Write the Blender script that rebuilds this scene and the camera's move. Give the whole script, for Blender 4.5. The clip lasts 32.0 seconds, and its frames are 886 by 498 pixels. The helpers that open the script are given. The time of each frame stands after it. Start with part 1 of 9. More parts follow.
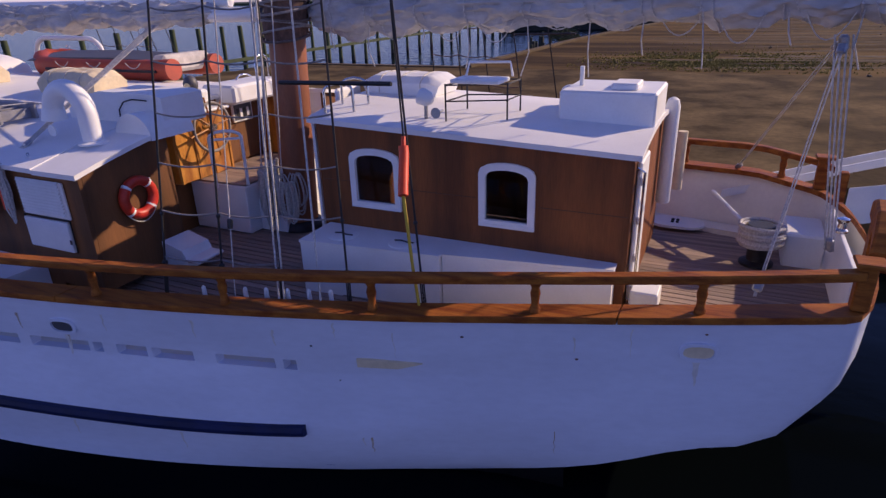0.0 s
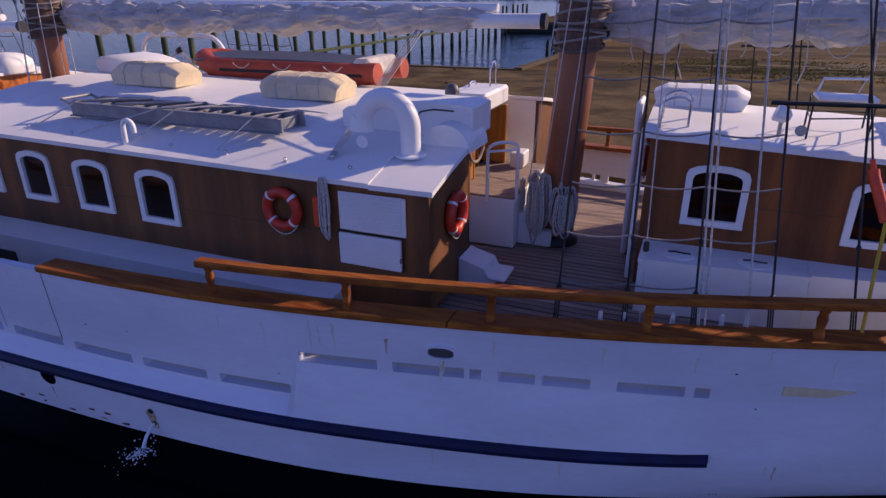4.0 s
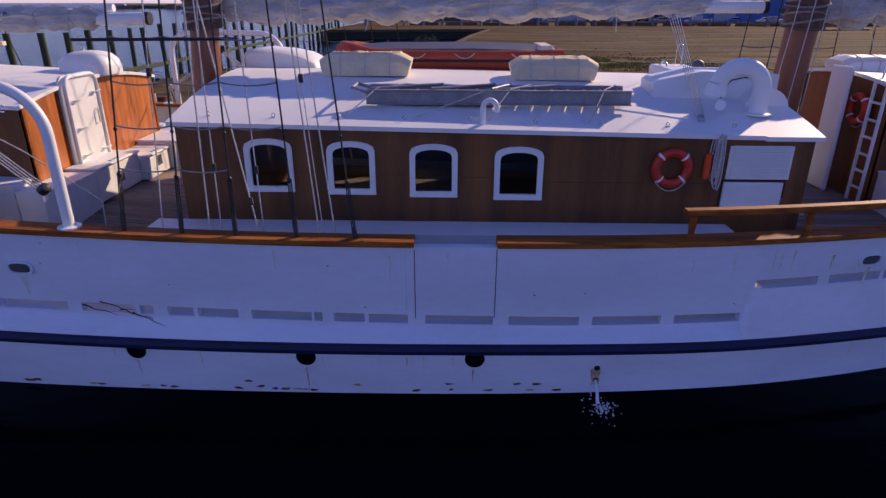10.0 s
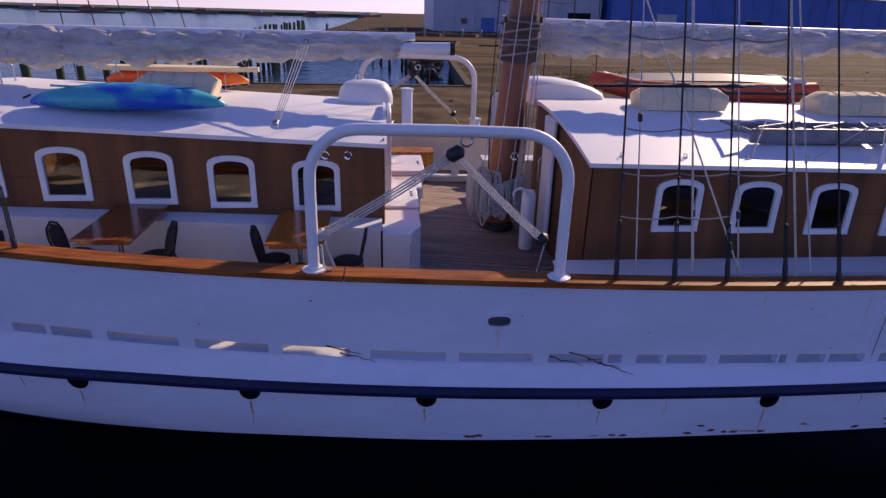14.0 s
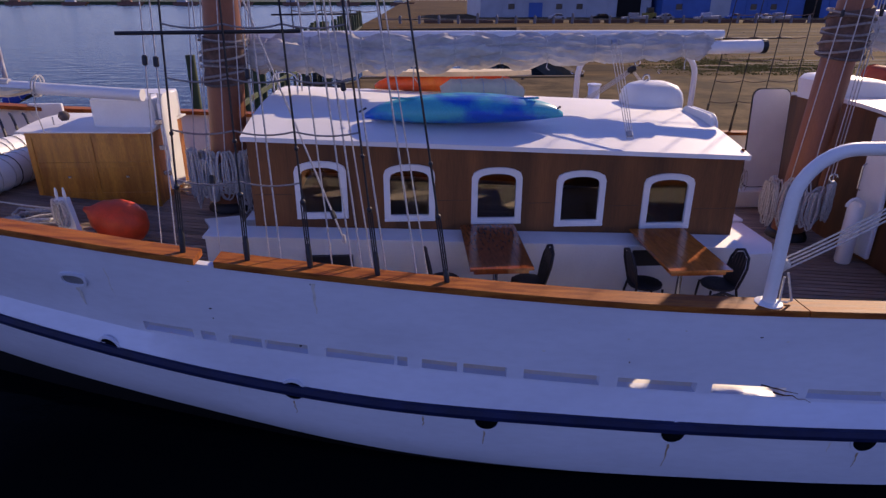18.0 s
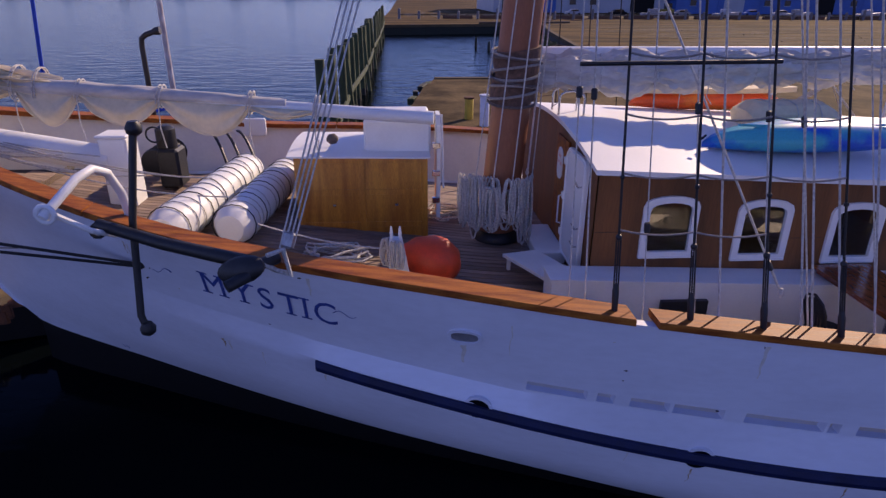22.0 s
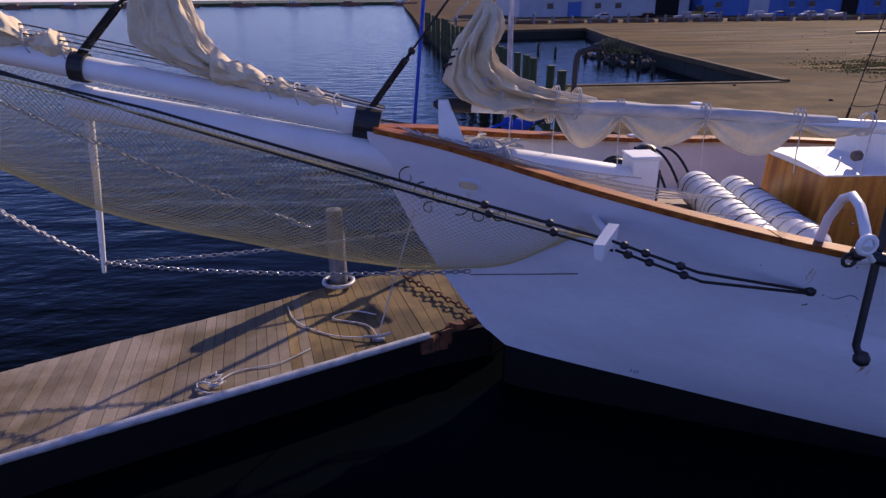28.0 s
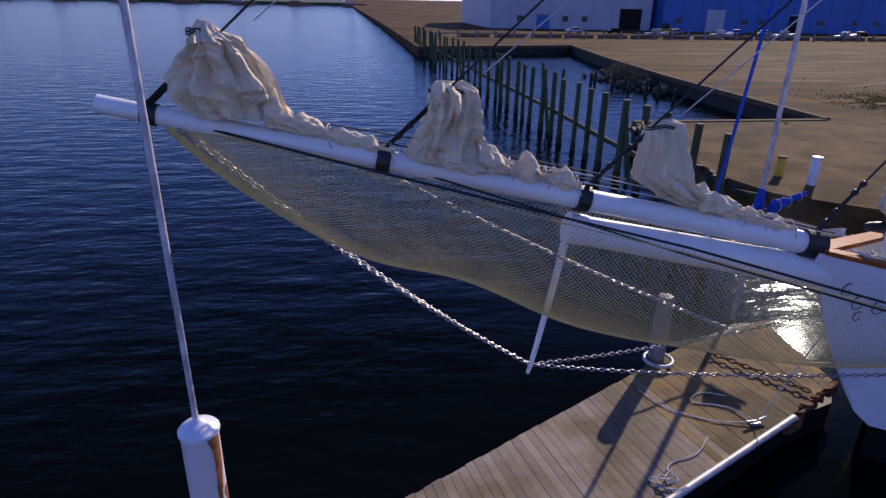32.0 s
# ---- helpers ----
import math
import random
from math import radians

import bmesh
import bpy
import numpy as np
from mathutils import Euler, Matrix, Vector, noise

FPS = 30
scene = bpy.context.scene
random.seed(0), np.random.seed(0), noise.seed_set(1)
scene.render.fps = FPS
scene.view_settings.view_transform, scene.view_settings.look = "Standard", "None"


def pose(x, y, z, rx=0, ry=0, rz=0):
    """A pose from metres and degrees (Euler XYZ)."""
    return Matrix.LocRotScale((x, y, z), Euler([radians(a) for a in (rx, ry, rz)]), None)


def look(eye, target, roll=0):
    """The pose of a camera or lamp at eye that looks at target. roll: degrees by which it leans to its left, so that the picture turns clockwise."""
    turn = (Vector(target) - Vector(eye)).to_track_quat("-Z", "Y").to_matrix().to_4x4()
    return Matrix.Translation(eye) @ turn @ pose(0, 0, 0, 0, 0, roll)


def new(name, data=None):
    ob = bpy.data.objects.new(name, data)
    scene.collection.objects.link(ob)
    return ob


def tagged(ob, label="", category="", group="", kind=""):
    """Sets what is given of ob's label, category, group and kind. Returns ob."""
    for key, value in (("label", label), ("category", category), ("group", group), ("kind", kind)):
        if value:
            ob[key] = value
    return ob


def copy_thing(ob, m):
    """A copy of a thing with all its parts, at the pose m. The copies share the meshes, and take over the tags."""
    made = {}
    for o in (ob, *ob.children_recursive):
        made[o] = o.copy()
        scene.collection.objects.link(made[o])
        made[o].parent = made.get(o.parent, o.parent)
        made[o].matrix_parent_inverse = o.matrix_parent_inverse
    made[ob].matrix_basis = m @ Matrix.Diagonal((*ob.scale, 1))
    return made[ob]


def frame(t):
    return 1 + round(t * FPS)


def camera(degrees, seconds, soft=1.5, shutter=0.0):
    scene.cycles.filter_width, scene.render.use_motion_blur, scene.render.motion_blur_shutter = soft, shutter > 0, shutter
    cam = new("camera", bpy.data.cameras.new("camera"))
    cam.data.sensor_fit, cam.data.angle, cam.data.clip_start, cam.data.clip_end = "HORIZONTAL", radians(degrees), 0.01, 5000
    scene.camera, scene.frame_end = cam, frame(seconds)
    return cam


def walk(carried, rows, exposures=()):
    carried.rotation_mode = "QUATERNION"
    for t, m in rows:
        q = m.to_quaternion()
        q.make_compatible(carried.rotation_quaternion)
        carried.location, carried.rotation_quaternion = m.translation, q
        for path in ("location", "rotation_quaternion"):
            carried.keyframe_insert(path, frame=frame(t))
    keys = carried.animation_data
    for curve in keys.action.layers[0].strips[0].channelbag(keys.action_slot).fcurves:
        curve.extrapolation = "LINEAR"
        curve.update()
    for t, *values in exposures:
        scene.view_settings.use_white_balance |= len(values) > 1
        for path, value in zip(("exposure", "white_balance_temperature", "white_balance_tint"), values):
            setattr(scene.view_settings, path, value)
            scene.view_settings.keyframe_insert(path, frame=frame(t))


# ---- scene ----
cam = camera(72.0, 32.0, soft=1.4)
METRES, EYE, TILT, LEAN, TURN = 50.0, 6.5, -22.0, 0.0, 14.5
PATH = [
    (0, (1.863, -0.165, 6.189), (1.067, 1.501, 5.42), -1.7),
    (0.5, (1.222, -0.524, 6.163), (0.443, 1.161, 5.421), -1.4),
    (1, (0.529, -0.789, 6.225), (-0.23, 0.907, 5.484), -1.2),
    (1.5, (-0.18, -0.999, 6.315), (-0.918, 0.702, 5.566), -0.8),
    (2, (-0.856, -1.175, 6.353), (-1.581, 0.53, 5.6), -0.5),
    (2.5, (-1.515, -1.376, 6.326), (-2.228, 0.337, 5.578), -0.3),
    (4.5, (-4.183, -2.278, 6.446), (-4.879, -0.574, 5.662), -0.4),
    (5, (-4.895, -2.582, 6.433), (-5.594, -0.881, 5.647), -0.8),
    (5.5, (-5.637, -2.853, 6.337), (-6.345, -1.15, 5.563), -1.0),
    (6, (-6.456, -3.167, 6.267), (-7.149, -1.452, 5.507), -0.6),
    (6.5, (-7.275, -3.448, 6.199), (-7.938, -1.717, 5.448), -0.6),
    (7, (-8.114, -3.731, 6.159), (-8.718, -1.978, 5.41), -0.5),
    (7.5, (-8.951, -3.985, 6.121), (-9.483, -2.209, 5.371), -0.4),
    (8, (-9.773, -4.295, 6.065), (-10.235, -2.498, 5.317), -0.3),
    (8.5, (-10.567, -4.592, 6.063), (-10.95, -2.78, 5.309), -0.3),
    (9, (-11.371, -4.825, 6.037), (-11.649, -2.994, 5.282), -0.2),
    (9.5, (-12.154, -5.004, 6.003), (-12.311, -3.156, 5.254), -0.0),
    (10, (-12.942, -5.129, 6.002), (-12.98, -3.274, 5.255), 0.2),
    (10.5, (-13.801, -5.242, 6.059), (-13.744, -3.388, 5.311), 0.3),
    (11, (-14.877, -5.308, 6.125), (-14.746, -3.458, 5.378), 0.7),
    (11.5, (-16.058, -5.265, 6.181), (-15.886, -3.416, 5.437), 1.0),
    (12, (-17.179, -5.184, 6.249), (-17.011, -3.333, 5.511), 1.1),
    (12.5, (-18.292, -5.047, 6.365), (-18.133, -3.196, 5.626), 1.0),
    (13, (-19.391, -4.852, 6.485), (-19.23, -3.003, 5.738), 1.1),
    (13.5, (-20.474, -4.671, 6.415), (-20.298, -2.817, 5.687), 1.3),
    (14, (-21.433, -4.473, 6.383), (-21.238, -2.617, 5.662), 1.6),
    (14.5, (-22.364, -4.255, 6.42), (-22.157, -2.404, 5.692), 1.8),
    (16.5, (-25.024, -3.564, 6.542), (-24.905, -1.716, 5.788), 0.3),
    (17, (-25.658, -3.455, 6.53), (-25.553, -1.605, 5.776), 0.3),
    (17.5, (-26.284, -3.262, 6.504), (-26.191, -1.411, 5.754), -0.0),
    (18, (-26.978, -3.083, 6.543), (-26.879, -1.236, 5.783), 0.1),
    (18.5, (-27.557, -2.927, 6.571), (-27.472, -1.08, 5.808), -0.2),
    (19, (-28.119, -2.817, 6.627), (-28.048, -0.971, 5.861), -0.5),
    (19.5, (-28.757, -2.668, 6.674), (-28.683, -0.823, 5.906), -0.4),
    (20, (-29.437, -2.464, 6.733), (-29.352, -0.622, 5.958), -0.2),
    (20.5, (-30.157, -2.212, 6.778), (-30.057, -0.375, 5.994), 0.2),
    (21, (-30.869, -2.023, 6.79), (-30.76, -0.186, 6.009), 0.3),
    (21.5, (-31.582, -1.812, 6.814), (-31.469, 0.026, 6.034), 0.3),
    (22, (-32.338, -1.617, 6.83), (-32.219, 0.222, 6.053), 0.4),
    (22.5, (-33.047, -1.484, 6.857), (-32.936, 0.355, 6.077), 0.2),
    (23, (-33.792, -1.407, 6.85), (-33.681, 0.431, 6.069), 0.1),
    (23.5, (-34.592, -1.376, 6.827), (-34.475, 0.463, 6.05), 0.1),
    (24, (-35.383, -1.325, 6.794), (-35.261, 0.514, 6.019), -0.1),
    (24.5, (-36.164, -1.27, 6.789), (-36.033, 0.566, 6.008), -0.1),
    (25, (-36.937, -1.205, 6.781), (-36.792, 0.629, 5.997), 0.2),
    (25.5, (-37.672, -1.108, 6.774), (-37.514, 0.725, 5.988), 0.3),
    (27.5, (-40.373, -0.765, 6.733), (-40.271, 1.087, 5.985), -0.6),
    (28, (-41.353, -0.655, 7.006), (-41.228, 1.19, 6.243), -0.5),
    (28.5, (-42.412, -0.531, 7.295), (-42.255, 1.309, 6.526), -0.0),
    (29, (-43.449, -0.422, 7.622), (-43.267, 1.414, 6.85), 0.2),
    (29.5, (-44.482, -0.308, 7.888), (-44.282, 1.526, 7.116), 0.3),
    (30, (-45.552, -0.186, 8.127), (-45.331, 1.646, 7.355), 0.4),
    (30.5, (-46.723, -0.107, 8.377), (-46.473, 1.722, 7.606), 0.6),
    (31, (-47.94, 0.004, 8.666), (-47.664, 1.828, 7.892), 0.8),
    (31.5, (-49.205, 0.125, 8.932), (-48.906, 1.947, 8.163), 1.0),
    (32, (-50.456, 0.255, 9.173), (-50.142, 2.078, 8.414), 1.3),
]
walk(cam, [(t, look(eye, target, roll)) for t, eye, target, roll in PATH], exposures=((0, -0.04, 5300, 64), (20, 0.0, 5300, 64), (26, 0.08, 5250, 64), (32, 0.02, 4900, 58)))
# ---------------------------------------------------------------- world and light
world = bpy.data.worlds.new("sky")
scene.world = world
world.use_nodes = True
SUN_EL, SUN_AZ = 27.0, 47.0          # degrees; azimuth from +x (aft) towards +y
_nt = world.node_tree
_bg = _nt.nodes["Background"]
_sky = _nt.nodes.new("ShaderNodeTexSky")
_sky.sky_type = "NISHITA"
_sky.sun_disc = False
_sky.ozone_density, _sky.dust_density = 2.8, 0.0
_sky.sun_elevation = radians(SUN_EL)
_sky.sun_rotation = radians(90 - SUN_AZ)
_nt.links.new(_sky.outputs[0], _bg.inputs[0])
_bg.inputs[1].default_value = 0.10
_sund = Vector((math.cos(radians(SUN_EL)) * math.cos(radians(SUN_AZ)), math.cos(radians(SUN_EL)) * math.sin(radians(SUN_AZ)), math.sin(radians(SUN_EL))))
sun = new("sun", bpy.data.lights.new("sun", "SUN"))
sun.data.energy, sun.data.angle, sun.data.color = 5.0, radians(0.6), (1.0, 0.84, 0.31)
sun.matrix_world = look((60, 60, 60), Vector((60, 60, 60)) - _sund)


# ---------------------------------------------------------------- materials
def mat(name, col, rough=0.5, metal=0.0, var=0.15, scale=3.0, bump=0.1, bscale=40.0, col2=None, stretch=(1, 1, 1), rand=0.0, island=False, coat=0.0, lo=0.35, hi=0.65, spec=0.5):
    """Two scales of colour variation and fine relief, laid out in metres."""
    m = bpy.data.materials.new(name)
    m.use_nodes = True
    nt = m.node_tree
    N, L = nt.nodes, nt.links
    b = N["Principled BSDF"]
    geo = N.new("ShaderNodeNewGeometry")
    mp = N.new("ShaderNodeMapping")
    mp.inputs["Scale"].default_value = stretch
    L.new(geo.outputs["Position"], mp.inputs["Vector"])
    n1, n2 = N.new("ShaderNodeTexNoise"), N.new("ShaderNodeTexNoise")
    n1.inputs["Scale"].default_value, n1.inputs["Detail"].default_value = scale, 5
    n2.inputs["Scale"].default_value, n2.inputs["Detail"].default_value = bscale, 4
    L.new(mp.outputs[0], n1.inputs["Vector"]), L.new(mp.outputs[0], n2.inputs["Vector"])
    r = N.new("ShaderNodeValToRGB")
    c2 = col2 or tuple(c * (1 - var) for c in col)
    r.color_ramp.elements[0].position, r.color_ramp.elements[1].position = lo, hi
    r.color_ramp.elements[0].color, r.color_ramp.elements[1].color = (*c2, 1), (*col, 1)
    L.new(n1.outputs[0], r.inputs[0])
    mx = N.new("ShaderNodeMix")
    mx.data_type, mx.blend_type = "RGBA", "MULTIPLY"
    L.new(r.outputs[0], mx.inputs[6])
    r2 = N.new("ShaderNodeValToRGB")
    k = 1 - 0.5 * var
    r2.color_ramp.elements[0].position, r2.color_ramp.elements[1].position = 0.3, 0.62
    r2.color_ramp.elements[0].color, r2.color_ramp.elements[1].color = (k, k, k, 1), (1, 1, 1, 1)
    L.new(n2.outputs[0], r2.inputs[0]), L.new(r2.outputs[0], mx.inputs[7])
    mx.inputs[0].default_value = 1
    out = mx.outputs[2]
    if rand:
        src = geo.outputs["Random Per Island"] if island else N.new("ShaderNodeObjectInfo").outputs["Random"]
        mr = N.new("ShaderNodeMapRange")
        mr.inputs["To Min"].default_value, mr.inputs["To Max"].default_value = 1 - rand, 1 + rand * 0.4
        L.new(src, mr.inputs["Value"])
        m2 = N.new("ShaderNodeMix")
        m2.data_type, m2.blend_type = "RGBA", "MULTIPLY"
        m2.inputs[0].default_value = 1
        L.new(out, m2.inputs[6]), L.new(mr.outputs[0], m2.inputs[7])
        out = m2.outputs[2]
    L.new(out, b.inputs["Base Color"])
    b.inputs["Roughness"].default_value, b.inputs["Metallic"].default_value = rough, metal
    b.inputs["Coat Weight"].default_value = coat
    b.inputs["Coat Roughness"].default_value = 0.12
    b.inputs["Specular IOR Level"].default_value = spec
    rr = N.new("ShaderNodeMapRange")
    rr.inputs["To Min"].default_value, rr.inputs["To Max"].default_value = max(rough - 0.08, 0.02), min(rough + 0.1, 1)
    L.new(n1.outputs[0], rr.inputs["Value"]), L.new(rr.outputs[0], b.inputs["Roughness"])
    if bump:
        bp = N.new("ShaderNodeBump")
        bp.inputs["Strength"].default_value, bp.inputs["Distance"].default_value = bump, 0.01
        L.new(n2.outputs[0], bp.inputs["Height"]), L.new(bp.outputs[0], b.inputs["Normal"])
    return m


M = {}
M["hull"] = mat("hull_white_paint", (0.71, 0.735, 0.825), 0.35, var=0.10, scale=0.9, bump=0.06, bscale=9, stretch=(0.5, 1, 1.6))
M["boot"] = mat("black_boot_paint", (0.004, 0.004, 0.005), 0.6, var=0.4, scale=4, bump=0.2, spec=0.2)
M["rub"] = mat("dark_blue_rubber", (0.012, 0.019, 0.075), 0.55, var=0.35, scale=3, bump=0.2, spec=0.3)
M["white"] = mat("white_deck_paint", (0.80, 0.80, 0.78), 0.45, var=0.07, scale=2.2, bump=0.08, bscale=30)
M["lining"] = mat("cream_bulwark_paint", (0.82, 0.78, 0.68), 0.5, var=0.10, scale=1.2, bump=0.08, bscale=14)
M["roof"] = mat("white_roof_paint", (0.82, 0.81, 0.79), 0.55, var=0.10, scale=0.8, bump=0.12, bscale=50)
M["varnish"] = mat("varnished_rail_wood", (0.40, 0.135, 0.018), 0.55, var=0.55, scale=4, bump=0.15, bscale=50, stretch=(0.35, 3, 3), col2=(0.20, 0.052, 0.010), spec=0.12)
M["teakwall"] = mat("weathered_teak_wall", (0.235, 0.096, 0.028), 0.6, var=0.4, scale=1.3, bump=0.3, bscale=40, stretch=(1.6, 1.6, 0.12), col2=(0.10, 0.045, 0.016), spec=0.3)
M["redteak"] = mat("red_brown_teak_wall", (0.29, 0.095, 0.020), 0.55, var=0.4, scale=1.3, bump=0.3, bscale=40, stretch=(1.6, 1.6, 0.12), col2=(0.13, 0.045, 0.012), spec=0.3)
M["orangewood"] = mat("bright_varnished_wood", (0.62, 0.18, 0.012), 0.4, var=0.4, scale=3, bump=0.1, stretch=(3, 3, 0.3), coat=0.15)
M["boxwood"] = mat("golden_varnished_wood", (0.64, 0.28, 0.020), 0.35, var=0.6, scale=2.2, bump=0.1, bscale=40, stretch=(2.5, 2.5, 0.30), coat=0.2, col2=(0.34, 0.115, 0.010))
M["deck"] = mat("grey_teak_plank", (0.25, 0.20, 0.17), 0.75, var=0.4, scale=4, bump=0.25, bscale=50, stretch=(0.15, 3, 3), rand=0.25, island=True)
M["caulk"] = mat("deck_caulking", (0.03, 0.028, 0.027), 0.7, var=0.3)
M["mast"] = mat("buff_mast_paint", (0.31, 0.11, 0.045), 0.5, var=0.25, scale=2.5, bump=0.1, stretch=(1, 1, 0.25))
# worn canvas; its darker tone also paints in the shade of the folds
M["sail"] = mat("weathered_fold_shaded_canvas", (0.60, 0.565, 0.515), 0.85, var=0.25, scale=3.2, bump=1.0, bscale=13, col2=(0.43, 0.405, 0.38), stretch=(0.6, 1.4, 1.4))
M["cream"] = mat("cream_canvas", (0.78, 0.65, 0.42), 0.85, var=0.16, scale=2.2, bump=0.7, bscale=14)
M["glass"] = mat("dark_window_glass", (0.006, 0.007, 0.009), 0.06, var=0.2, bump=0.0)
M["black"] = mat("black_iron", (0.018, 0.018, 0.02), 0.5, var=0.4, scale=12, bump=0.3)
M["grey"] = mat("galvanised_steel", (0.42, 0.42, 0.43), 0.4, metal=0.7, var=0.3, scale=8, bump=0.15)
M["steel"] = mat("polished_steel", (0.6, 0.6, 0.61), 0.2, metal=1.0, var=0.1)
M["wrap"] = mat("dark_brown_wrapping", (0.19, 0.105, 0.07), 0.85, var=0.5, scale=9, bump=0.5)
M["rope"] = mat("pale_rope", (0.66, 0.63, 0.58), 0.9, var=0.35, scale=30, bump=0.6, bscale=160)
M["tarrope"] = mat("tarred_rigging", (0.02, 0.018, 0.017), 0.7, var=0.4, scale=20, bump=0.4)
M["ratline"] = mat("brown_hemp", (0.16, 0.12, 0.10), 0.9, var=0.3, scale=30, bump=0.5)
M["redorange"] = mat("red_orange_plastic", (0.84, 0.080, 0.008), 0.45, var=0.2, scale=6, bump=0.05)
M["lifered"] = mat("red_life_ring_vinyl", (0.62, 0.040, 0.010), 0.45, var=0.25, scale=8, bump=0.08)
M["orange"] = mat("orange_plastic", (0.92, 0.38, 0.008), 0.35, var=0.3, scale=0.9, bump=0.05, col2=(0.88, 0.12, 0.008), lo=0.42, hi=0.58)
M["blue"] = mat("blue_kayak_plastic", (0.012, 0.10, 0.55), 0.35, var=0.3, scale=1.6, bump=0.05, col2=(0.05, 0.42, 0.50), lo=0.42, hi=0.58)
M["dinghy"] = mat("faded_red_hypalon", (0.42, 0.065, 0.022), 0.6, var=0.25, scale=3, bump=0.1)
M["dinghy_dark"] = mat("grey_hull_plastic", (0.09, 0.09, 0.10), 0.5, var=0.3, scale=3)
M["alu"] = mat("dull_aluminium", (0.30, 0.30, 0.32), 0.5, metal=0.3, var=0.3, scale=4, bump=0.1)
M["darktable"] = mat("dark_varnished_table", (0.30, 0.075, 0.014), 0.18, var=0.35, scale=6, bump=0.03, stretch=(4, 1, 1), coat=0.4)
M["lighttable"] = mat("amber_varnished_table", (0.55, 0.16, 0.018), 0.18, var=0.35, scale=6, bump=0.03, stretch=(4, 1, 1), coat=0.4)
M["wicker"] = mat("dark_woven_rattan", (0.022, 0.018, 0.018), 0.6, var=0.5, scale=60, bump=0.6, bscale=120)
M["bluepaint"] = mat("bright_blue_cloth", (0.02, 0.07, 0.50), 0.7, var=0.2, scale=5)
M["navy"] = mat("navy_lettering", (0.05, 0.085, 0.34), 0.5, var=0.3, scale=12)
M["concrete"] = mat("worn_wharf_concrete", (0.165, 0.116, 0.052), 0.9, var=0.55, scale=0.45, bump=0.6, bscale=5, col2=(0.060, 0.041, 0.017), lo=0.38, hi=0.64, spec=0.05)
M["dirt"] = mat("brown_gravel_lot", (0.150, 0.095, 0.032), 0.95, var=0.8, scale=0.16, bump=0.8, bscale=3, col2=(0.050, 0.031, 0.012), stretch=(0.35, 2.0, 1), lo=0.4, hi=0.6, spec=0.05)
M["grass"] = mat("dry_grass", (0.32, 0.27, 0.05), 0.95, var=0.4, scale=2, bump=0.0, rand=0.4, island=True)
M["pile"] = mat("green_treated_pile", (0.06, 0.085, 0.03), 0.85, var=0.45, scale=4, bump=0.5, bscale=14, stretch=(1, 1, 0.3))
M["plank"] = mat("weathered_dock_plank", (0.30, 0.245, 0.185), 0.85, var=0.6, scale=0.55, bump=0.4, bscale=30, stretch=(1.5, 1.5, 1), rand=0.25, col2=(0.15, 0.112, 0.055), lo=0.38, hi=0.62)
M["mossplank"] = mat("mossy_brown_dock_plank", (0.26, 0.175, 0.060), 0.9, var=0.6, scale=0.7, bump=0.5, bscale=30, stretch=(1.5, 1.5, 1), rand=0.3, col2=(0.10, 0.068, 0.022), lo=0.38, hi=0.62)
M["rust"] = mat("rusty_steel", (0.16, 0.055, 0.02), 0.85, var=0.6, scale=6, bump=0.5, col2=(0.05, 0.02, 0.01))
M["foam"] = mat("white_water_foam", (0.75, 0.77, 0.8), 0.5, var=0.1)
M["galv"] = mat("pale_galvanised_rail", (0.55, 0.55, 0.56), 0.5, metal=0.3, var=0.35, scale=5, bump=0.2)
M["shaftgrey"] = mat("grey_steel_pile", (0.20, 0.19, 0.20), 0.6, var=0.35, scale=4, bump=0.2)
M["pilepaint"] = mat("rust_streaked_white_paint", (0.56, 0.54, 0.55), 0.5, var=0.2, scale=3.2, bump=0.3, stretch=(1.6, 1.6, 0.35), col2=(0.42, 0.30, 0.20), lo=0.30, hi=0.42)
M["polepaint"] = mat("chipped_white_pole_paint", (0.62, 0.60, 0.60), 0.45, var=0.2, scale=7, bump=0.2, stretch=(1, 1, 0.5), col2=(0.34, 0.30, 0.30))
M["stain"] = mat("rust_stain", (0.36, 0.22, 0.10), 0.7, var=0.5, scale=14, bump=0.1, col2=(0.62, 0.55, 0.45))
M["salt"] = mat("faint_grey_stain", (0.60, 0.57, 0.53), 0.6, var=0.25, scale=10, bump=0.1, col2=(0.72, 0.70, 0.67))
M["ratpale"] = mat("worn_grey_hemp", (0.34, 0.30, 0.27), 0.9, var=0.3, scale=30, bump=0.4)
M["deckplank"] = mat("grey_teak_deck_plank", (0.37, 0.265, 0.20), 0.75, var=0.4, scale=4, bump=0.25, bscale=50, stretch=(0.15, 3, 3), rand=0.3)
M["weed"] = mat("dark_weedy_timber", (0.028, 0.034, 0.022), 0.8, var=0.5, scale=5, bump=0.5)
M["coping"] = mat("pale_quay_concrete", (0.13, 0.097, 0.055), 0.9, var=0.3, scale=0.8, bump=0.4, bscale=12, spec=0.1)
M["rock"] = mat("dark_broken_rock", (0.10, 0.088, 0.075), 0.9, var=0.4, scale=3, bump=0.6, rand=0.4)
M["ridge"] = mat("dark_dirt", (0.11, 0.07, 0.032), 0.95, var=0.45, scale=1.2, bump=0.7, bscale=8)
M["shed_roof"] = mat("grey_shed_roofing", (0.30, 0.30, 0.32), 0.6, var=0.2, scale=0.2, bump=0.1)
M["shed_glass"] = mat("far_window_glass", (0.02, 0.022, 0.03), 0.15, var=0.2, bump=0.0)
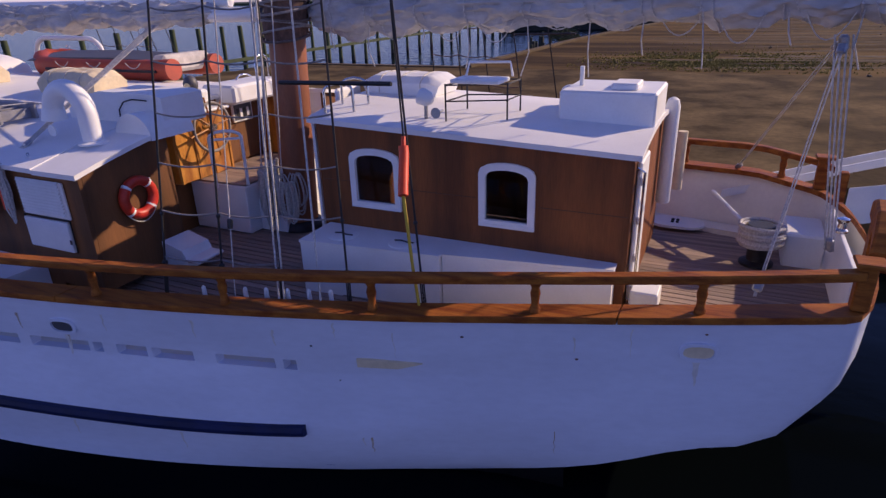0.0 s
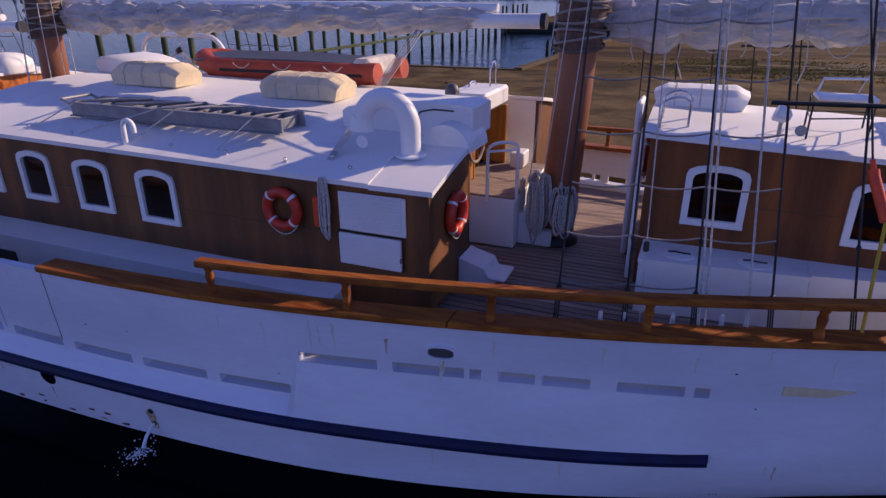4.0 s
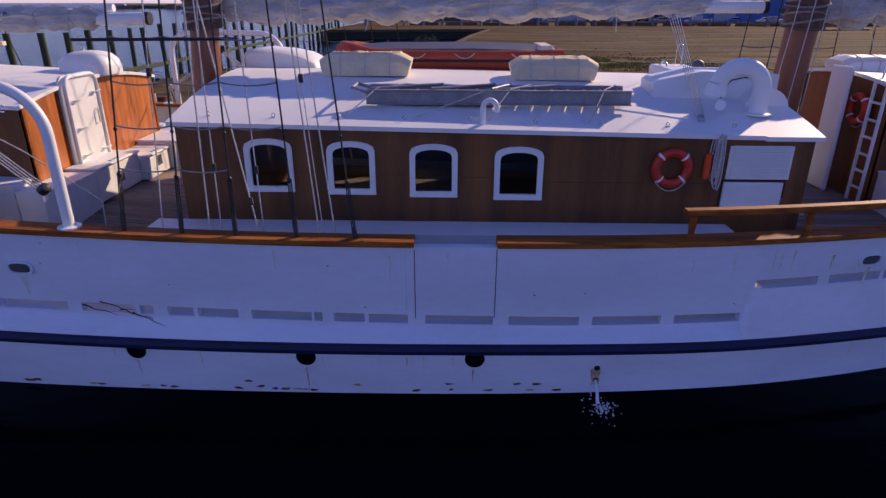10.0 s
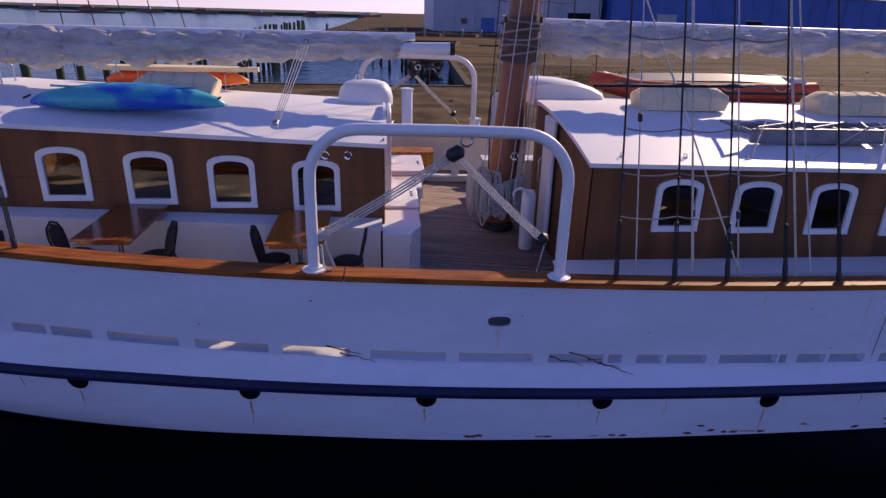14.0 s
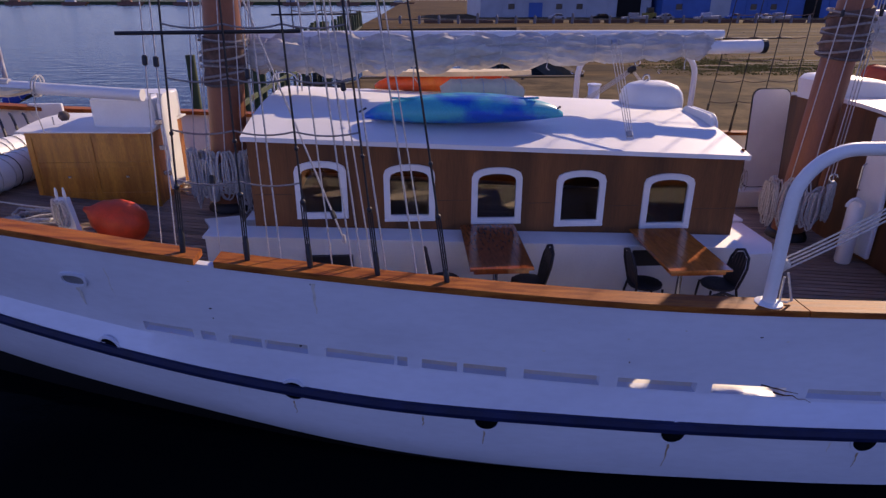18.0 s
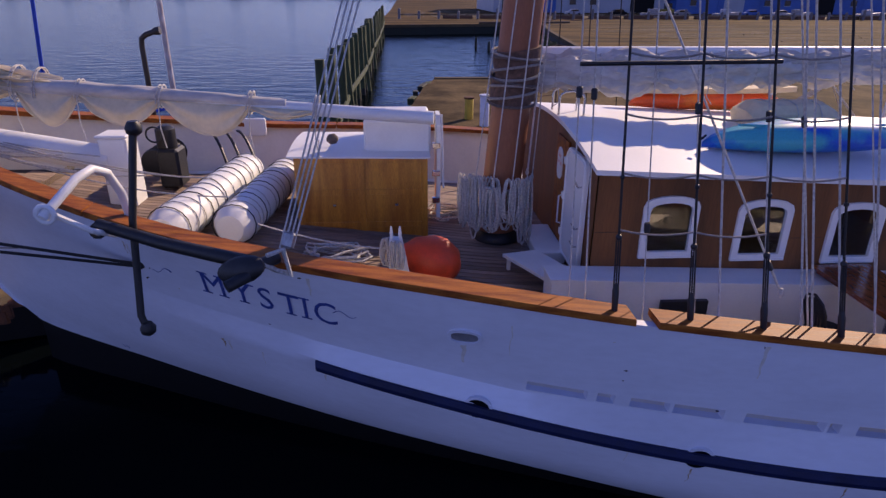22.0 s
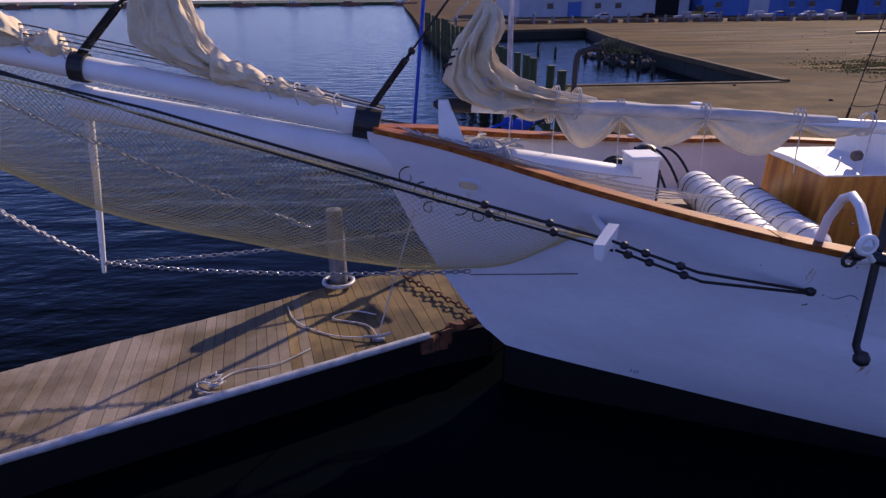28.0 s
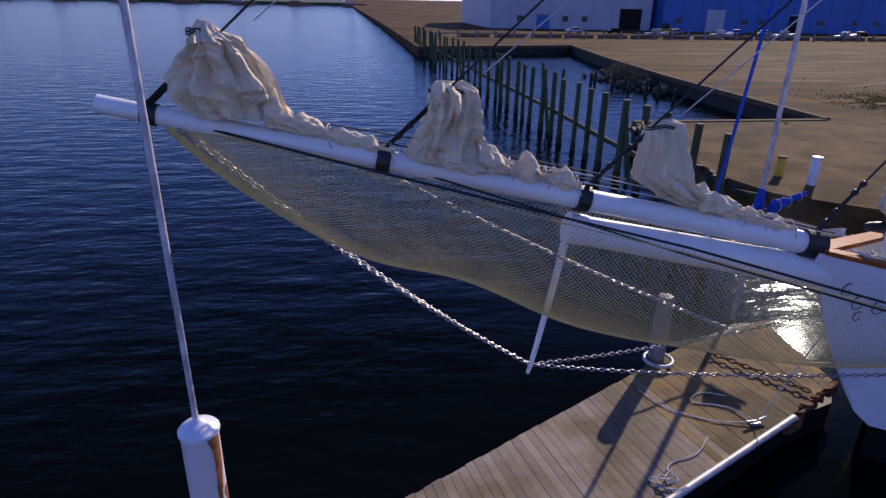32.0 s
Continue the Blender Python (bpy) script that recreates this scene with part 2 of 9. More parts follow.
M["seam"] = mat("dark_wall_seam", (0.11, 0.045, 0.016), 0.7, var=0.3)
M["runrust"] = mat("orange_rust_run", (0.36, 0.12, 0.025), 0.8, var=0.6, scale=9, bump=0.4, col2=(0.10, 0.035, 0.012))
M["net"] = mat("tan_netting", (0.60, 0.48, 0.18), 0.9, var=0.2, scale=20, bump=0.0)
M["shed_blue"] = mat("blue_shed_metal", (0.05, 0.13, 0.42), 0.5, var=0.2, scale=0.3, bump=0.1)
M["shed_white"] = mat("white_shed_metal", (0.38, 0.40, 0.46), 0.5, var=0.15, scale=0.3, bump=0.1)
M["brick"] = mat("far_brick", (0.24, 0.12, 0.08), 0.85, var=0.3, scale=0.5)
M["yellow"] = mat("faded_yellow_line", (0.60, 0.42, 0.03), 0.7, var=0.2)
M["foliage"] = mat("bush_leaves", (0.055, 0.085, 0.022), 0.8, var=0.5, scale=3, bump=0.2, rand=0.4, island=True)


def water_material():
    m = bpy.data.materials.new("harbour_water")
    m.use_nodes = True
    N, L = m.node_tree.nodes, m.node_tree.links
    N.remove(N["Principled BSDF"])
    deep, gloss, mix = N.new("ShaderNodeBsdfDiffuse"), N.new("ShaderNodeBsdfGlossy"), N.new("ShaderNodeMixShader")
    deep.inputs["Color"].default_value = (0.0018, 0.0030, 0.0036, 1)
    gloss.inputs["Color"].default_value = (0.80, 0.92, 1.0, 1)
    gloss.inputs["Roughness"].default_value = 0.07
    fres, ran = N.new("ShaderNodeFresnel"), N.new("ShaderNodeMapRange")
    fres.inputs["IOR"].default_value = 1.33
    ran.inputs["From Min"].default_value, ran.inputs["To Min"].default_value, ran.inputs["To Max"].default_value = 0.045, 0.002, 0.60
    L.new(fres.outputs[0], ran.inputs["Value"]), L.new(ran.outputs[0], mix.inputs[0])
    L.new(deep.outputs[0], mix.inputs[1]), L.new(gloss.outputs[0], mix.inputs[2])
    L.new(mix.outputs[0], N["Material Output"].inputs["Surface"])
    geo = N.new("ShaderNodeNewGeometry")
    mp = N.new("ShaderNodeMapping")
    mp.inputs["Scale"].default_value, mp.inputs["Rotation"].default_value = (1.0, 2.2, 1), (0, 0, 0.25)
    L.new(geo.outputs["Position"], mp.inputs["Vector"])
    # sheltered, calmer water between the hull and the dock
    sep, calm = N.new("ShaderNodeSeparateXYZ"), N.new("ShaderNodeMath")
    L.new(geo.outputs["Position"], sep.inputs[0])
    calm.operation = "MAXIMUM"
    for k, (axis, lo, hi) in enumerate((("X", -42.0, -50.0), ("Y", 14.5, 20.0))):
        mr = N.new("ShaderNodeMapRange")
        mr.inputs["From Min"].default_value, mr.inputs["From Max"].default_value = lo, hi
        mr.inputs["To Min"].default_value, mr.inputs["To Max"].default_value = 0.12, 1.0
        L.new(sep.outputs[axis], mr.inputs["Value"]), L.new(mr.outputs[0], calm.inputs[k])
    prev = None
    for sc, st, ds in ((0.35, 0.42, 0.36), (1.6, 0.30, 0.07), (7.0, 0.15, 0.013)):
        n, bp = N.new("ShaderNodeTexNoise"), N.new("ShaderNodeBump")
        n.inputs["Scale"].default_value, n.inputs["Detail"].default_value = sc, 4
        amp = N.new("ShaderNodeMath")
        amp.operation = "MULTIPLY"
        amp.inputs[1].default_value = ds
        L.new(calm.outputs[0], amp.inputs[0]), L.new(amp.outputs[0], bp.inputs["Distance"])
        bp.inputs["Strength"].default_value = st
        L.new(mp.outputs[0], n.inputs["Vector"]), L.new(n.outputs[0], bp.inputs["Height"])
        if prev:
            L.new(prev.outputs[0], bp.inputs["Normal"])
        prev = bp
    for n in (deep, gloss, fres):
        L.new(prev.outputs[0], n.inputs["Normal"])
    return m


M["water"] = water_material()


def pane_material():
    m = bpy.data.materials.new("cabin_window_glass")
    m.use_nodes = True
    b = m.node_tree.nodes["Principled BSDF"]
    b.inputs["Base Color"].default_value = (0.40, 0.43, 0.46, 1)
    b.inputs["Roughness"].default_value, b.inputs["IOR"].default_value = 0.02, 1.45
    b.inputs["Transmission Weight"].default_value = 1.0
    return m


M["pane"] = pane_material()


# ---------------------------------------------------------------- mesh tools
class Mesh:
    """Collects vertices and faces in world coordinates."""

    def __init__(self):
        self.v, self.f, self.smooth = [], [], False

    def add(self, vs, fs):
        k = len(self.v)
        self.v += [tuple(p) for p in vs]
        self.f += [tuple(i + k for i in q) for q in fs]
        return self

    def box(self, x0, x1, y0, y1, z0, z1, c=0.012, m=None):
        """A box with chamfered edges."""
        c = min(c, abs(x1 - x0) * 0.4, abs(y1 - y0) * 0.4, abs(z1 - z0) * 0.4)
        vs, idx = [], {}
        X, Y, Z = (x0, x1), (y0, y1), (z0, z1)
        sg = (1, -1)
        for i in (0, 1):
            for j in (0, 1):
                for k in (0, 1):
                    for a in range(3):
                        p = [X[i] + sg[i] * c, Y[j] + sg[j] * c, Z[k] + sg[k] * c]
                        p[a] = (X[i], Y[j], Z[k])[a]
                        idx[i, j, k, a] = len(vs)
                        vs.append(tuple(m @ Vector(p)) if m else tuple(p))
        fs = []
        for a in range(3):
            b, d = [(1, 2), (2, 0), (0, 1)][a]
            for s in (0, 1):
                def key(u, w):
                    q = [0, 0, 0]
                    q[a], q[b], q[d] = s, u, w
                    return idx[(*q, a)]
                q = [key(0, 0), key(1, 0), key(1, 1), key(0, 1)]
                fs.append(q if s else q[::-1])
        for a in range(3):
            b, d = [(1, 2), (2, 0), (0, 1)][a]
            for u in (0, 1):
                for w in (0, 1):
                    def key2(e, ax):
                        q = [0, 0, 0]
                        q[a], q[b], q[d] = e, u, w
                        return idx[(*q, ax)]
                    q = [key2(0, b), key2(1, b), key2(1, d), key2(0, d)]
                    fs.append(q if (u == w) else q[::-1])
        for i in (0, 1):
            for j in (0, 1):
                for k in (0, 1):
                    q = [idx[i, j, k, a] for a in range(3)]
                    fs.append(q if (i + j + k) % 2 else q[::-1])
        return self.add(vs, fs)

    def tube(self, pts, r, seg=8, closed=False, caps=True, r1=None):
        """A round bar along points; r1: radius at its end."""
        pts = [Vector(p) for p in pts]
        n = len(pts)
        vs, fs, ref = [], [], None
        for i, p in enumerate(pts):
            a = pts[(i - 1) % n] if (i or closed) else p
            b = pts[(i + 1) % n] if (i < n - 1 or closed) else p
            d = (b - a).normalized()
            if ref is None:
                ref = d.orthogonal().normalized()
            ref = (ref - d * ref.dot(d)).normalized()
            s = d.cross(ref)
            rr = r if r1 is None else r + (r1 - r) * i / (n - 1)
            for k in range(seg):
                t = 2 * math.pi * k / seg
                vs.append(p + (ref * math.cos(t) + s * math.sin(t)) * rr)
        for i in range(n if closed else n - 1):
            j = (i + 1) % n
            for k in range(seg):
                l = (k + 1) % seg
                fs.append((i * seg + k, i * seg + l, j * seg + l, j * seg + k))
        if caps and not closed:
            fs += [tuple(range(seg))[::-1], tuple((n - 1) * seg + k for k in range(seg))]
        return self.add(vs, fs)

    def lathe(self, prof, seg=16, m=None):
        """A turned shape: (radius, height) pairs about z, placed by m."""
        vs, fs = [], []
        for r, z in prof:
            for k in range(seg):
                t = 2 * math.pi * k / seg
                p = Vector((r * math.cos(t), r * math.sin(t), z))
                vs.append(m @ p if m else p)
        for i in range(len(prof) - 1):
            for k in range(seg):
                l = (k + 1) % seg
                fs.append((i * seg + k, i * seg + l, (i + 1) * seg + l, (i + 1) * seg + k))
        fs += [tuple(range(seg))[::-1], tuple((len(prof) - 1) * seg + k for k in range(seg))]
        return self.add(vs, fs)

    def loft(self, rings, closed=True, caps=True):
        """Skins equal rings of points."""
        n, vs, fs = len(rings[0]), [], []
        for r in rings:
            vs += list(r)
        for i in range(len(rings) - 1):
            for k in range(n if closed else n - 1):
                l = (k + 1) % n
                fs.append((i * n + k, i * n + l, (i + 1) * n + l, (i + 1) * n + k))
        if caps and closed:
            fs += [tuple(range(n))[::-1], tuple((len(rings) - 1) * n + k for k in range(n))]
        return self.add(vs, fs)

    def prism(self, poly, d, m=None):
        """An outline (3D points, flat) pushed along the vector d."""
        n = len(poly)
        a = [Vector(p) for p in poly]
        b = [p + Vector(d) for p in a]
        vs = a + b
        if m:
            vs = [m @ p for p in vs]
        fs = [tuple(range(n))[::-1], tuple(range(n, 2 * n))] + [(i, (i + 1) % n, (i + 1) % n + n, i + n) for i in range(n)]
        return self.add(vs, fs)


def part(name, mb, material, parent=None, label="", smooth=None, weld=False):
    """Links a Mesh as one object, under a thing or a part."""
    me = bpy.data.meshes.new(name)
    root = parent
    off = Vector((0, 0, 0))
    while root is not None:
        off += root.location
        root = root.parent
    me.from_pydata([(x - off.x, y - off.y, z - off.z) for x, y, z in mb.v], [], mb.f)
    me.materials.append(M[material])
    bm = bmesh.new()
    bm.from_mesh(me)
    if weld:
        bmesh.ops.remove_doubles(bm, verts=bm.verts, dist=0.0008)
    bmesh.ops.recalc_face_normals(bm, faces=bm.faces)
    bm.to_mesh(me)
    bm.free()
    if smooth:
        me.polygons.foreach_set("use_smooth", [True] * len(me.polygons))
        me.set_sharp_from_angle(angle=radians(smooth))
    ob = new(name, me)
    if parent is not None:
        ob.parent = parent
    if label:
        tagged(ob, label)
    return ob


def thing(name, at, label, category, group="", kind=""):
    ob = new(name)
    ob.location = at
    ob.empty_display_size = 0.2
    return tagged(ob, label, category, group, kind)


def single(name, mb, material, label, category, group="", kind="", smooth=None, at=None):
    """A thing that is one mesh, with its origin at its base."""
    if at is None:
        xs, ys, zs = zip(*mb.v)
        at = ((min(xs) + max(xs)) / 2, (min(ys) + max(ys)) / 2, min(zs))
    mb.v = [(x - at[0], y - at[1], z - at[2]) for x, y, z in mb.v]
    ob = part(name, mb, material, None, "", smooth)
    ob.location = at
    return tagged(ob, label, category, group, kind)


def sag(a, b, drop, n=10):
    """Points of a hanging line."""
    a, b = Vector(a), Vector(b)
    return [a.lerp(b, i / n) - Vector((0, 0, drop * 4 * (i / n) * (1 - i / n))) for i in range(n + 1)]


def arc(c, r, a0, a1, n, u=(1, 0, 0), w=(0, 0, 1)):
    c, u, w = Vector(c), Vector(u), Vector(w)
    return [c + u * (r * math.cos(radians(a0 + (a1 - a0) * i / n))) + w * (r * math.sin(radians(a0 + (a1 - a0) * i / n))) for i in range(n + 1)]


def smoothtab(tab):
    """A smooth curve through a short table."""
    xs, ys = np.array([p[0] for p in tab], float), np.array([p[1] for p in tab], float)
    d = np.diff(ys) / np.diff(xs)
    g = np.concatenate([[d[0]], (d[1:] + d[:-1]) / 2, [d[-1]]])

    def at(x):
        x = min(max(x, xs[0]), xs[-1])
        i = min(max(int(np.searchsorted(xs, x)) - 1, 0), len(xs) - 2)
        h = xs[i + 1] - xs[i]
        t = (x - xs[i]) / h
        return float((2 * t**3 - 3 * t**2 + 1) * ys[i] + (t**3 - 2 * t**2 + t) * h * g[i] + (3 * t**2 - 2 * t**3) * ys[i + 1] + (t**3 - t**2) * h * g[i + 1])
    return at


# ---------------------------------------------------------------- water and land
YC = 9.4   # the ship's centre line; the bow points to -x
w = Mesh()
w.add([(-3000, -3000, 0), (3000, -3000, 0), (3000, 3000, 0), (-3000, 3000, 0)], [(0, 1, 2, 3)])
part("water", w, "water").location = (0, 0, 0)
tagged(bpy.data.objects["water"], "dark blue harbour water with small ripples", "water", kind="structure")


def slab(name, outline, z, material, label, category="ground", depth=3.0):
    m = Mesh().prism([(x, y, z - depth) for x, y in outline], (0, 0, depth))
    ob = part(name, m, material)
    return tagged(ob, label, category, kind="structure")


slab("wharf", [(-29.6, 21.7), (-24, 17.2), (70, 17.2), (70, 40.2), (-15.2, 40.2), (-30.3, 40.1), (-31.2, 35.8), (-31.8, 31.0), (-32.3, 26.5), (-31.6, 23.5)], 1.5, "concrete", "worn tan concrete wharf apron beside the ship", "wharf")
slab("ground", [(-15.2, 40.21), (70, 40.21), (70, 17.2), (1500, 17.2), (1500, 2600), (-20, 2600), (-36, 450), (-36, 220), (-36.5, 150), (-37, 108), (-7, 115), (-11, 90), (-13.8, 66)], 1.49, "dirt", "brown gravel yard with worn tracks and dry grass")

# ---------------------------------------------------------------- hull
half_top = smoothtab([(-41.9, 0.10), (-40.6, 0.8), (-39.15, 1.7), (-37.25, 2.8), (-35.1, 3.76), (-33.3, 4.38), (-31.65, 4.78), (-29.65, 5.15), (-24.1, 5.76), (-19.1, 5.98), (-13.5, 6.02), (-9.15, 5.72), (-5.1, 4.95), (-1.77, 4.1), (0.09, 3.5), (1.85, 2.94), (3.3, 2.5)])
half_low = smoothtab([(-41.9, 0.03), (-39.56, 0.05), (-39.2, 0.26), (-38.5, 0.60), (-37.3, 1.13), (-35.9, 1.76), (-34.7, 2.28), (-33.1, 2.94), (-31.5, 3.54), (-30, 4.08), (-28.5, 4.6), (-27, 5.02), (-25, 5.4), (-22.9, 5.66), (-20, 5.93), (-14.6, 6.06), (-10.7, 5.94), (-7.75, 5.62), (-4.87, 4.94), (-2.45, 4.09), (-0.66, 3.35), (0.87, 3.15), (1.84, 2.85), (2.96, 2.45), (3.3, 2.2)])
cap_z = smoothtab([(-41.9, 5.0), (-40.9, 4.86), (-38.9, 4.46), (-37.25, 4.17), (-35.4, 3.9), (-32.0, 3.6), (-29.65, 3.36), (-24.2, 2.92), (-20.1, 2.75), (-16.8, 2.65), (-13.1, 2.6), (-9, 2.55), (-5, 2.53), (-1.77, 2.59), (1.85, 2.70), (3.82, 2.82)])
low_z = smoothtab([(-41.9, 4.85), (-41.2, 3.3), (-40.35, 1.9), (-39.6, 0.88), (-39.45, 0.852), (-39.1, 0.828), (-37, 0.66), (-33, 0.36), (-28, 0.12), (-24, 0.03), (-2, 0.03), (-0.66, 0.06), (0.87, 0.5), (1.84, 0.83), (2.96, 1.16), (3.54, 1.9), (3.82, 2.4)])
rub_z = smoothtab([(-42, 3.5), (-33.58, 2.14), (-30.85, 1.69), (-27.7, 1.34), (-25, 1.21), (-21.9, 1.06), (-18, 0.95), (-12, 0.90), (-7.4, 0.83), (-2.7, 0.88), (3.8, 1.65)])
slot_z = lambda x: float(np.interp(x, [-42, -31, -29, -26, -24, -21, -18, -14, -11, -8.22, -8.12, -5, -2.7, 4.2], [3.9, 2.27, 2.12, 1.9, 1.75, 1.57, 1.49, 1.4, 1.33, 1.29, 1.85, 1.86, 1.84, 2.2]))
deck_z = lambda x: 1.98 if x > -7.75 else float(np.interp(x, [-42, -38, -34, -30.9, -28, -24, -18, -13, -8], [4.0, 3.4, 2.95, 2.58, 2.4, 2.14, 1.64, 1.5, 1.42]))


def deck_at(x, y):
    """Height of the cambered deck."""
    return deck_z(x) - 0.62 * ((y - YC) / 6) ** 2


def side(x, s, h, z):
    """A point of the ship's side; the far quarter stands a little wider and higher."""
    w = min(max((x + 8) / 8, 0), 1) * min(max((3.6 - x) / 1.2, 0), 1) if s > 0 else 0
    w *= min(max(z - 1.7, 0), 1)
    return (x, YC + s * h + 0.45 * w, z + 0.16 * w)


def stern_round(x):
    return math.sqrt(max(0.0, 1 - ((x - 3.3) / 0.53) ** 2)) if x > 3.3 else 1.0


def half_at(x, z):
    """Half breadth of the hull plating at a station and height."""
    lo, hi = low_z(x), cap_z(x)
    t = min(max((z - lo) / max(hi - lo, 0.01), 0), 1)
    a, b = half_low(x) * stern_round(x), half_top(x) * stern_round(x)
    return a + (b - a) * t ** float(np.interp(x, [-40, -36, -30, -26], [0.95, 0.75, 0.5, 0.38]))


def fade(x):
    return min(1, max(0, (x + 37) / 4)) * min(1, max(0, (1.0 - x) / 4))


SLOTS = [(-30.84, -30.10), (-29.98, -29.77), (-29.58, -29.11), (-29.06, -28.46), (-28.21, -27.26), (-27.22, -27.08), (-26.88, -26.40), (-26.32, -25.73), (-25.50, -24.47), (-24.23, -23.16), (-22.95, -21.94), (-21.64, -20.50), (-20.28, -19.15), (-18.92, -18.04), (-17.97, -17.75), (-17.52, -17.10), (-17.03, -16.38), (-16.16, -15.20), (-15.16, -15.03), (-14.85, -14.36), (-14.29, -13.67), (-13.40, -12.32), (-12.07, -10.93), (-10.72, -9.59), (-9.37, -8.25), (-8.08, -6.97), (-6.76, -5.81), (-5.74, -5.59), (-5.37, -4.91), (-4.83, -4.23), (-3.91, -3.09), (-2.99, -2.81)]
stations = sorted(set([-41.9 + i * 0.4 for i in range(114) if -41.9 + i * 0.4 < 3.3] + [v for s in SLOTS for v in s] + [-8.22, -8.12, 3.3, 3.45, 3.6, 3.7, 3.77, 3.81, 3.828]))
stations = [x for i, x in enumerate(stations) if i == 0 or x - stations[i - 1] > 0.015]


def hull_rows(x):
    lo, hi = low_z(x), cap_z(x)
    rz, sz, f = rub_z(x), slot_z(x), fade(x)
    sz -= 0.13
    top = max(sz, rz + 0.23)
    zs = [lo + (rz - 0.1 - lo) * k for k in (0, 0.25, 0.5, 0.75, 1)] + [rz + 0.1, max(rz + 0.21, top - 0.05), top, top + 0.16, sz + 0.17 + (hi - sz - 0.17) * 0.5, hi]
    zs = [max(z, lo + (hi - lo) * i / 10 * 0.5) for i, z in enumerate(zs[:-1])] + [hi]
    zs = [min(z, hi - (10 - i) * 0.002) for i, z in enumerate(zs)]
    bulge = [0.0, 0.035, 0.065, 0.095, 0.12, 0.12, -0.08, -0.08, -0.07, -0.03, 0.0]
    return [(half_at(x, z) + b * f, z) for z, b in zip(zs, bulge)]


hull = thing("ship_hull", (-19, YC, -0.7), "white painted steel schooner hull with a dark blue rub rail, afloat", "ship")
mb, bb, ib = Mesh(), Mesh(), Mesh()
rows = [hull_rows(x) for x in stations]
T_IN = 0.13
is_slot = [any(a - 0.01 <= (stations[i] + stations[i + 1]) / 2 <= b + 0.01 for a, b in SLOTS) for i in range(len(stations) - 1)]
for s in (-1, 1):
    outer = [[side(x, s, h, z) for h, z in r] for x, r in zip(stations, rows)]
    inner = []
    for x, r in zip(stations, rows):
        zlow = min(max(min(deck_z(x) - 0.5, r[7][1] - 0.12), low_z(x) + 0.3), r[7][1] - 0.01)
        hs = [max(r[k][0] - T_IN, 0.0) for k in (7, 7, 8, 9, 10)]
        inner.append([side(x, s, h, z) for h, z in zip(hs, (zlow, r[7][1], r[8][1], r[9][1], r[10][1]))])
    for i in range(len(stations) - 1):
        for k in range(10):
            if k == 7 and is_slot[i]:
                o, q = outer, inner
                for (a, b) in (((i, 7), (i + 1, 7)), ((i, 8), (i + 1, 8))):
                    mb.add([o[a[0]][a[1]], o[b[0]][b[1]], q[b[0]][b[1] - 6], q[a[0]][a[1] - 6]], [(0, 1, 2, 3)])
                if i == 0 or not is_slot[i - 1]:
                    mb.add([o[i][7], o[i][8], q[i][2], q[i][1]], [(0, 1, 2, 3)])
                if not is_slot[i + 1]:
                    mb.add([o[i + 1][7], o[i + 1][8], q[i + 1][2], q[i + 1][1]], [(0, 1, 2, 3)])
                continue
            mb.add([outer[i][k], outer[i + 1][k], outer[i + 1][k + 1], outer[i][k + 1]], [(0, 1, 2, 3)])
        for k in range(4):
            if k == 1 and is_slot[i]:
                continue
            ib.add([inner[i][k], inner[i + 1][k], inner[i + 1][k + 1], inner[i][k + 1]], [(0, 1, 2, 3)])
        mb.add([outer[i][10], outer[i + 1][10], inner[i + 1][4], inner[i][4]], [(0, 1, 2, 3)])
    bx = [x for x in stations if -39.6 <= x <= 0.6]
    bb.loft([[(x, YC + s * h, z) for h, z in ((half_low(x), low_z(x)), (half_low(x) * 0.985, min(0.0, low_z(x)) - 0.05), (half_low(x) * 0.9, -0.7))] for x in bx], closed=False)
plating = part("hull_plating", mb, "hull", hull, "white plating with a row of scupper slots", smooth=35, weld=True)
part("bulwark_lining", ib, "lining", hull, "cream white painted inside of the bulwark", smooth=35, weld=True)
part("boot_topping", bb, "boot", hull, "black boot topping at the waterline", smooth=40)
for s in (-1, 1):
    rb = Mesh()
    xs = [-33.6 + i * 0.4 for i in range(79) if -33.6 + i * 0.4 <= -2.7] + [-2.7]
    ring = []
    for x in xs:
        h, z = half_at(x, rub_z(x)) + 0.12 * fade(x), rub_z(x)
        ring.append([(x, YC + s * (h - 0.02), z - 0.09), (x, YC + s * (h + 0.07), z - 0.075), (x, YC + s * (h + 0.09), z), (x, YC + s * (h + 0.07), z + 0.075), (x, YC + s * (h - 0.02), z + 0.09)])
    rb.loft(ring)
    part("rub_rail", rb, "rub", hull, "dark navy rubber rub rail")


def cap_piece(a, b, s, over=0.06, width=0.36, thick=0.09, lift=0.0, name="cap_rail", parent=None):
    xs = [a] + [x for x in stations if a + 0.05 < x < b - 0.05] + [b]
    ring = []
    for x in xs:
        h, z = half_top(x) * stern_round(x), cap_z(x) + lift
        o, i = h + over, max(h + over - width, 0.0 if x < 3.6 else -0.1)
        ring.append([side(x, s, a_, b_) for a_, b_ in ((o, z + 0.012), (o - 0.012, z), (i, z), (i, z + thick), (o - 0.012, z + thick), (o, z + thick - 0.012))])
    return part(name, Mesh().loft(ring), "varnish", parent or hull, "varnished wooden cap rail")


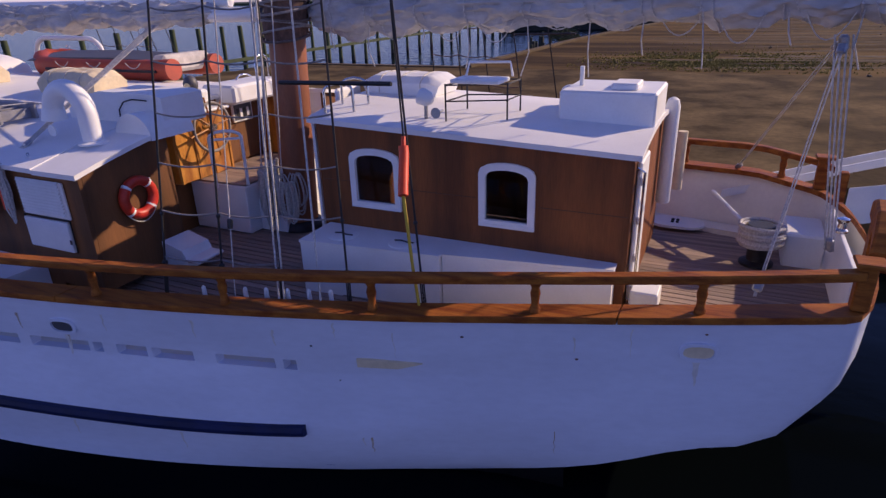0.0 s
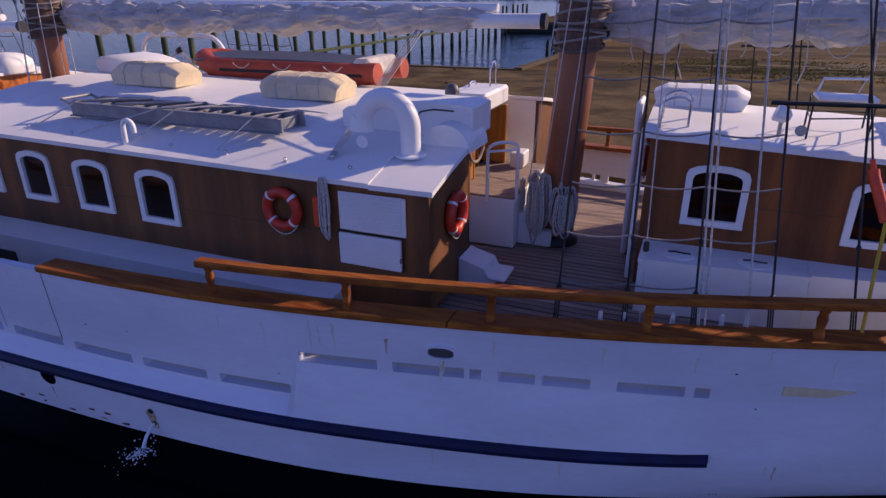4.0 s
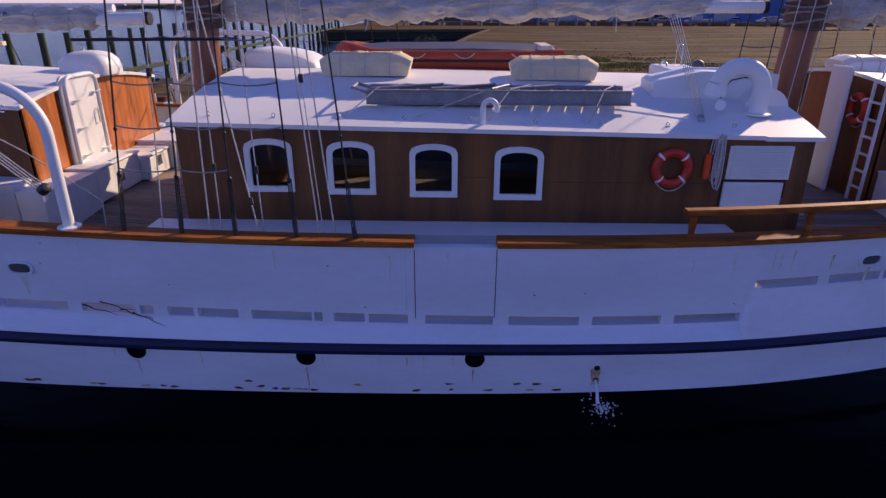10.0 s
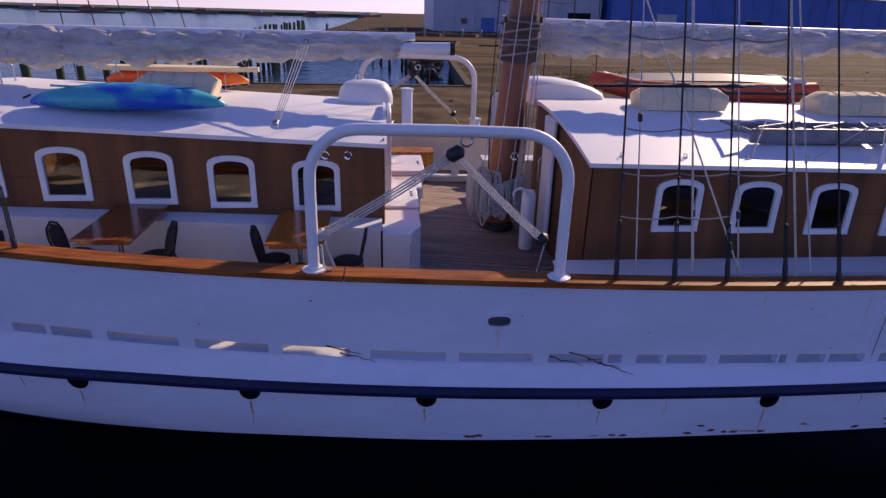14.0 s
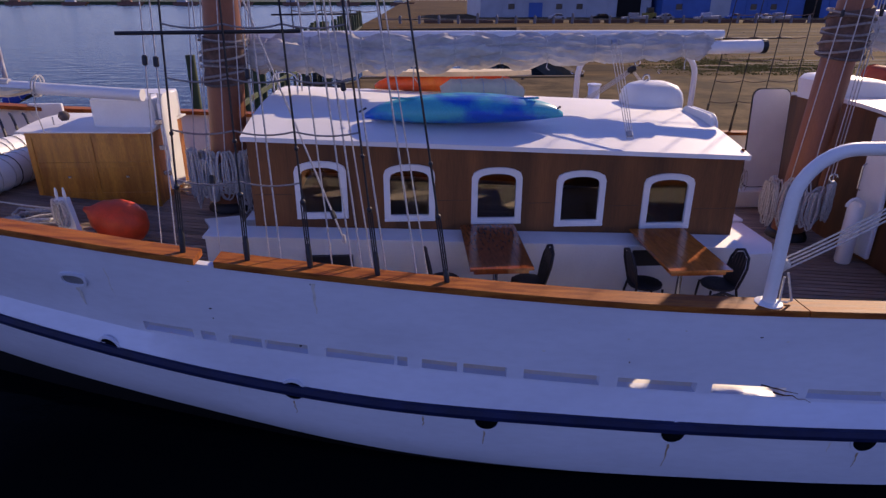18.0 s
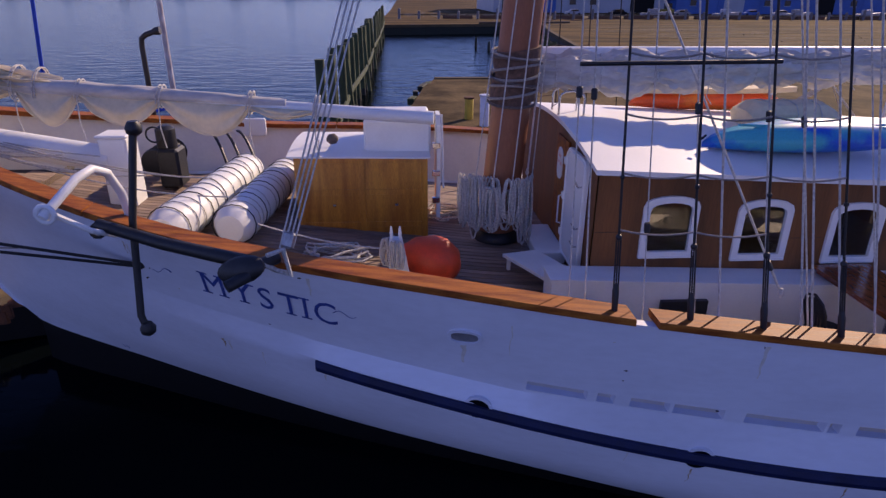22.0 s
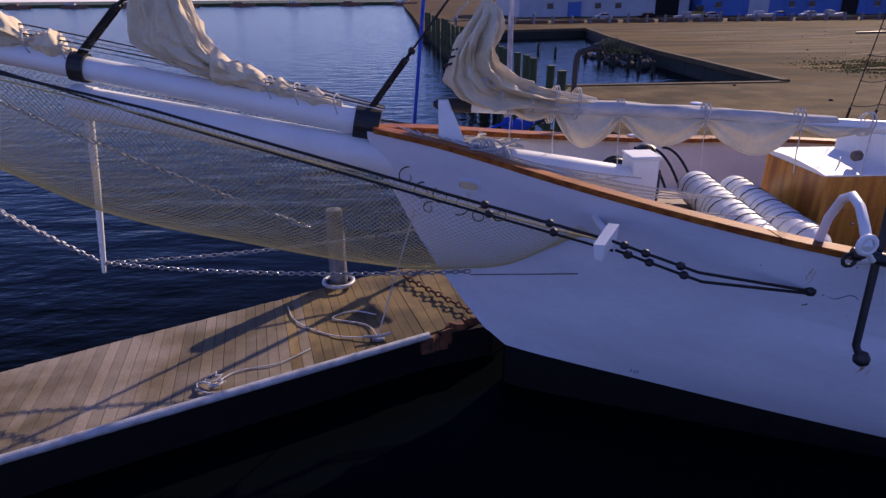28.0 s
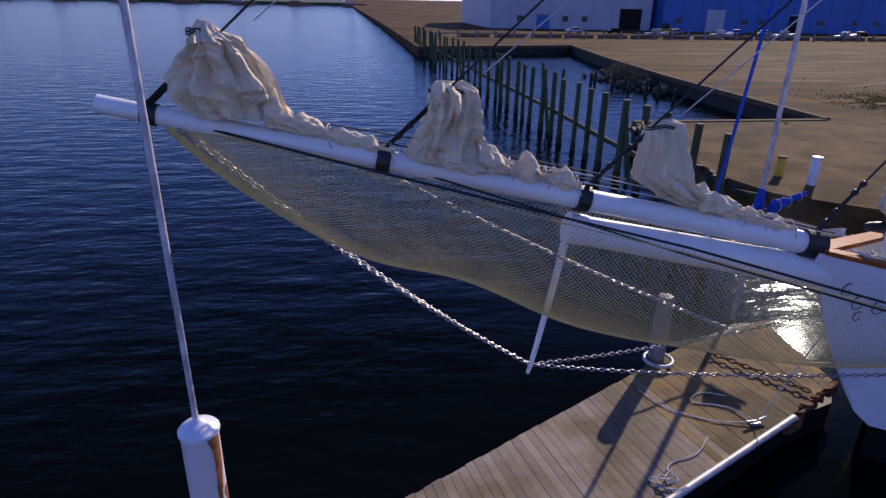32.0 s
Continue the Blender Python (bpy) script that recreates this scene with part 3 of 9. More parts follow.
for a, b in ((-41.8, -36.6), (-36.57, -29.78), (-29.52, -22.0), (-21.98, -13.55), (-12.3, -6.0), (-5.98, 1.0), (1.02, 3.825)):
    cap_piece(a, b, -1)
for a, b in ((-41.8, -34.0), (-33.97, -20.0), (-19.97, -8.0), (-7.97, 1.0), (1.02, 3.825)):
    cap_piece(a, b, 1)

# ---------------------------------------------------------------- deck
deck = thing("deck", (-19, YC, 1.3), "grey weathered teak laid deck of the schooner", "deck", kind="structure")
dk, dk_rows = Mesh(), []
dxs = [-41.3 + i * 0.5 for i in range(67)] + [-7.76, -7.74] + [-7.5 + i * 0.5 for i in range(24) if -7.5 + i * 0.5 < 3.6] + [3.7]
dxs = sorted(dxs)
for x in dxs:
    w = max(half_at(x, deck_z(x) - 0.2) - (0.45 if -37.5 < x < 2.5 else 0.10), 0.02)
    dk_rows.append([(x, YC + k * w, deck_at(x, YC + k * w) - 0.012) for k in (-1, -0.8, -0.6, -0.4, -0.2, 0, 0.2, 0.4, 0.6, 0.8, 1)])
dk.loft(dk_rows, closed=False)
part("deck_base", dk, "caulk", deck)
# painted waterway along the inside of the bulwarks, level with the scuppers
for s in (-1, 1):
    ring = []
    for x in [v for v in stations if -38 < v < 3.0]:
        h, z = hull_rows(x)[7]
        o, i_ = h - T_IN + 0.02, h - T_IN - 0.50
        zi = max(deck_at(x, YC + i_) + 0.012, z + 0.04)
        ring.append([(x, YC + s * o, z - 0.006), (x, YC + s * (h - T_IN - 0.24), z + 0.01), (x, YC + s * (h - T_IN - 0.30), zi), (x, YC + s * i_, zi), (x, YC + s * i_, z - 0.1), (x, YC + s * o, z - 0.1)])
    part("waterway", Mesh().loft(ring), "lining", deck, "cream painted waterway beside the deck planks")

# ---------------------------------------------------------------- deckhouses
def arch_outline(x0, x1, z0, z1, rise, n=8):
    """Outline of an arched window in x and z, from the lower left round to the lower right."""
    w2, c = (x1 - x0) / 2, (x0 + x1) / 2
    pts = [(x0, z0), (x0, z1 - rise)]
    for i in range(1, n):
        a = math.pi - math.pi * i / n
        pts.append((c + w2 * math.cos(a), z1 - rise + rise * math.sin(a) ** 0.8))
    return pts + [(x1, z1 - rise), (x1, z0)]


def arched_wall(mb, xa, xb, y, zb, zt, wins, thick=0.07, s=1):
    """A wall in the xz plane with arched openings through it; zb and zt give its foot and top at x."""
    edges = [xa]
    for wx0, wx1, wz0, wz1 in wins:
        mb_quad_wall(mb, edges[-1], wx0, y, zb, zt, thick * s)
        o = arch_outline(wx0, wx1, wz0, wz1, 0.16)
        for yy in (y, y + thick * s):
            mb.add([(wx0, yy, zb(wx0)), (wx1, yy, zb(wx1)), (wx1, yy, wz0), (wx0, yy, wz0)], [(0, 1, 2, 3)])
            for p, q in zip(o[1:-2], o[2:-1]):
                mb.add([(p[0], yy, p[1]), (q[0], yy, q[1]), (q[0], yy, zt(q[0])), (p[0], yy, zt(p[0]))], [(0, 1, 2, 3)])
        for p, q in zip(o, o[1:] + o[:1]):
            mb.add([(p[0], y, p[1]), (q[0], y, q[1]), (q[0], y + thick * s, q[1]), (p[0], y + thick * s, p[1])], [(0, 1, 2, 3)])
        edges.append(wx1)
    mb_quad_wall(mb, edges[-1], xb, y, zb, zt, thick * s)


def mb_quad_wall(mb, a, b, y, zb, zt, t):
    mb.add([(a, y, zb(a)), (b, y, zb(b)), (b, y, zt(b)), (a, y, zt(a)), (a, y + t, zb(a)), (b, y + t, zb(b)), (b, y + t, zt(b)), (a, y + t, zt(a))], [(0, 1, 2, 3), (4, 7, 6, 5), (0, 4, 5, 1), (3, 2, 6, 7), (0, 3, 7, 4), (1, 5, 6, 2)])


def arched_window(parent, wx0, wx1, wz0, wz1, y, s=-1):
    """White arched frame proud of the wall, with its pane."""
    win = new("window")
    win.parent = parent
    win.location = Vector(((wx0 + wx1) / 2, y, wz0)) - parent.location
    fr = Mesh()
    o, i = arch_outline(wx0 - 0.015, wx1 + 0.015, wz0 - 0.015, wz1 + 0.015, 0.17), arch_outline(wx0 + 0.085, wx1 - 0.085, wz0 + 0.075, wz1 - 0.085, 0.13)
    n = len(o)
    y0, y1 = y + s * 0.045, y - s * 0.03
    for k in range(n):
        l = (k + 1) % n
        a, b, c, d = o[k], o[l], i[l], i[k]
        fr.add([(a[0], y0, a[1]), (b[0], y0, b[1]), (c[0], y0, c[1]), (d[0], y0, d[1])], [(0, 1, 2, 3)])
        fr.add([(a[0], y1, a[1]), (b[0], y1, b[1]), (b[0], y0, b[1]), (a[0], y0, a[1])], [(0, 1, 2, 3)])
        fr.add([(d[0], y0, d[1]), (c[0], y0, c[1]), (c[0], y1, c[1]), (d[0], y1, d[1])], [(0, 1, 2, 3)])
    part("window_frame", fr, "white", win)
    sill = Mesh().box(wx0 - 0.018, wx1 + 0.018, min(y, y + s * 0.052), max(y, y + s * 0.052), wz0 - 0.03, wz0 + 0.02, 0.008)
    part("window_sill", sill, "white", win)
    g = Mesh().prism([(p[0], y - s * 0.012, p[1]) for p in i], (0, -s * 0.008, 0))
    ob = part("pane", g, "pane", win)
    ob.visible_shadow = False
    return win


def deckhouse(name, x0, x1, yn, zr0, zr1, crown, wins, wall_mat, end_f, end_a, label, over=0.1, skew=0.0):
    """A cabin with cambered white roof. x0: forward end; zr0, zr1: roof edge at both ends; wins: x0, x1, z0, z1."""
    hw = YC - yn
    cx = (x0 + x1) / 2
    zt = lambda x: zr0 + (zr1 - zr0) * (x - x0) / (x1 - x0) - 0.02
    zb = lambda x: deck_z(x) - 0.02
    h = thing(name, (cx, YC, deck_z(cx)), label, "deckhouse")
    near, farw = Mesh(), Mesh()
    arched_wall(near, x0, x1, yn, zb, zt, wins)
    back = lambda y: skew * max(0.0, (y - YC) / hw)
    arched_wall(farw, x0 + skew, x1, 2 * YC - yn, zb, zt, wins, s=-1)
    rise = lambda x, y: zt(x) + crown * (1 - ((y - YC) / hw) ** 2)
    part("side_wall", near, wall_mat, h, "weathered brown wooden side wall", weld=True)
    part("side_wall", farw, wall_mat, h, weld=True)
    for x, m, d in ((x0, end_f, 1), (x1, end_a, -1)):
        e = Mesh()
        n = 10
        hx = hw - 0.005
        ys = [YC - hx + 2 * hx * i / n for i in range(n + 1)]
        f_ = back if x == x0 else (lambda y: 0.0)
        for y0_, y1_ in zip(ys, ys[1:]):
            e.add([(x + f_(y) + o, y, z) for o in (0, 0.07 * d) for y, z in ((y0_, zb(x)), (y1_, zb(x)), (y1_, rise(x, y1_)), (y0_, rise(x, y0_)))], [(0, 1, 2, 3), (4, 7, 6, 5), (3, 2, 6, 7), (0, 4, 5, 1)])
        part("end_wall", e, m, h, weld=True)
    rf = Mesh()
    n = 14
    xs = [x0 - over + (x1 - x0 + 2 * over) * i / 16 for i in range(17)]
    rings = []
    for x in xs:
        e = zr0 + (zr1 - zr0) * (x - x0) / (x1 - x0)
        r = []
        for i in range(n + 1):
            w = hw + over
            y = YC - w + 2 * w * i / n
            r.append((x + back(y) * max(0.0, 1 - (x - x0 + over) / 1.1), y, e + 0.055 + crown * (1 - ((y - YC) / (hw + over)) ** 2)))
        r += [(p[0], p[1], p[2] - 0.075) for p in r[::-1]]
        rings.append(r)
    rf.loft(rings)
    part("roof", rf, "roof", h, "white painted cambered roof", smooth=40)
    es = [x0] + [v for w_ in wins for v in (w_[0] - 0.06, w_[1] + 0.06)] + [x1]
    for a, b in zip(es[::2], es[1::2]):
        zz = (wins[0][2] + wins[0][3]) / 2 - 0.1 + (wins[-1][2] - wins[0][2]) * ((a + b) / 2 - wins[0][0]) / max(wins[-1][0] - wins[0][0], 1)
        part("wall_seam", Mesh().box(a + 0.01, b - 0.01, yn - 0.004, yn + 0.01, zz, zz + 0.012, 0.003), "seam", h)
    for a, b, c, d in wins:
        arched_window(h, a, b, c, d, yn, -1)
        arched_window(h, a, b, c, d, 2 * YC - yn, 1)
    return h


WM = [(-16.66, -15.84), (-15.20, -14.38), (-13.74, -12.92), (-12.24, -11.41)]
WF = [(-28.86, -28.05), (-27.42, -26.61), (-25.97, -25.16), (-24.55, -23.75), (-23.06, -22.23)]
WA = [(-3.45, -2.59), (-1.27, -0.46)]
house_m = deckhouse("main_deckhouse", -17.85, -7.75, 5.42, 4.04, 3.876, 0.52, [(a, b, 2.76 + 0.025 * (-12.2 - a), 3.68 + 0.025 * (-12.2 - a)) for a, b in WM], "teakwall", "teakwall", "teakwall", "long brown teak deckhouse with arched windows and white roof", skew=0.95)
# quarter wings of the main deckhouse, either side of the steering well
for s in (-1, 1):
    hw_m, xa, xb = YC - 5.42, -7.75, -6.75
    zw = lambda y: 3.85 + 0.52 * (1 - ((y - YC) / (hw_m + 0.1)) ** 2)
    ys = [YC + s * (hw_m - 1.7 * i / 6) for i in range(7)]
    part("side_wall", Mesh().box(xa + 0.002, xb, min(ys[0], ys[0] - s * 0.07), max(ys[0], ys[0] - s * 0.07), 1.96, 3.85, 0.004), "teakwall", house_m)
    part("end_wall", Mesh().prism([(xb - 0.07, ys[0] - s * 0.072, 1.96), (xb - 0.07, ys[-1], 1.96)] + [(xb - 0.07, y, zw(y) - 0.02) for y in ys[::-1][:-1]] + [(xb - 0.07, ys[0] - s * 0.072, zw(ys[0]) - 0.02)], (0.07, 0, 0)), "teakwall", house_m)
    part("inner_wall", Mesh().prism([(xa, ys[-1], 1.96), (xb - 0.072, ys[-1], 1.96), (xb - 0.072, ys[-1], zw(ys[-1]) - 0.02), (xa, ys[-1], zw(ys[-1]) - 0.02)], (0, s * 0.05, 0)), "white", house_m)
    yr = [YC + s * (hw_m + 0.1 - 1.85 * i / 6) for i in range(7)]
    part("roof", Mesh().loft([[(x, y, zw(y) + 0.062) for y in yr] + [(x, y, zw(y) - 0.013) for y in yr[::-1]] for x in (-7.645, -7.2, -6.65)]), "roof", house_m, smooth=40)
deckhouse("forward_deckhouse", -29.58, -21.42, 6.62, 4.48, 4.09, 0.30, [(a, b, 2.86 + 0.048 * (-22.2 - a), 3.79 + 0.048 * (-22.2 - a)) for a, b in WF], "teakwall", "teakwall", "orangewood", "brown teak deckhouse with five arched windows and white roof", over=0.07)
deckhouse("aft_deckhouse", -4.05, 0.84, 7.7, 4.42, 4.22, 0.16, [(a, b, 3.05 - 0.02 * a, 3.97 - 0.02 * a) for a, b in WA], "redteak", "redteak", "redteak", "small brown teak deckhouse with two arched windows and white roof")

# ---------------------------------------------------------------- masts
MY = 9.05            # the masts stand a little to port of the hull's middle
MAST_X = {"mizzen": -5.67, "main": -18.78, "fore": -30.66}


def mast(x, zfoot, ztop, r, lean, label):
    m = thing("mast", (x, MY, zfoot), label, "mast", "masts of the schooner")
    pole = Mesh().tube([(x + lean * (ztop - zfoot) * i / 12, MY, zfoot + (ztop - zfoot) * i / 12) for i in range(13)], r, 24, r1=r * 0.72)
    part("pole", pole, "mast", m, smooth=40)
    col = Mesh().lathe([(r + 0.10, 0), (r + 0.10, 0.05), (r + 0.05, 0.16), (r + 0.01, 0.18)], 24, Matrix.Translation((x, MY, zfoot)))
    part("mast_boot", col, "black", m, "black mast boot", smooth=40)
    return m


mast(MAST_X["mizzen"], deck_z(-5.4), 26, 0.34, 0.05, "tall buff painted mizzen mast with rope coils at its foot")
mast(MAST_X["main"], deck_z(-18.75), 30, 0.32, 0.07, "tall buff painted main mast with rope coils at its foot")
mast(MAST_X["fore"], deck_z(-30.75), 29, 0.35, 0.075, "tall buff painted fore mast with rope coils at its foot")


def furled(x0, x1, z0, z1, rz, seed, boom_end, mast_x, mast_z0, lean, lace=False):
    """A furled sail lying along its boom, with the gaff on top of it and rope ties round it."""
    rnd = random.Random(seed)
    b = thing("boom", (x0, YC, z0), "white painted boom and gaff with end caps", "boom", "booms of the schooner")
    k = (z1 - z0) / (x1 - x0)
    zl = lambda x: z0 + k * (x - x0)
    part("boom_spar", Mesh().tube([(x0 - 0.1, YC, z0 - 0.05), (boom_end, YC, zl(boom_end) - 0.05)], 0.13, 16), "white", b, smooth=40)
    part("end_cap", Mesh().tube([(boom_end - 0.05, YC, zl(boom_end) - 0.05), (boom_end + 0.05, YC, zl(boom_end) - 0.05)], 0.14, 16), "black", b)
    part("gaff", Mesh().tube([(x0 - 0.05, YC + 0.1, z0 + rz * 0.75), (x1 + 0.2, YC + 0.12, zl(x1) + rz * 0.45)], 0.115, 16, r1=0.085), "white", b, smooth=40)
    s = thing("furled_sail", (x0, YC, z0 + 0.1), "weathered white canvas sail furled and lashed along its boom", "sail", "furled sails")
    ties = []
    x = x0 + 0.45
    while x < x1 - 0.2:
        ties.append(x)
        x += rnd.uniform(0.75, 1.05)
    rings, n = [], 60
    N = int((x1 - x0) / 0.045)
    body = lambda x: (1 - 0.42 * (x - x0) / (x1 - x0)) * min(1, (x1 - x) * 2.5 + 0.3) * min(1, 0.62 + 0.9 * (x - x0))

    def shape(x, a):
        d = min(abs(x - q) for q in ties)
        puff = 1 - math.exp(-(d / 0.17) ** 2)
        low = max(0.0, -math.sin(a))
        rid = 0.5 - abs(noise.noise(Vector((x * 0.42 + seed * 9, a * 1.9 + 0.6 * math.sin(x * 1.7), 2.0))))
        rid2 = 0.5 - abs(noise.noise(Vector((x * 1.25 + 1.4 * math.sin(a + seed), a * 1.3, seed * 5.0))))
        rid3 = 0.5 - abs(noise.noise(Vector((x * 2.6 + a * 1.5, a * 3.0, seed * 2.0))))
        rid4 = 0.5 - abs(noise.noise(Vector((x * 5.0 - a * 2.2, a * 4.5 + x, seed * 7.0))))
        drop = 0.45 * noise.noise(Vector((x * 0.8, seed * 3.0, 0))) + 0.12
        r = body(x) * (0.56 + 0.06 * puff + (0.40 * rid + 0.50 * rid2 + 0.38 * rid3 + 0.16 * rid4 - 0.04) * (0.65 + 0.35 * puff) + drop * low * (0.5 + 0.5 * puff))
        return (x + 0.05 * noise.noise(Vector((x, a * 2, 7.0))), YC + 0.36 * r * math.cos(a), zl(x) + 0.02 + rz * r * math.sin(a) * (0.80 if math.sin(a) > 0 else 1.0))
    for i in range(N + 1):
        x = x0 + 0.1 + (x1 - x0 - 0.1) * i / N
        rings.append([shape(x, 2 * math.pi * j / n) for j in range(n)])
    part("canvas", Mesh().loft(rings), "sail", s, smooth=50)
    for q in ties:
        def loop(dx, sl):
            p = [shape(q + dx + sl * math.cos(2 * math.pi * j / 18), 2 * math.pi * j / 18) for j in range(18)]
            return [(a, YC + (c - YC) * 1.04, zl(q) + (d - zl(q)) * 1.04) for a, c, d in p]
        part("rope_tie", Mesh().tube(loop(0, 0.05), 0.016, 5, closed=True), "rope", s)
        if lace:
            part("rope_tie", Mesh().tube(loop(0.3, 0.22), 0.012, 5, closed=True), "rope", s)
    for q in ties[::1 if lace else 3]:
        y = YC - 0.3 * rnd.random()
        L_ = rnd.uniform(0.2, 0.75) if lace else rnd.uniform(0.1, 0.35)
        zb_ = zl(q) - rz * body(q) * 0.9
        part("reef_point", Mesh().tube([(q, y, zb_ + 0.15), (q + rnd.uniform(-0.06, 0.06), y - 0.03, zb_ - L_ * 0.5), (q + rnd.uniform(-0.1, 0.1), y - 0.02, zb_ - L_)], 0.01, 5), "rope", s)
        if lace:
            part("reef_point", Mesh().tube(sag((q + 0.2, y, zb_ + 0.12), (q + 0.75, y, zb_ + 0.12), 0.12 + 0.25 * rnd.random(), 8), 0.008, 5), "rope", s)
    rings = []
    for i in range(15):
        zz = z0 - 0.42 + 0.85 * i / 14
        xm = mast_x + lean * (zz - mast_z0)
        rings.append([(xm + (0.35 + 0.12 * (0.5 - abs(noise.noise(Vector((math.cos(t) * 1.2, math.sin(t) * 1.2 + seed, zz * 3.5)))))) * math.cos(t), MY + (0.35 + 0.12 * (0.5 - abs(noise.noise(Vector((math.cos(t) * 1.2, math.sin(t) * 1.2 + seed, zz * 3.5)))))) * math.sin(t), zz + 0.06 * math.sin(t + i)) for t in [2 * math.pi * j / 28 for j in range(28)]])
    part("mast_wrap", Mesh().loft(rings), "wrap", s, "dark brown cloth wrapped round the mast", smooth=60)
    for j in range(8):
        zz = z0 - 0.42 + 0.11 * j
        part("wrap_lashing", Mesh().tube([(mast_x + lean * (zz - mast_z0) + 0.425 * math.cos(t), MY + 0.425 * math.sin(t), zz + 0.07 * math.sin(t + j * 1.7)) for t in [2 * math.pi * i / 22 for i in range(22)]], 0.024, 6, closed=True), "ratpale" if j % 3 else "ratline", s)


furled(-30.1, -20.9, 5.53, 5.70, 0.42, 1, -19.9, MAST_X["fore"], 2.6, 0.075)
furled(-18.2, -7.3, 5.95, 6.0, 0.38, 2, -6.2, MAST_X["main"], 1.7, 0.07)
furled(-5.1, 7.5, 6.0, 6.05, 0.40, 3, 8.2, MAST_X["mizzen"], 1.98, 0.05, True)


# ---------------------------------------------------------------- aft railing
def turned_post(parent, x, y, z0, z1, r=0.065):
    h = z1 - z0
    prof = [(r, 0), (r, 0.05), (r * 0.8, 0.07), (r * 0.72, h * 0.35), (r * 0.95, h * 0.62), (r * 0.7, h * 0.8), (r * 1.0, h * 0.9), (r * 1.0, h)]
    part("post", Mesh().lathe(prof, 12, Matrix.Translation((x, y, z0))), "varnish", parent, smooth=50)


RAIL_LO, RAIL_HI = 0.47, 0.57
for s, x_from, posts in ((-1, -9.44, (-9.3, -7.35, -5.5, -3.65, -1.77, 0.09, 1.85)), (1, -7.6, (-7.4, -5.5, -3.65, -1.77, -0.2, 1.15, 2.85))):
    rail = thing("aft_railing", (-3, YC + s * 4.5, 2.6), "varnished wooden railing on turned posts around the stern", "railing", "aft railings")
    xs = [x_from + i * 0.35 for i in range(60) if x_from + i * 0.35 < 3.15] + [3.2, 3.4, 3.55]
    ring = []
    for x in xs:
        h, z = half_top(x) * stern_round(x) - 0.10, cap_z(x)
        ring.append([side(x, s, h + a, z + b) for a, b in ((0.09, RAIL_LO + 0.015), (0.075, RAIL_LO), (-0.075, RAIL_LO), (-0.09, RAIL_LO + 0.015), (-0.09, RAIL_HI - 0.02), (-0.07, RAIL_HI), (0.07, RAIL_HI), (0.09, RAIL_HI - 0.02))])
    part("rail", Mesh().loft(ring), "varnish", rail)
    for x in posts:
        _, y, z = side(x, s, half_top(x) - 0.10, cap_z(x))
        turned_post(rail, x, y, z + 0.085, z + RAIL_LO + 0.01)
    x = 3.42
    _, y, z = side(x, s, half_top(x) * stern_round(x) - 0.12, cap_z(x))
    part("corner_post", Mesh().box(x - 0.09, x + 0.09, y - 0.09, y + 0.09, z + 0.085, z + 0.62, 0.02), "varnish", rail)
    part("corner_cap", Mesh().box(x - 0.14, x + 0.16, y - 0.15, y + 0.15, z + 0.62, z + 0.67, 0.015), "varnish", rail)
taff = thing("taffrail", (3.6, YC, 2.9), "thick curved varnished timber rising over the stern", "railing")
ring = []
for x, y, z, th in ((3.56, 7.36, 3.36, 0.10), (3.60, 7.55, 3.50, 0.13), (3.64, 7.85, 3.64, 0.15), (3.66, 8.15, 3.70, 0.14), (3.67, 8.35, 3.68, 0.10)):
    ring.append([(x - 0.11, y, z - th), (x - 0.08, y, z - th - 0.03), (x + 0.08, y, z - th - 0.03), (x + 0.11, y, z - th), (x + 0.11, y, z + th - 0.03), (x + 0.08, y, z + th), (x - 0.08, y, z + th), (x - 0.11, y, z + th - 0.03)])
part("knee", Mesh().loft(ring), "varnish", taff)
part("knee_post", Mesh().box(3.58, 3.74, 8.12, 8.34, 2.93, 3.58, 0.03), "varnish", taff)
part("far_post", Mesh().box(3.56, 3.70, 10.95, 11.12, 2.93, 3.42, 0.02), "varnish", taff)
part("stern_panel", Mesh().box(3.50, 3.56, YC - 1.3, YC + 1.3, 2.0, 2.9, 0.01), "white", taff)
win_ = Mesh().lathe([(0.09, 0), (0.09, 0.03), (0.06, 0.06), (0.055, 0.13), (0.085, 0.17), (0.085, 0.2), (0.03, 0.22)], 16, Matrix.Translation((3.52, 9.6, 2.9)))
single("sheet_winch", win_, "steel", "small dark steel winch on the stern timber", "winch", smooth=40)

# ---------------------------------------------------------------- aft deck lockers and gear
def locker(name, outline, z0, z1, label, lids=()):
    h = thing(name, (sum(p[0] for p in outline) / len(outline), sum(p[1] for p in outline) / len(outline), z0), label, "deck locker", "white deck lockers")
    part("body", Mesh().prism([(x, y, z0 - 0.3) for x, y in outline], (0, 0, z1 - z0 + 0.25)), "white", h)
    cx, cy = h.location.x, h.location.y
    part("lid", Mesh().prism([(cx + (x - cx) * 1.012, cy + (y - cy) * 1.03, z1 - 0.045) for x, y in outline], (0, 0, 0.045)), "white", h)
    for x, y in lids:
        k = part("round_hatch", Mesh().lathe([(0.24, 0), (0.24, 0.012), (0.22, 0.02)], 24, Matrix.Translation((x, y, z1 + 0.001))), "white", h, smooth=40)
        g = Mesh().tube([(x - 0.16, y, z1 + 0.03), (x - 0.06, y + 0.02, z1 + 0.035), (x + 0.06, y - 0.02, z1 + 0.035), (x + 0.16, y, z1 + 0.03)], 0.012, 6)
        part("handle", g, "black", k, "black handle")
    return h


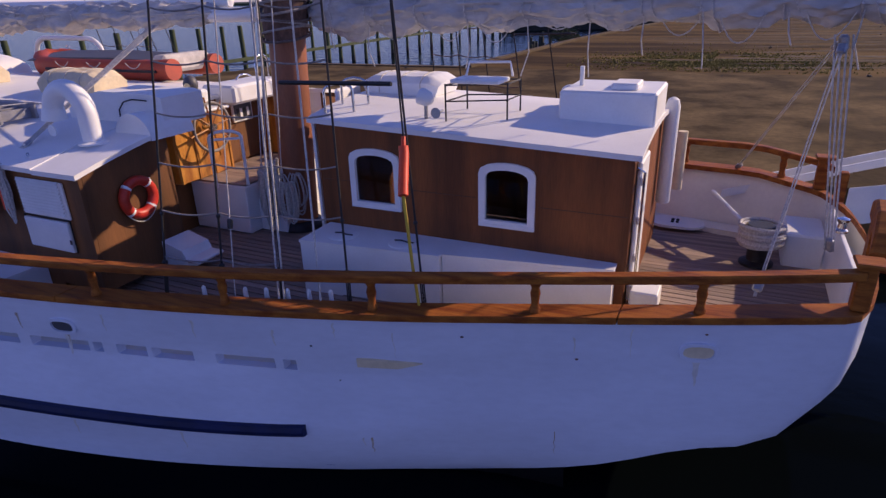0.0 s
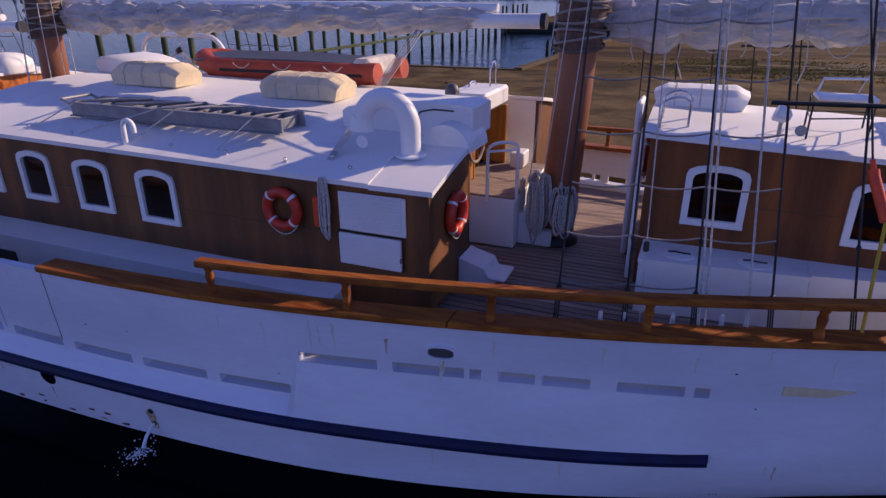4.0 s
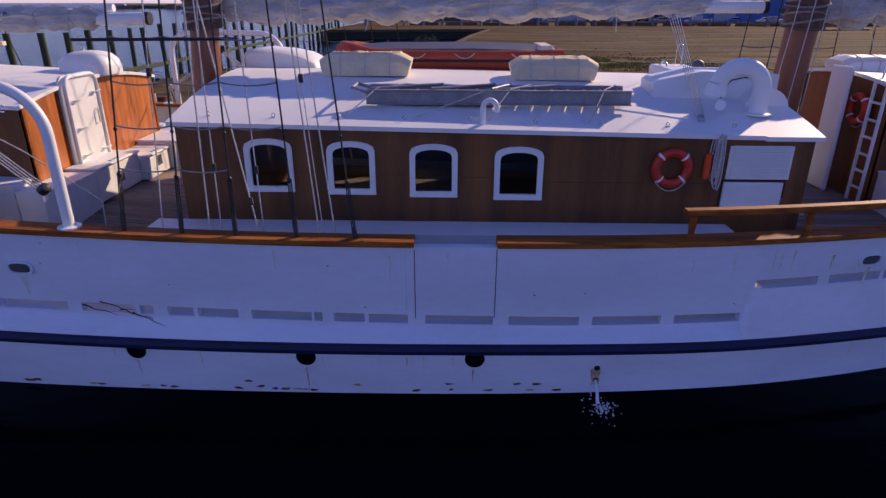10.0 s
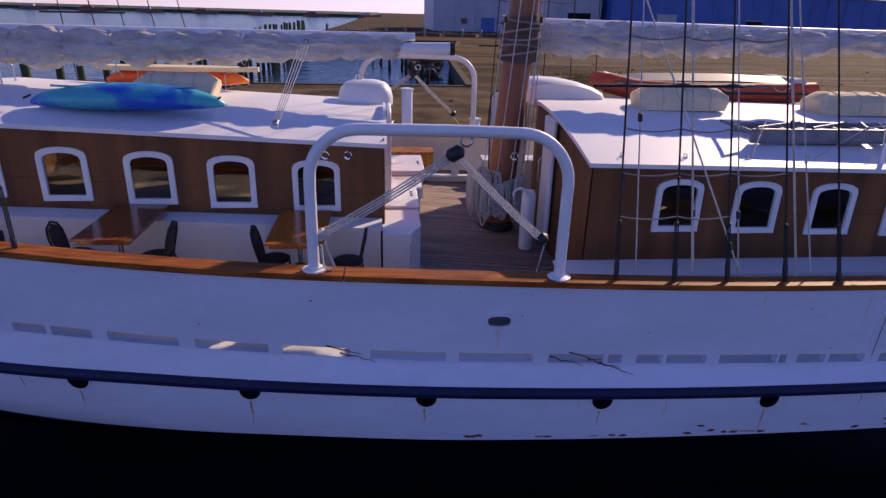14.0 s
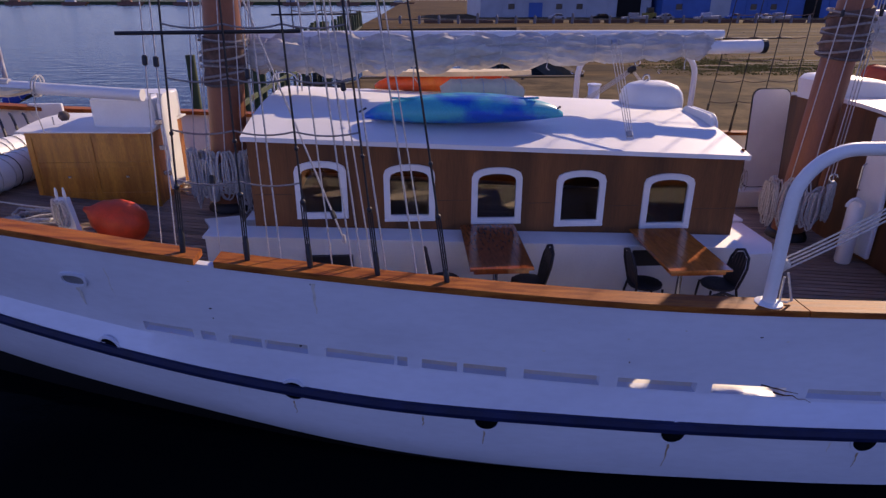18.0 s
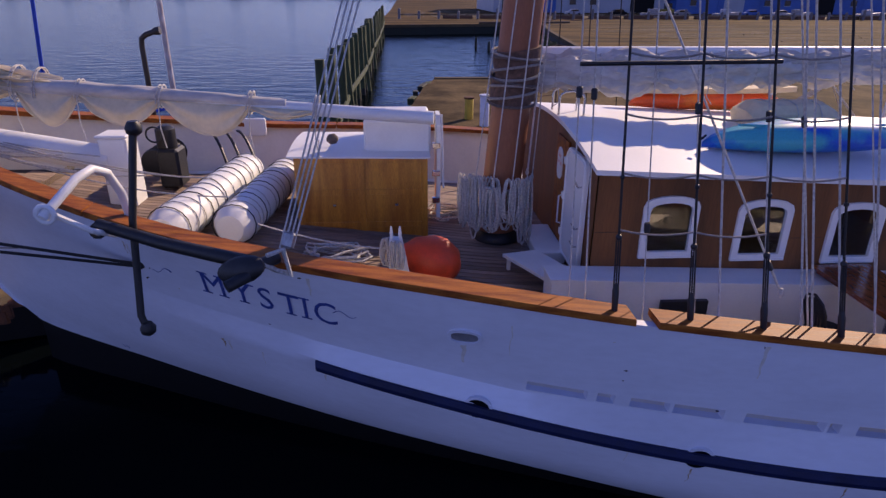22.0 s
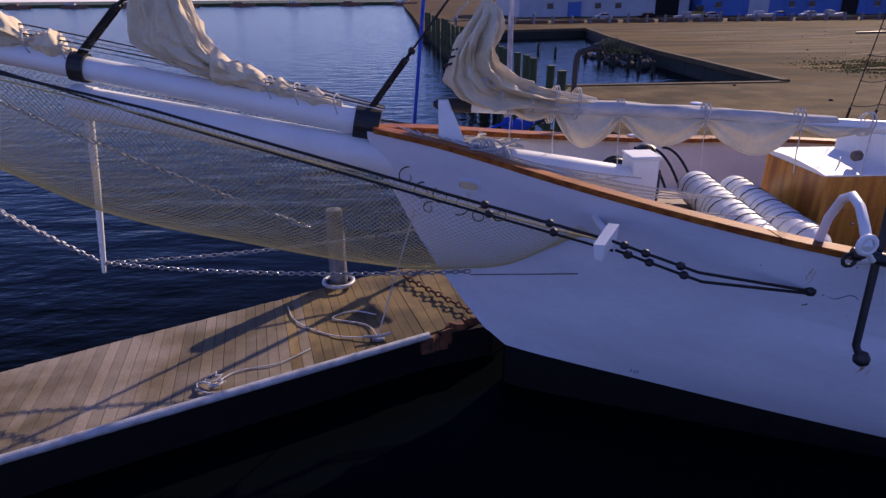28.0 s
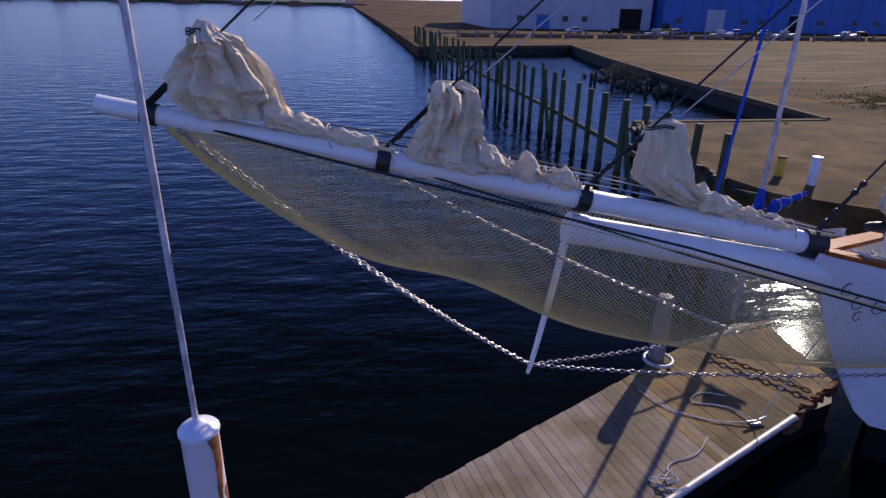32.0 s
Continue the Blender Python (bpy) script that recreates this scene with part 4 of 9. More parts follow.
DA = deck_z(0)
locker("deck_locker", [(-3.95, 6.85), (-1.66, 7.05), (-1.66, 7.695), (-3.95, 7.695)], DA, 2.74, "white locker bench with two round hatches along the deckhouse", [(-3.4, 7.25), (-2.35, 7.3)])
locker("deck_locker", [(-1.64, 7.12), (0.72, 7.46), (0.72, 7.695), (-1.64, 7.695)], DA, 2.74, "long white locker bench along the aft deckhouse")
pr = thing("pin_rail", (-3.4, 5.2, DA), "white pin rail with belaying pins inside the bulwark", "pin rail")
a, b = Vector((-4.35, 5.08, 2.46)), Vector((-2.4, 5.62, 2.5))
part("bar", Mesh().tube([a, a.lerp(b, 0.5), b], 0.055, 8), "white", pr)
for i in range(7):
    p = a.lerp(b, 0.06 + i * 0.147)
    part("belaying_pin", Mesh().lathe([(0.02, -0.14), (0.02, 0.04), (0.032, 0.06), (0.028, 0.2), (0.012, 0.22)], 8, Matrix.Translation(p)), "white", pr)
for p in (a.lerp(b, 0.1), a.lerp(b, 0.9)):
    part("bracket", Mesh().box(p.x - 0.03, p.x + 0.03, p.y - 0.03, p.y + 0.03, deck_at(p.x, p.y), p.z, 0.005), "white", pr)


def roof_z(x0, x1, z0, z1, hw, crown, x, y):
    return z0 + (z1 - z0) * (x - x0) / (x1 - x0) + 0.055 + crown * (1 - ((y - YC) / (hw + 0.1)) ** 2)


rza = lambda x, y: roof_z(-4.05, 1.02, 4.42, 4.22, 1.7, 0.16, x, y)
rzm = lambda x, y: roof_z(-17.85, -6.75, 4.04, 3.86, 3.98, 0.52, x, y)
rzf = lambda x, y: roof_z(-29.58, -21.42, 4.48, 4.09, 2.78, 0.30, x, y)


def raft_case(x0, x1, y0, y1, z, h, material, label, name="life_raft_case", group="", cords=3):
    """A wrapped case: eight-sided, with drawn-in ends, slack folds in the cover and cords round it."""
    prof = [(-1, 0.0), (-1.0, 0.62), (-0.72, 0.92), (-0.25, 1.0), (0.25, 1.0), (0.72, 0.92), (1.0, 0.62), (1, 0.0)]
    pts2 = []
    for (a, b), (c, d) in zip(prof, prof[1:]):
        pts2 += [(a + (c - a) * k / 4, b + (d - b) * k / 4) for k in range(4)]
    pts2.append(prof[-1])
    cx, cy, L_ = (x0 + x1) / 2, (y0 + y1) / 2, x1 - x0
    rings = []
    for i in range(27):
        t = i / 26
        e = min(t, 1 - t)
        k = min(1.0, 0.70 + 2.6 * e)
        x = x0 + L_ * t
        ring = []
        for a, b in pts2:
            f = 0.030 * (0.5 - abs(noise.noise(Vector((x * 2.2 + x0, a * 3.5, b * 3))))) + 0.02 * noise.noise(Vector((x * 7, a * 6, b * 6 + x0)))
            f *= 1.0 + 1.6 * max(0, t - 0.72)
            ring.append((x + 0.10 * (0.5 - b) * (1 if t < 0.5 else -1) * max(0, 1 - 8 * e), cy + (y1 - y0) / 2 * a * (0.9 + 0.1 * k) * (1 + f), z + h * b * k * (1 + 2 * f)))
        rings.append(ring)
    ob = thing(name, (cx, cy, z), label, "life raft", group)
    part("cover", Mesh().loft(rings), material, ob, smooth=28)
    for q in range(cords):
        t = (q + 0.8) / (cords + 0.6)
        x, k = x0 + L_ * t, min(1.0, 0.70 + 2.6 * min(t, 1 - t))
        part("cord", Mesh().tube([(x, cy + (y1 - y0) / 2 * a * 1.03, z + h * b * k * 1.035) for a, b in pts2[::2]], 0.010, 5), "rope", ob)
    return ob


zc = rza(-3.4, 9.6)
raft_case(-4.15, -2.7, 9.35, 10.25, zc - 0.02, 0.34, "white", "white moulded case lying on the aft deckhouse roof", "storage_case")


def hoop(name, a, b, height, r, material, label, sub=1, bars=()):
    a, b = Vector(a), Vector(b)
    up = Vector((0, 0, height - 0.12))
    d = (b - a)
    pts = [a, a + up] + [a + up + d * (0.5 - 0.5 * math.cos(t)) + Vector((0, 0, 0.12 * math.sin(t))) for t in (0.5, 1.0, 1.57, 2.1, 2.64)] + [b + up, b]
    h = thing(name, a.lerp(b, 0.5), label, "handrail", "handrail hoops")
    part("tube", Mesh().tube(pts, r, 8), material, h, smooth=60)
    for k in bars:
        part("bar", Mesh().tube([a + Vector((0, 0, k)), b + Vector((0, 0, k))], r * 0.8, 6), material, h, smooth=60)
    return h


hoop("handrail_hoop", (-3.95, 7.85, rza(-3.95, 7.85)), (-3.55, 8.05, rza(-3.55, 8.05)), 0.45, 0.022, "steel", "bright steel grab hoop on the cabin roof edge")
hoop("handrail_hoop", (-3.95, 8.35, rza(-3.95, 8.35)), (-3.55, 8.5, rza(-3.55, 8.5)), 0.42, 0.022, "steel", "bright steel grab hoop on the cabin roof edge")
fr = thing("roof_frame", (-1.5, 8.2, rza(-1.5, 8.2)), "thin dark steel frame with a flat shelf on the cabin roof", "frame")
for x, y in ((-1.95, 8.05), (-1.12, 8.4), (-1.9, 8.75), (-1.1, 8.95)):
    part("leg", Mesh().tube([(x, y, rza(x, y)), (x, y, 5.0)], 0.014, 6), "black", fr)
for z in (4.75, 4.98):
    part("cross_bar", Mesh().tube([(-1.95, 8.05, z), (-1.12, 8.4, z), (-1.1, 8.95, z), (-1.9, 8.75, z)], 0.012, 6, closed=True), "black", fr)
part("shelf", Mesh().box(-1.9, -1.15, 8.1, 8.6, 5.0, 5.06, 0.015), "white", fr)
part("back_rail", Mesh().tube([(-1.85, 8.6, 5.05), (-1.8, 8.62, 5.25), (-1.2, 8.75, 5.25), (-1.15, 8.72, 5.05)], 0.02, 8), "white", fr)
sl = thing("search_light", (-2.35, 8.1, rza(-2.35, 8.1)), "small white searchlight and horn on the cabin roof", "lamp")
part("stand", Mesh().tube([(-2.3, 8.1, rza(-2.3, 8.1)), (-2.3, 8.1, 4.72)], 0.03, 8), "grey", sl)
part("lamp_body", Mesh().lathe([(0.05, -0.12), (0.11, -0.06), (0.13, 0.08), (0.12, 0.1)], 14, Matrix.Translation((-2.3, 8.1, 4.78)) @ pose(0, 0, 0, 0, -70, 0)), "white", sl, smooth=40)
part("horn", Mesh().lathe([(0.02, 0), (0.03, 0.16), (0.08, 0.24)], 12, Matrix.Translation((-2.05, 8.15, 4.6)) @ pose(0, 0, 0, 90, 0, 0)), "grey", sl, smooth=40)
bx = thing("storage_box", (0.4, 9.3, rza(0.4, 9.3)), "white raised box on the aft end of the cabin roof", "box")
part("body", Mesh().box(-0.44, 0.92, 8.72, 10.0, 4.28, 4.87, 0.03), "white", bx)
part("hatch", Mesh().box(0.25, 0.62, 8.95, 9.5, 4.86, 4.96, 0.02), "white", bx)
gp = thing("gas_vent", (-0.4, 9.2, rza(-0.4, 9.2)), "white curved roof vent pipe", "vent")
part("pipe", Mesh().tube([(-0.25, 9.3, rza(-0.2, 9.3)), (-0.25, 9.3, 5.15)], 0.035, 8), "white", gp)
part("bend", Mesh().tube(arc((-0.42, 9.3, 4.72), 0.12, 0, 180, 8), 0.04, 8), "white", gp)
part("bend_leg", Mesh().tube([(-0.30, 9.3, rza(-0.3, 9.3)), (-0.30, 9.3, 4.72)], 0.04, 8), "white", gp)
sc = thing("side_cylinder", (1.3, 9.7, 2.2), "white upright cylinder and cream post behind the cabin", "cylinder")
part("tank", Mesh().lathe([(0.10, 0), (0.12, 0.03), (0.12, 1.65), (0.09, 1.76), (0.03, 1.80)], 16, Matrix.Translation((0.98, 10.6, 2.75))), "white", sc, smooth=40)
part("drum", Mesh().lathe([(0.09, 0), (0.09, 1.12)], 16, Matrix.Translation((1.1, 12.0, 2.6))), "cream", sc, smooth=40)
dr = thing("aft_door", (0.88, 8.3, DA), "white open door with grab rails on the aft cabin wall", "door")
part("leaf", Mesh().box(0.85, 0.91, 7.95, 8.7, DA + 0.1, 4.1, 0.02), "white", dr)
for k in range(3):
    part("hinge", Mesh().box(0.91, 0.96, 7.9, 8.0, 2.7 + k * 0.55, 2.8 + k * 0.55, 0.01), "white", dr)
part("grab_rail", Mesh().tube([(0.86, 7.85, 2.5), (0.96, 7.85, 2.55), (0.96, 7.85, 4.0), (0.86, 7.85, 4.05)], 0.018, 8), "steel", dr)
part("step", Mesh().box(0.92, 1.3, 7.75, 8.3, DA, DA + 0.35, 0.02), "white", dr)


def rope_coil(name, c, r, h, turns, label, rr=0.022, seed=1):
    rnd = random.Random(seed)
    pts = []
    for i in range(turns * 18):
        a = 2 * math.pi * i / 18
        q = r * (1 + 0.06 * math.sin(i * 0.37) + rnd.uniform(-0.02, 0.02)) * (0.78 + 0.22 * abs(math.sin(i * 0.05)))
        pts.append((c[0] + q * math.cos(a), c[1] + q * math.sin(a), c[2] + h * (i / (turns * 18)) + rnd.uniform(-0.008, 0.008)))
    return single(name, Mesh().tube(pts, rr, 6), "rope", label, "rope", "rope coils", smooth=60)


bt = thing("mooring_bitt", (2.56, 10.25, DA), "black iron mooring bitt on the aft deck", "bitt")
part("post", Mesh().lathe([(0.26, 0), (0.26, 0.04), (0.16, 0.08), (0.15, 0.55), (0.2, 0.6), (0.2, 0.68)], 20, Matrix.Translation((2.56, 10.25, DA))), "black", bt, smooth=40)
rope_coil("rope_coil", (2.56, 10.25, DA + 0.34), 0.33, 0.36, 9, "thick pale mooring rope coiled round the black bitt", 0.035, 3)
single("deck_box", Mesh().box(2.93, 3.5, 10.35, 11.35, DA - 0.04, DA + 0.53, 0.03), "white", "low white deck box beside the coiled rope", "deck box")
ht = thing("deck_hatch", (1.2, 11.75, DA), "white rounded hatch plate lying on the aft deck", "hatch")
part("plate", Mesh().prism([(p.x, p.y, DA) for p in arc((1.0, 11.75, 0), 0.30, 90, 270, 10, w=(0, 1, 0)) + arc((1.4, 11.75, 0), 0.30, -90, 90, 10, w=(0, 1, 0))], (0, 0, 0.05)), "white", ht)
for i in range(4):
    part("knob", Mesh().lathe([(0.03, 0), (0.03, 0.03)], 8, Matrix.Translation((1.12 + 0.09 * (i % 2), 11.68 + 0.12 * (i // 2), DA + 0.05))), "black", ht)
gw = thing("gangway_beam", (3.0, 12.7, 2.6), "white wooden gangway beam reaching ashore over the stern quarter", "gangway")
for k in (0, 0.55):
    part("beam", Mesh().prism([(1.9, 12.2 + k, 2.45), (7.5, 14.6 + k, 3.6), (7.5, 14.6 + k, 3.78), (1.9, 12.2 + k, 2.6)], (0.05, 0.09, 0)), "white", gw)
part("netting_panel", Mesh().prism([(3.9, 12.0, 2.2), (7.5, 13.2, 2.7), (7.5, 13.2, 3.3), (3.9, 12.0, 2.9)], (0.01, 0.02, 0)), "white", gw)
tb = Mesh().tube([(1.75, 12.0, 2.62), (2.35, 10.6, 2.5)], 0.035, 8)
single("boat_hook", tb, "white", "white boat hook leaning on the deck near the coil", "pole", smooth=40)


def life_ring(c, yaw, label):
    """An orange ring buoy with white bands and a grab line."""
    r = thing("life_ring", c, label, "life ring", "life rings")
    m = Matrix.Translation(c) @ pose(0, 0, 0, 90, 0, yaw)
    R, q = 0.275, 0.082
    for k in range(4):
        a0 = k * 90 + 49
        pts = [m @ Vector((R * math.cos(radians(a0 + 82 * i / 8)), R * math.sin(radians(a0 + 82 * i / 8)), 0)) for i in range(9)]
        part("foam_quarter", Mesh().tube(pts, q, 12), "lifered", r, smooth=60)
        pts = [m @ Vector((R * math.cos(radians(a0 - 8 + 8 * i / 3)), R * math.sin(radians(a0 - 8 + 8 * i / 3)), 0)) for i in range(4)]
        part("reflective_band", Mesh().tube(pts, q * 1.03, 12), "white", r, "white reflective band", smooth=60)
        ga_, gb_ = [m @ Vector(((R + 0.09) * math.cos(radians(k * 90 + 45 + d)), (R + 0.09) * math.sin(radians(k * 90 + 45 + d)), 0.02)) for d in (0, 90)]
        part("grab_line", Mesh().tube(sag(ga_, gb_, 0.05 + 0.05 * (k % 3), 8), 0.009, 5), "rope", r, smooth=60)
    return r


life_ring((-9.18, 5.32, 3.36), 0, "orange ring buoy with white bands hanging on the teak wall")
life_ring((-6.66, 6.3, 3.30), 90, "orange ring buoy with white bands on the cabin's end wall")
life_ring((-4.15, 8.6, 3.9), 90, "orange ring buoy beside the aft cabin front")

# ---------------------------------------------------------------- main deckhouse fittings
lk = thing("louvre_locker", (-7.7, 5.4, 2.6), "white locker with a louvred door above and a plain door below", "locker")
zt_, zm_, zb_ = 3.74, 3.13, 2.60
fx0, fx1, fy = -8.2, -7.1, 5.41
part("upper_panel", Mesh().box(fx0, fx1, fy - 0.03, fy, zm_ + 0.02, zt_, 0.006), "white", lk)
for i in range(11):
    z = zm_ + 0.08 + i * 0.05
    part("slat", Mesh().prism([(fx0 + 0.06, fy - 0.03, z + 0.012), (fx0 + 0.06, fy - 0.075, z), (fx0 + 0.06, fy - 0.075, z + 0.008), (fx0 + 0.06, fy - 0.03, z + 0.040)], (fx1 - fx0 - 0.12, 0, 0)), "white", lk)
low = part("lower_door", Mesh().box(fx0 - 0.02, fx1 - 0.08, fy - 0.06, fy, zb_, zm_ - 0.03, 0.012), "white", lk)
part("seal", Mesh().tube([(fx0 - 0.04, fy - 0.02, zb_), (fx0 - 0.04, fy - 0.02, zm_), (fx1 - 0.04, fy - 0.02, zm_), (fx1 - 0.05, fy - 0.02, zb_)], 0.012, 6), "black", lk, "black rubber seal")
part("latch", Mesh().box(fx1 - 0.09, fx1 - 0.05, fy - 0.08, fy - 0.06, 2.75, 2.83, 0.005), "steel", low)
single("red_bag", Mesh().box(-8.62, -8.5, 5.3, 5.41, 3.15, 3.62, 0.03), "redorange", "small red canvas bag hanging beside the life ring", "bag")


def hung_coil(c, w, h, n, label, seed, axis=(1, 0, 0), material="rope", r=0.013):
    """A hank of line hanging in long loops."""
    rnd = random.Random(seed)
    ax = Vector(axis)
    nrm = ax.cross(Vector((0, 0, 1)))
    m = Mesh()
    for k in range(n):
        o = ax * rnd.uniform(-w / 2, w / 2) + nrm * rnd.uniform(-0.05, 0.05)
        hh, ww = h * rnd.uniform(0.75, 1.05), w * rnd.uniform(0.25, 0.45)
        pts = []
        for i in range(17):
            a = 2 * math.pi * i / 16
            pts.append(Vector(c) + o + ax * (ww * math.sin(a) * (0.6 + 0.4 * (1 - math.cos(a)) / 2)) + Vector((0, 0, -hh / 2 + hh / 2 * math.cos(a))) + nrm * rnd.uniform(-0.01, 0.01))
        m.tube(pts[:-1], r, 5, closed=True)
    return single("rope_hank", m, material, label, "rope", "rope hanks", smooth=60)


hung_coil((-8.42, 5.33, 3.95), 0.16, 0.95, 8, "hank of pale line hanging down the cabin side", 4)
for mx, my0 in ((MAST_X["mizzen"], 3.30), (MAST_X["main"], 3.05), (MAST_X["fore"], 3.75)):
    for k in range(3):
        a = radians(185 + k * 55)
        c = (mx + 0.46 * math.cos(a), MY + 0.46 * math.sin(a), my0 + 0.12 * math.sin(k * 2.3))
        hung_coil(c, 0.34, 0.85 + 0.15 * math.sin(k * 1.7), 9, "hank of pale halyard hung on pins at the mast foot", 20 + k, axis=(-math.sin(a), math.cos(a), 0), r=0.016)

bm1 = locker("side_bench", [(-18.35, 4.72), (-8.1, 4.72), (-8.1, 5.415), (-18.35, 5.415)], deck_z(-13), 2.30, "long white bench locker along the main deckhouse")
for x in (-17.6, -15.2, -12.4):
    part("dark_vent", Mesh().box(x - 0.28, x + 0.28, 4.70, 4.74, 1.78, 1.98, 0.005), "black", bm1, "dark vent opening")
locker("side_bench", [(-18.35, 2 * YC - 4.72), (-8.1, 2 * YC - 4.72), (-8.1, 2 * YC - 5.415), (-18.35, 2 * YC - 5.415)], deck_z(-13), 2.30, "long white bench locker on the far side of the deckhouse")

# rafts and boat on the main roof
raft_case(-15.85, -13.95, 8.35, 9.15, rzm(-15, 8.7) + 0.0, 0.46, "cream", "cream canvas covered life raft on the roof", group="canvas covered rafts")
raft_case(-11.75, -9.95, 8.35, 9.15, rzm(-10.8, 8.7) + 0.0, 0.46, "cream", "cream canvas covered life raft on the roof", group="canvas covered rafts")

dg = thing("inflatable_dinghy", (-13, 11.3, rzm(-13, 11.3)), "faded red inflatable dinghy with grey bottom turned over on the roof", "dinghy")
zd0 = rzm(-13, 11.3)
for y in (10.75, 12.15):
    part("side_tube", Mesh().tube([(-15.7, y + (0.45 if y < 11 else -0.45), zd0 + 0.42), (-15.1, y + 0.05, zd0 + 0.30), (-14, y, zd0 + 0.27), (-10.9, y, zd0 + 0.27), (-10.3, y, zd0 + 0.30)], 0.25, 16), "dinghy", dg, smooth=60)
part("bow_tube", Mesh().tube([(-15.55, 11.1, zd0 + 0.4), (-15.85, 11.45, zd0 + 0.46), (-15.55, 11.8, zd0 + 0.4)], 0.22, 14), "dinghy", dg, smooth=60)
part("bottom", Mesh().loft([[(x, 10.66, zd0 + 0.44), (x, 10.72, zd0 + 0.50 + k), (x, 11.1, zd0 + 0.56 + k), (x, 11.45, zd0 + 0.62 + k), (x, 11.8, zd0 + 0.54 + k), (x, 12.15, zd0 + 0.44), (x, 11.45, zd0 + 0.3)] for x, k in ((-15.6, -0.04), (-14.8, 0.03), (-12.5, 0.05), (-10.75, 0.0))]), "dinghy_dark", dg, "grey plastic bottom")
part("stripe", Mesh().tube([(-14.6, 10.49, zd0 + 0.27), (-10.6, 10.49, zd0 + 0.27)], 0.035, 6), "black", dg, "black rubbing strip")
part("cover", Mesh().box(-10.95, -10.5, 10.7, 12.2, zd0 + 0.2, zd0 + 0.62, 0.08), "sail", dg, "pale cloth over the transom")
for x in (-14.2, -13.0, -11.6):
    part("grab_line", Mesh().tube(sag((x, 10.5, zd0 + 0.45), (x + 0.5, 10.5, zd0 + 0.45), 0.12), 0.012, 5), "rope", dg)

# gangway ladder lashed on the roof
ga = thing("aluminium_gangway", (-12.2, 6.65, rzm(-12, 6.6)), "dull aluminium gangway with rungs lashed flat on the roof", "gangway")
zg = rzm(-12, 6.4) + 0.05
for y in (6.30, 6.95):
    part("side_beam", Mesh().box(-14.6, -9.75, y - 0.03, y + 0.03, zg, zg + 0.24, 0.012), "alu", ga)
part("deck_panel", Mesh().box(-14.2, -12.1, 6.33, 6.92, zg + 0.05, zg + 0.08, 0.008), "dinghy_dark", ga, "dark treads of the gangway")
for i in range(6):
    part("cross_bar", Mesh().box(-14.1 + 0.38 * i, -14.04 + 0.38 * i, 6.33, 6.92, zg + 0.082, zg + 0.2, 0.01), "alu", ga)
for i in range(7):
    x = -11.75 + i * 0.31
    part("rung", Mesh().box(x - 0.03, x + 0.03, 6.33, 6.92, zg + 0.02, zg + 0.20, 0.01), "alu", ga)
for a, b in (((-14.5, 6.28), (-13.2, 6.98)), ((-13.4, 6.28), (-12.2, 6.98)), ((-12.3, 6.28), (-11.9, 6.98))):
    part("cross_brace", Mesh().tube([(a[0], a[1], zg + 0.27), (b[0], b[1], zg + 0.27)], 0.028, 8), "alu", ga, smooth=60)
for y in (6.26, 6.99):
    part("top_flange", Mesh().box(-14.6, -9.75, y - 0.05, y + 0.05, zg + 0.235, zg + 0.255, 0.006), "alu", ga)
    part("foot_flange", Mesh().box(-14.6, -9.75, y - 0.05, y + 0.05, zg - 0.01, zg + 0.012, 0.006), "alu", ga)
part("end_frame", Mesh().tube([(-14.6, 6.3, zg + 0.2), (-14.85, 6.3, zg + 0.28), (-14.85, 6.95, zg + 0.28), (-14.6, 6.95, zg + 0.2)], 0.03, 8), "alu", ga)
part("handrail_folded", Mesh().box(-14.4, -10.2, 7.02, 7.10, zg + 0.1, zg + 0.2, 0.01), "alu", ga)
for i, (x0_, x1_) in enumerate(((-14.9, -13.9), (-12.4, -11.5), (-10.6, -9.9), (-13.7, -11.0))):
    m = Mesh().tube([(x0_, 5.65, rzm(x0_, 5.65) + 0.02), ((x0_ + x1_) / 2, 6.27, zg + 0.27), (x1_, 6.98, zg + 0.27), (x1_ + 0.2, 7.6, rzm(x1_, 7.6) + 0.02)], 0.013, 5)
    single("lashing", m, "rope", "pale rope lashing over the aluminium gangway", "rope", "lashings", smooth=60)

# vents
gv = thing("gooseneck_vent", (-12.45, 5.55, rzm(-12.4, 5.55)), "white gooseneck vent pipe on the roof edge", "vent")
zv = rzm(-12.45, 5.55)
part("pipe", Mesh().tube([(-12.48, 5.55, zv - 0.02), (-12.48, 5.55, zv + 0.28)] + arc((-12.36, 5.55, zv + 0.28), 0.12, 180, 0, 8)[1:] + [(-12.24, 5.55, zv + 0.2)], 0.045, 10), "white", gv, smooth=60)
cw = thing("cowl_vent", (-7.6, 6.3, rzm(-7.6, 6.3)), "large white bent cowl ventilator on the roof", "vent")
zv = rzm(-7.4, 6.3)
path = [(-7.42, 6.3, zv - 0.03), (-7.42, 6.3, zv + 0.42)] + arc((-7.83, 6.3, zv + 0.42), 0.41, 0, 165, 14)[1:]
part("bent_pipe", Mesh().tube(path, 0.155, 18, caps=False), "white", cw, smooth=60)
e_ = Vector(path[-1])
part("mouth", Mesh().tube([e_, e_ + Vector((-0.02, 0, -0.08)), e_ + Vector((-0.03, 0, -0.2))], 0.155, 18, caps=False, r1=0.2), "white", cw, smooth=60)
part("flange", Mesh().lathe([(0.24, 0), (0.24, 0.03), (0.16, 0.05)], 18, Matrix.Translation((-7.42, 6.3, zv - 0.02))), "white", cw)
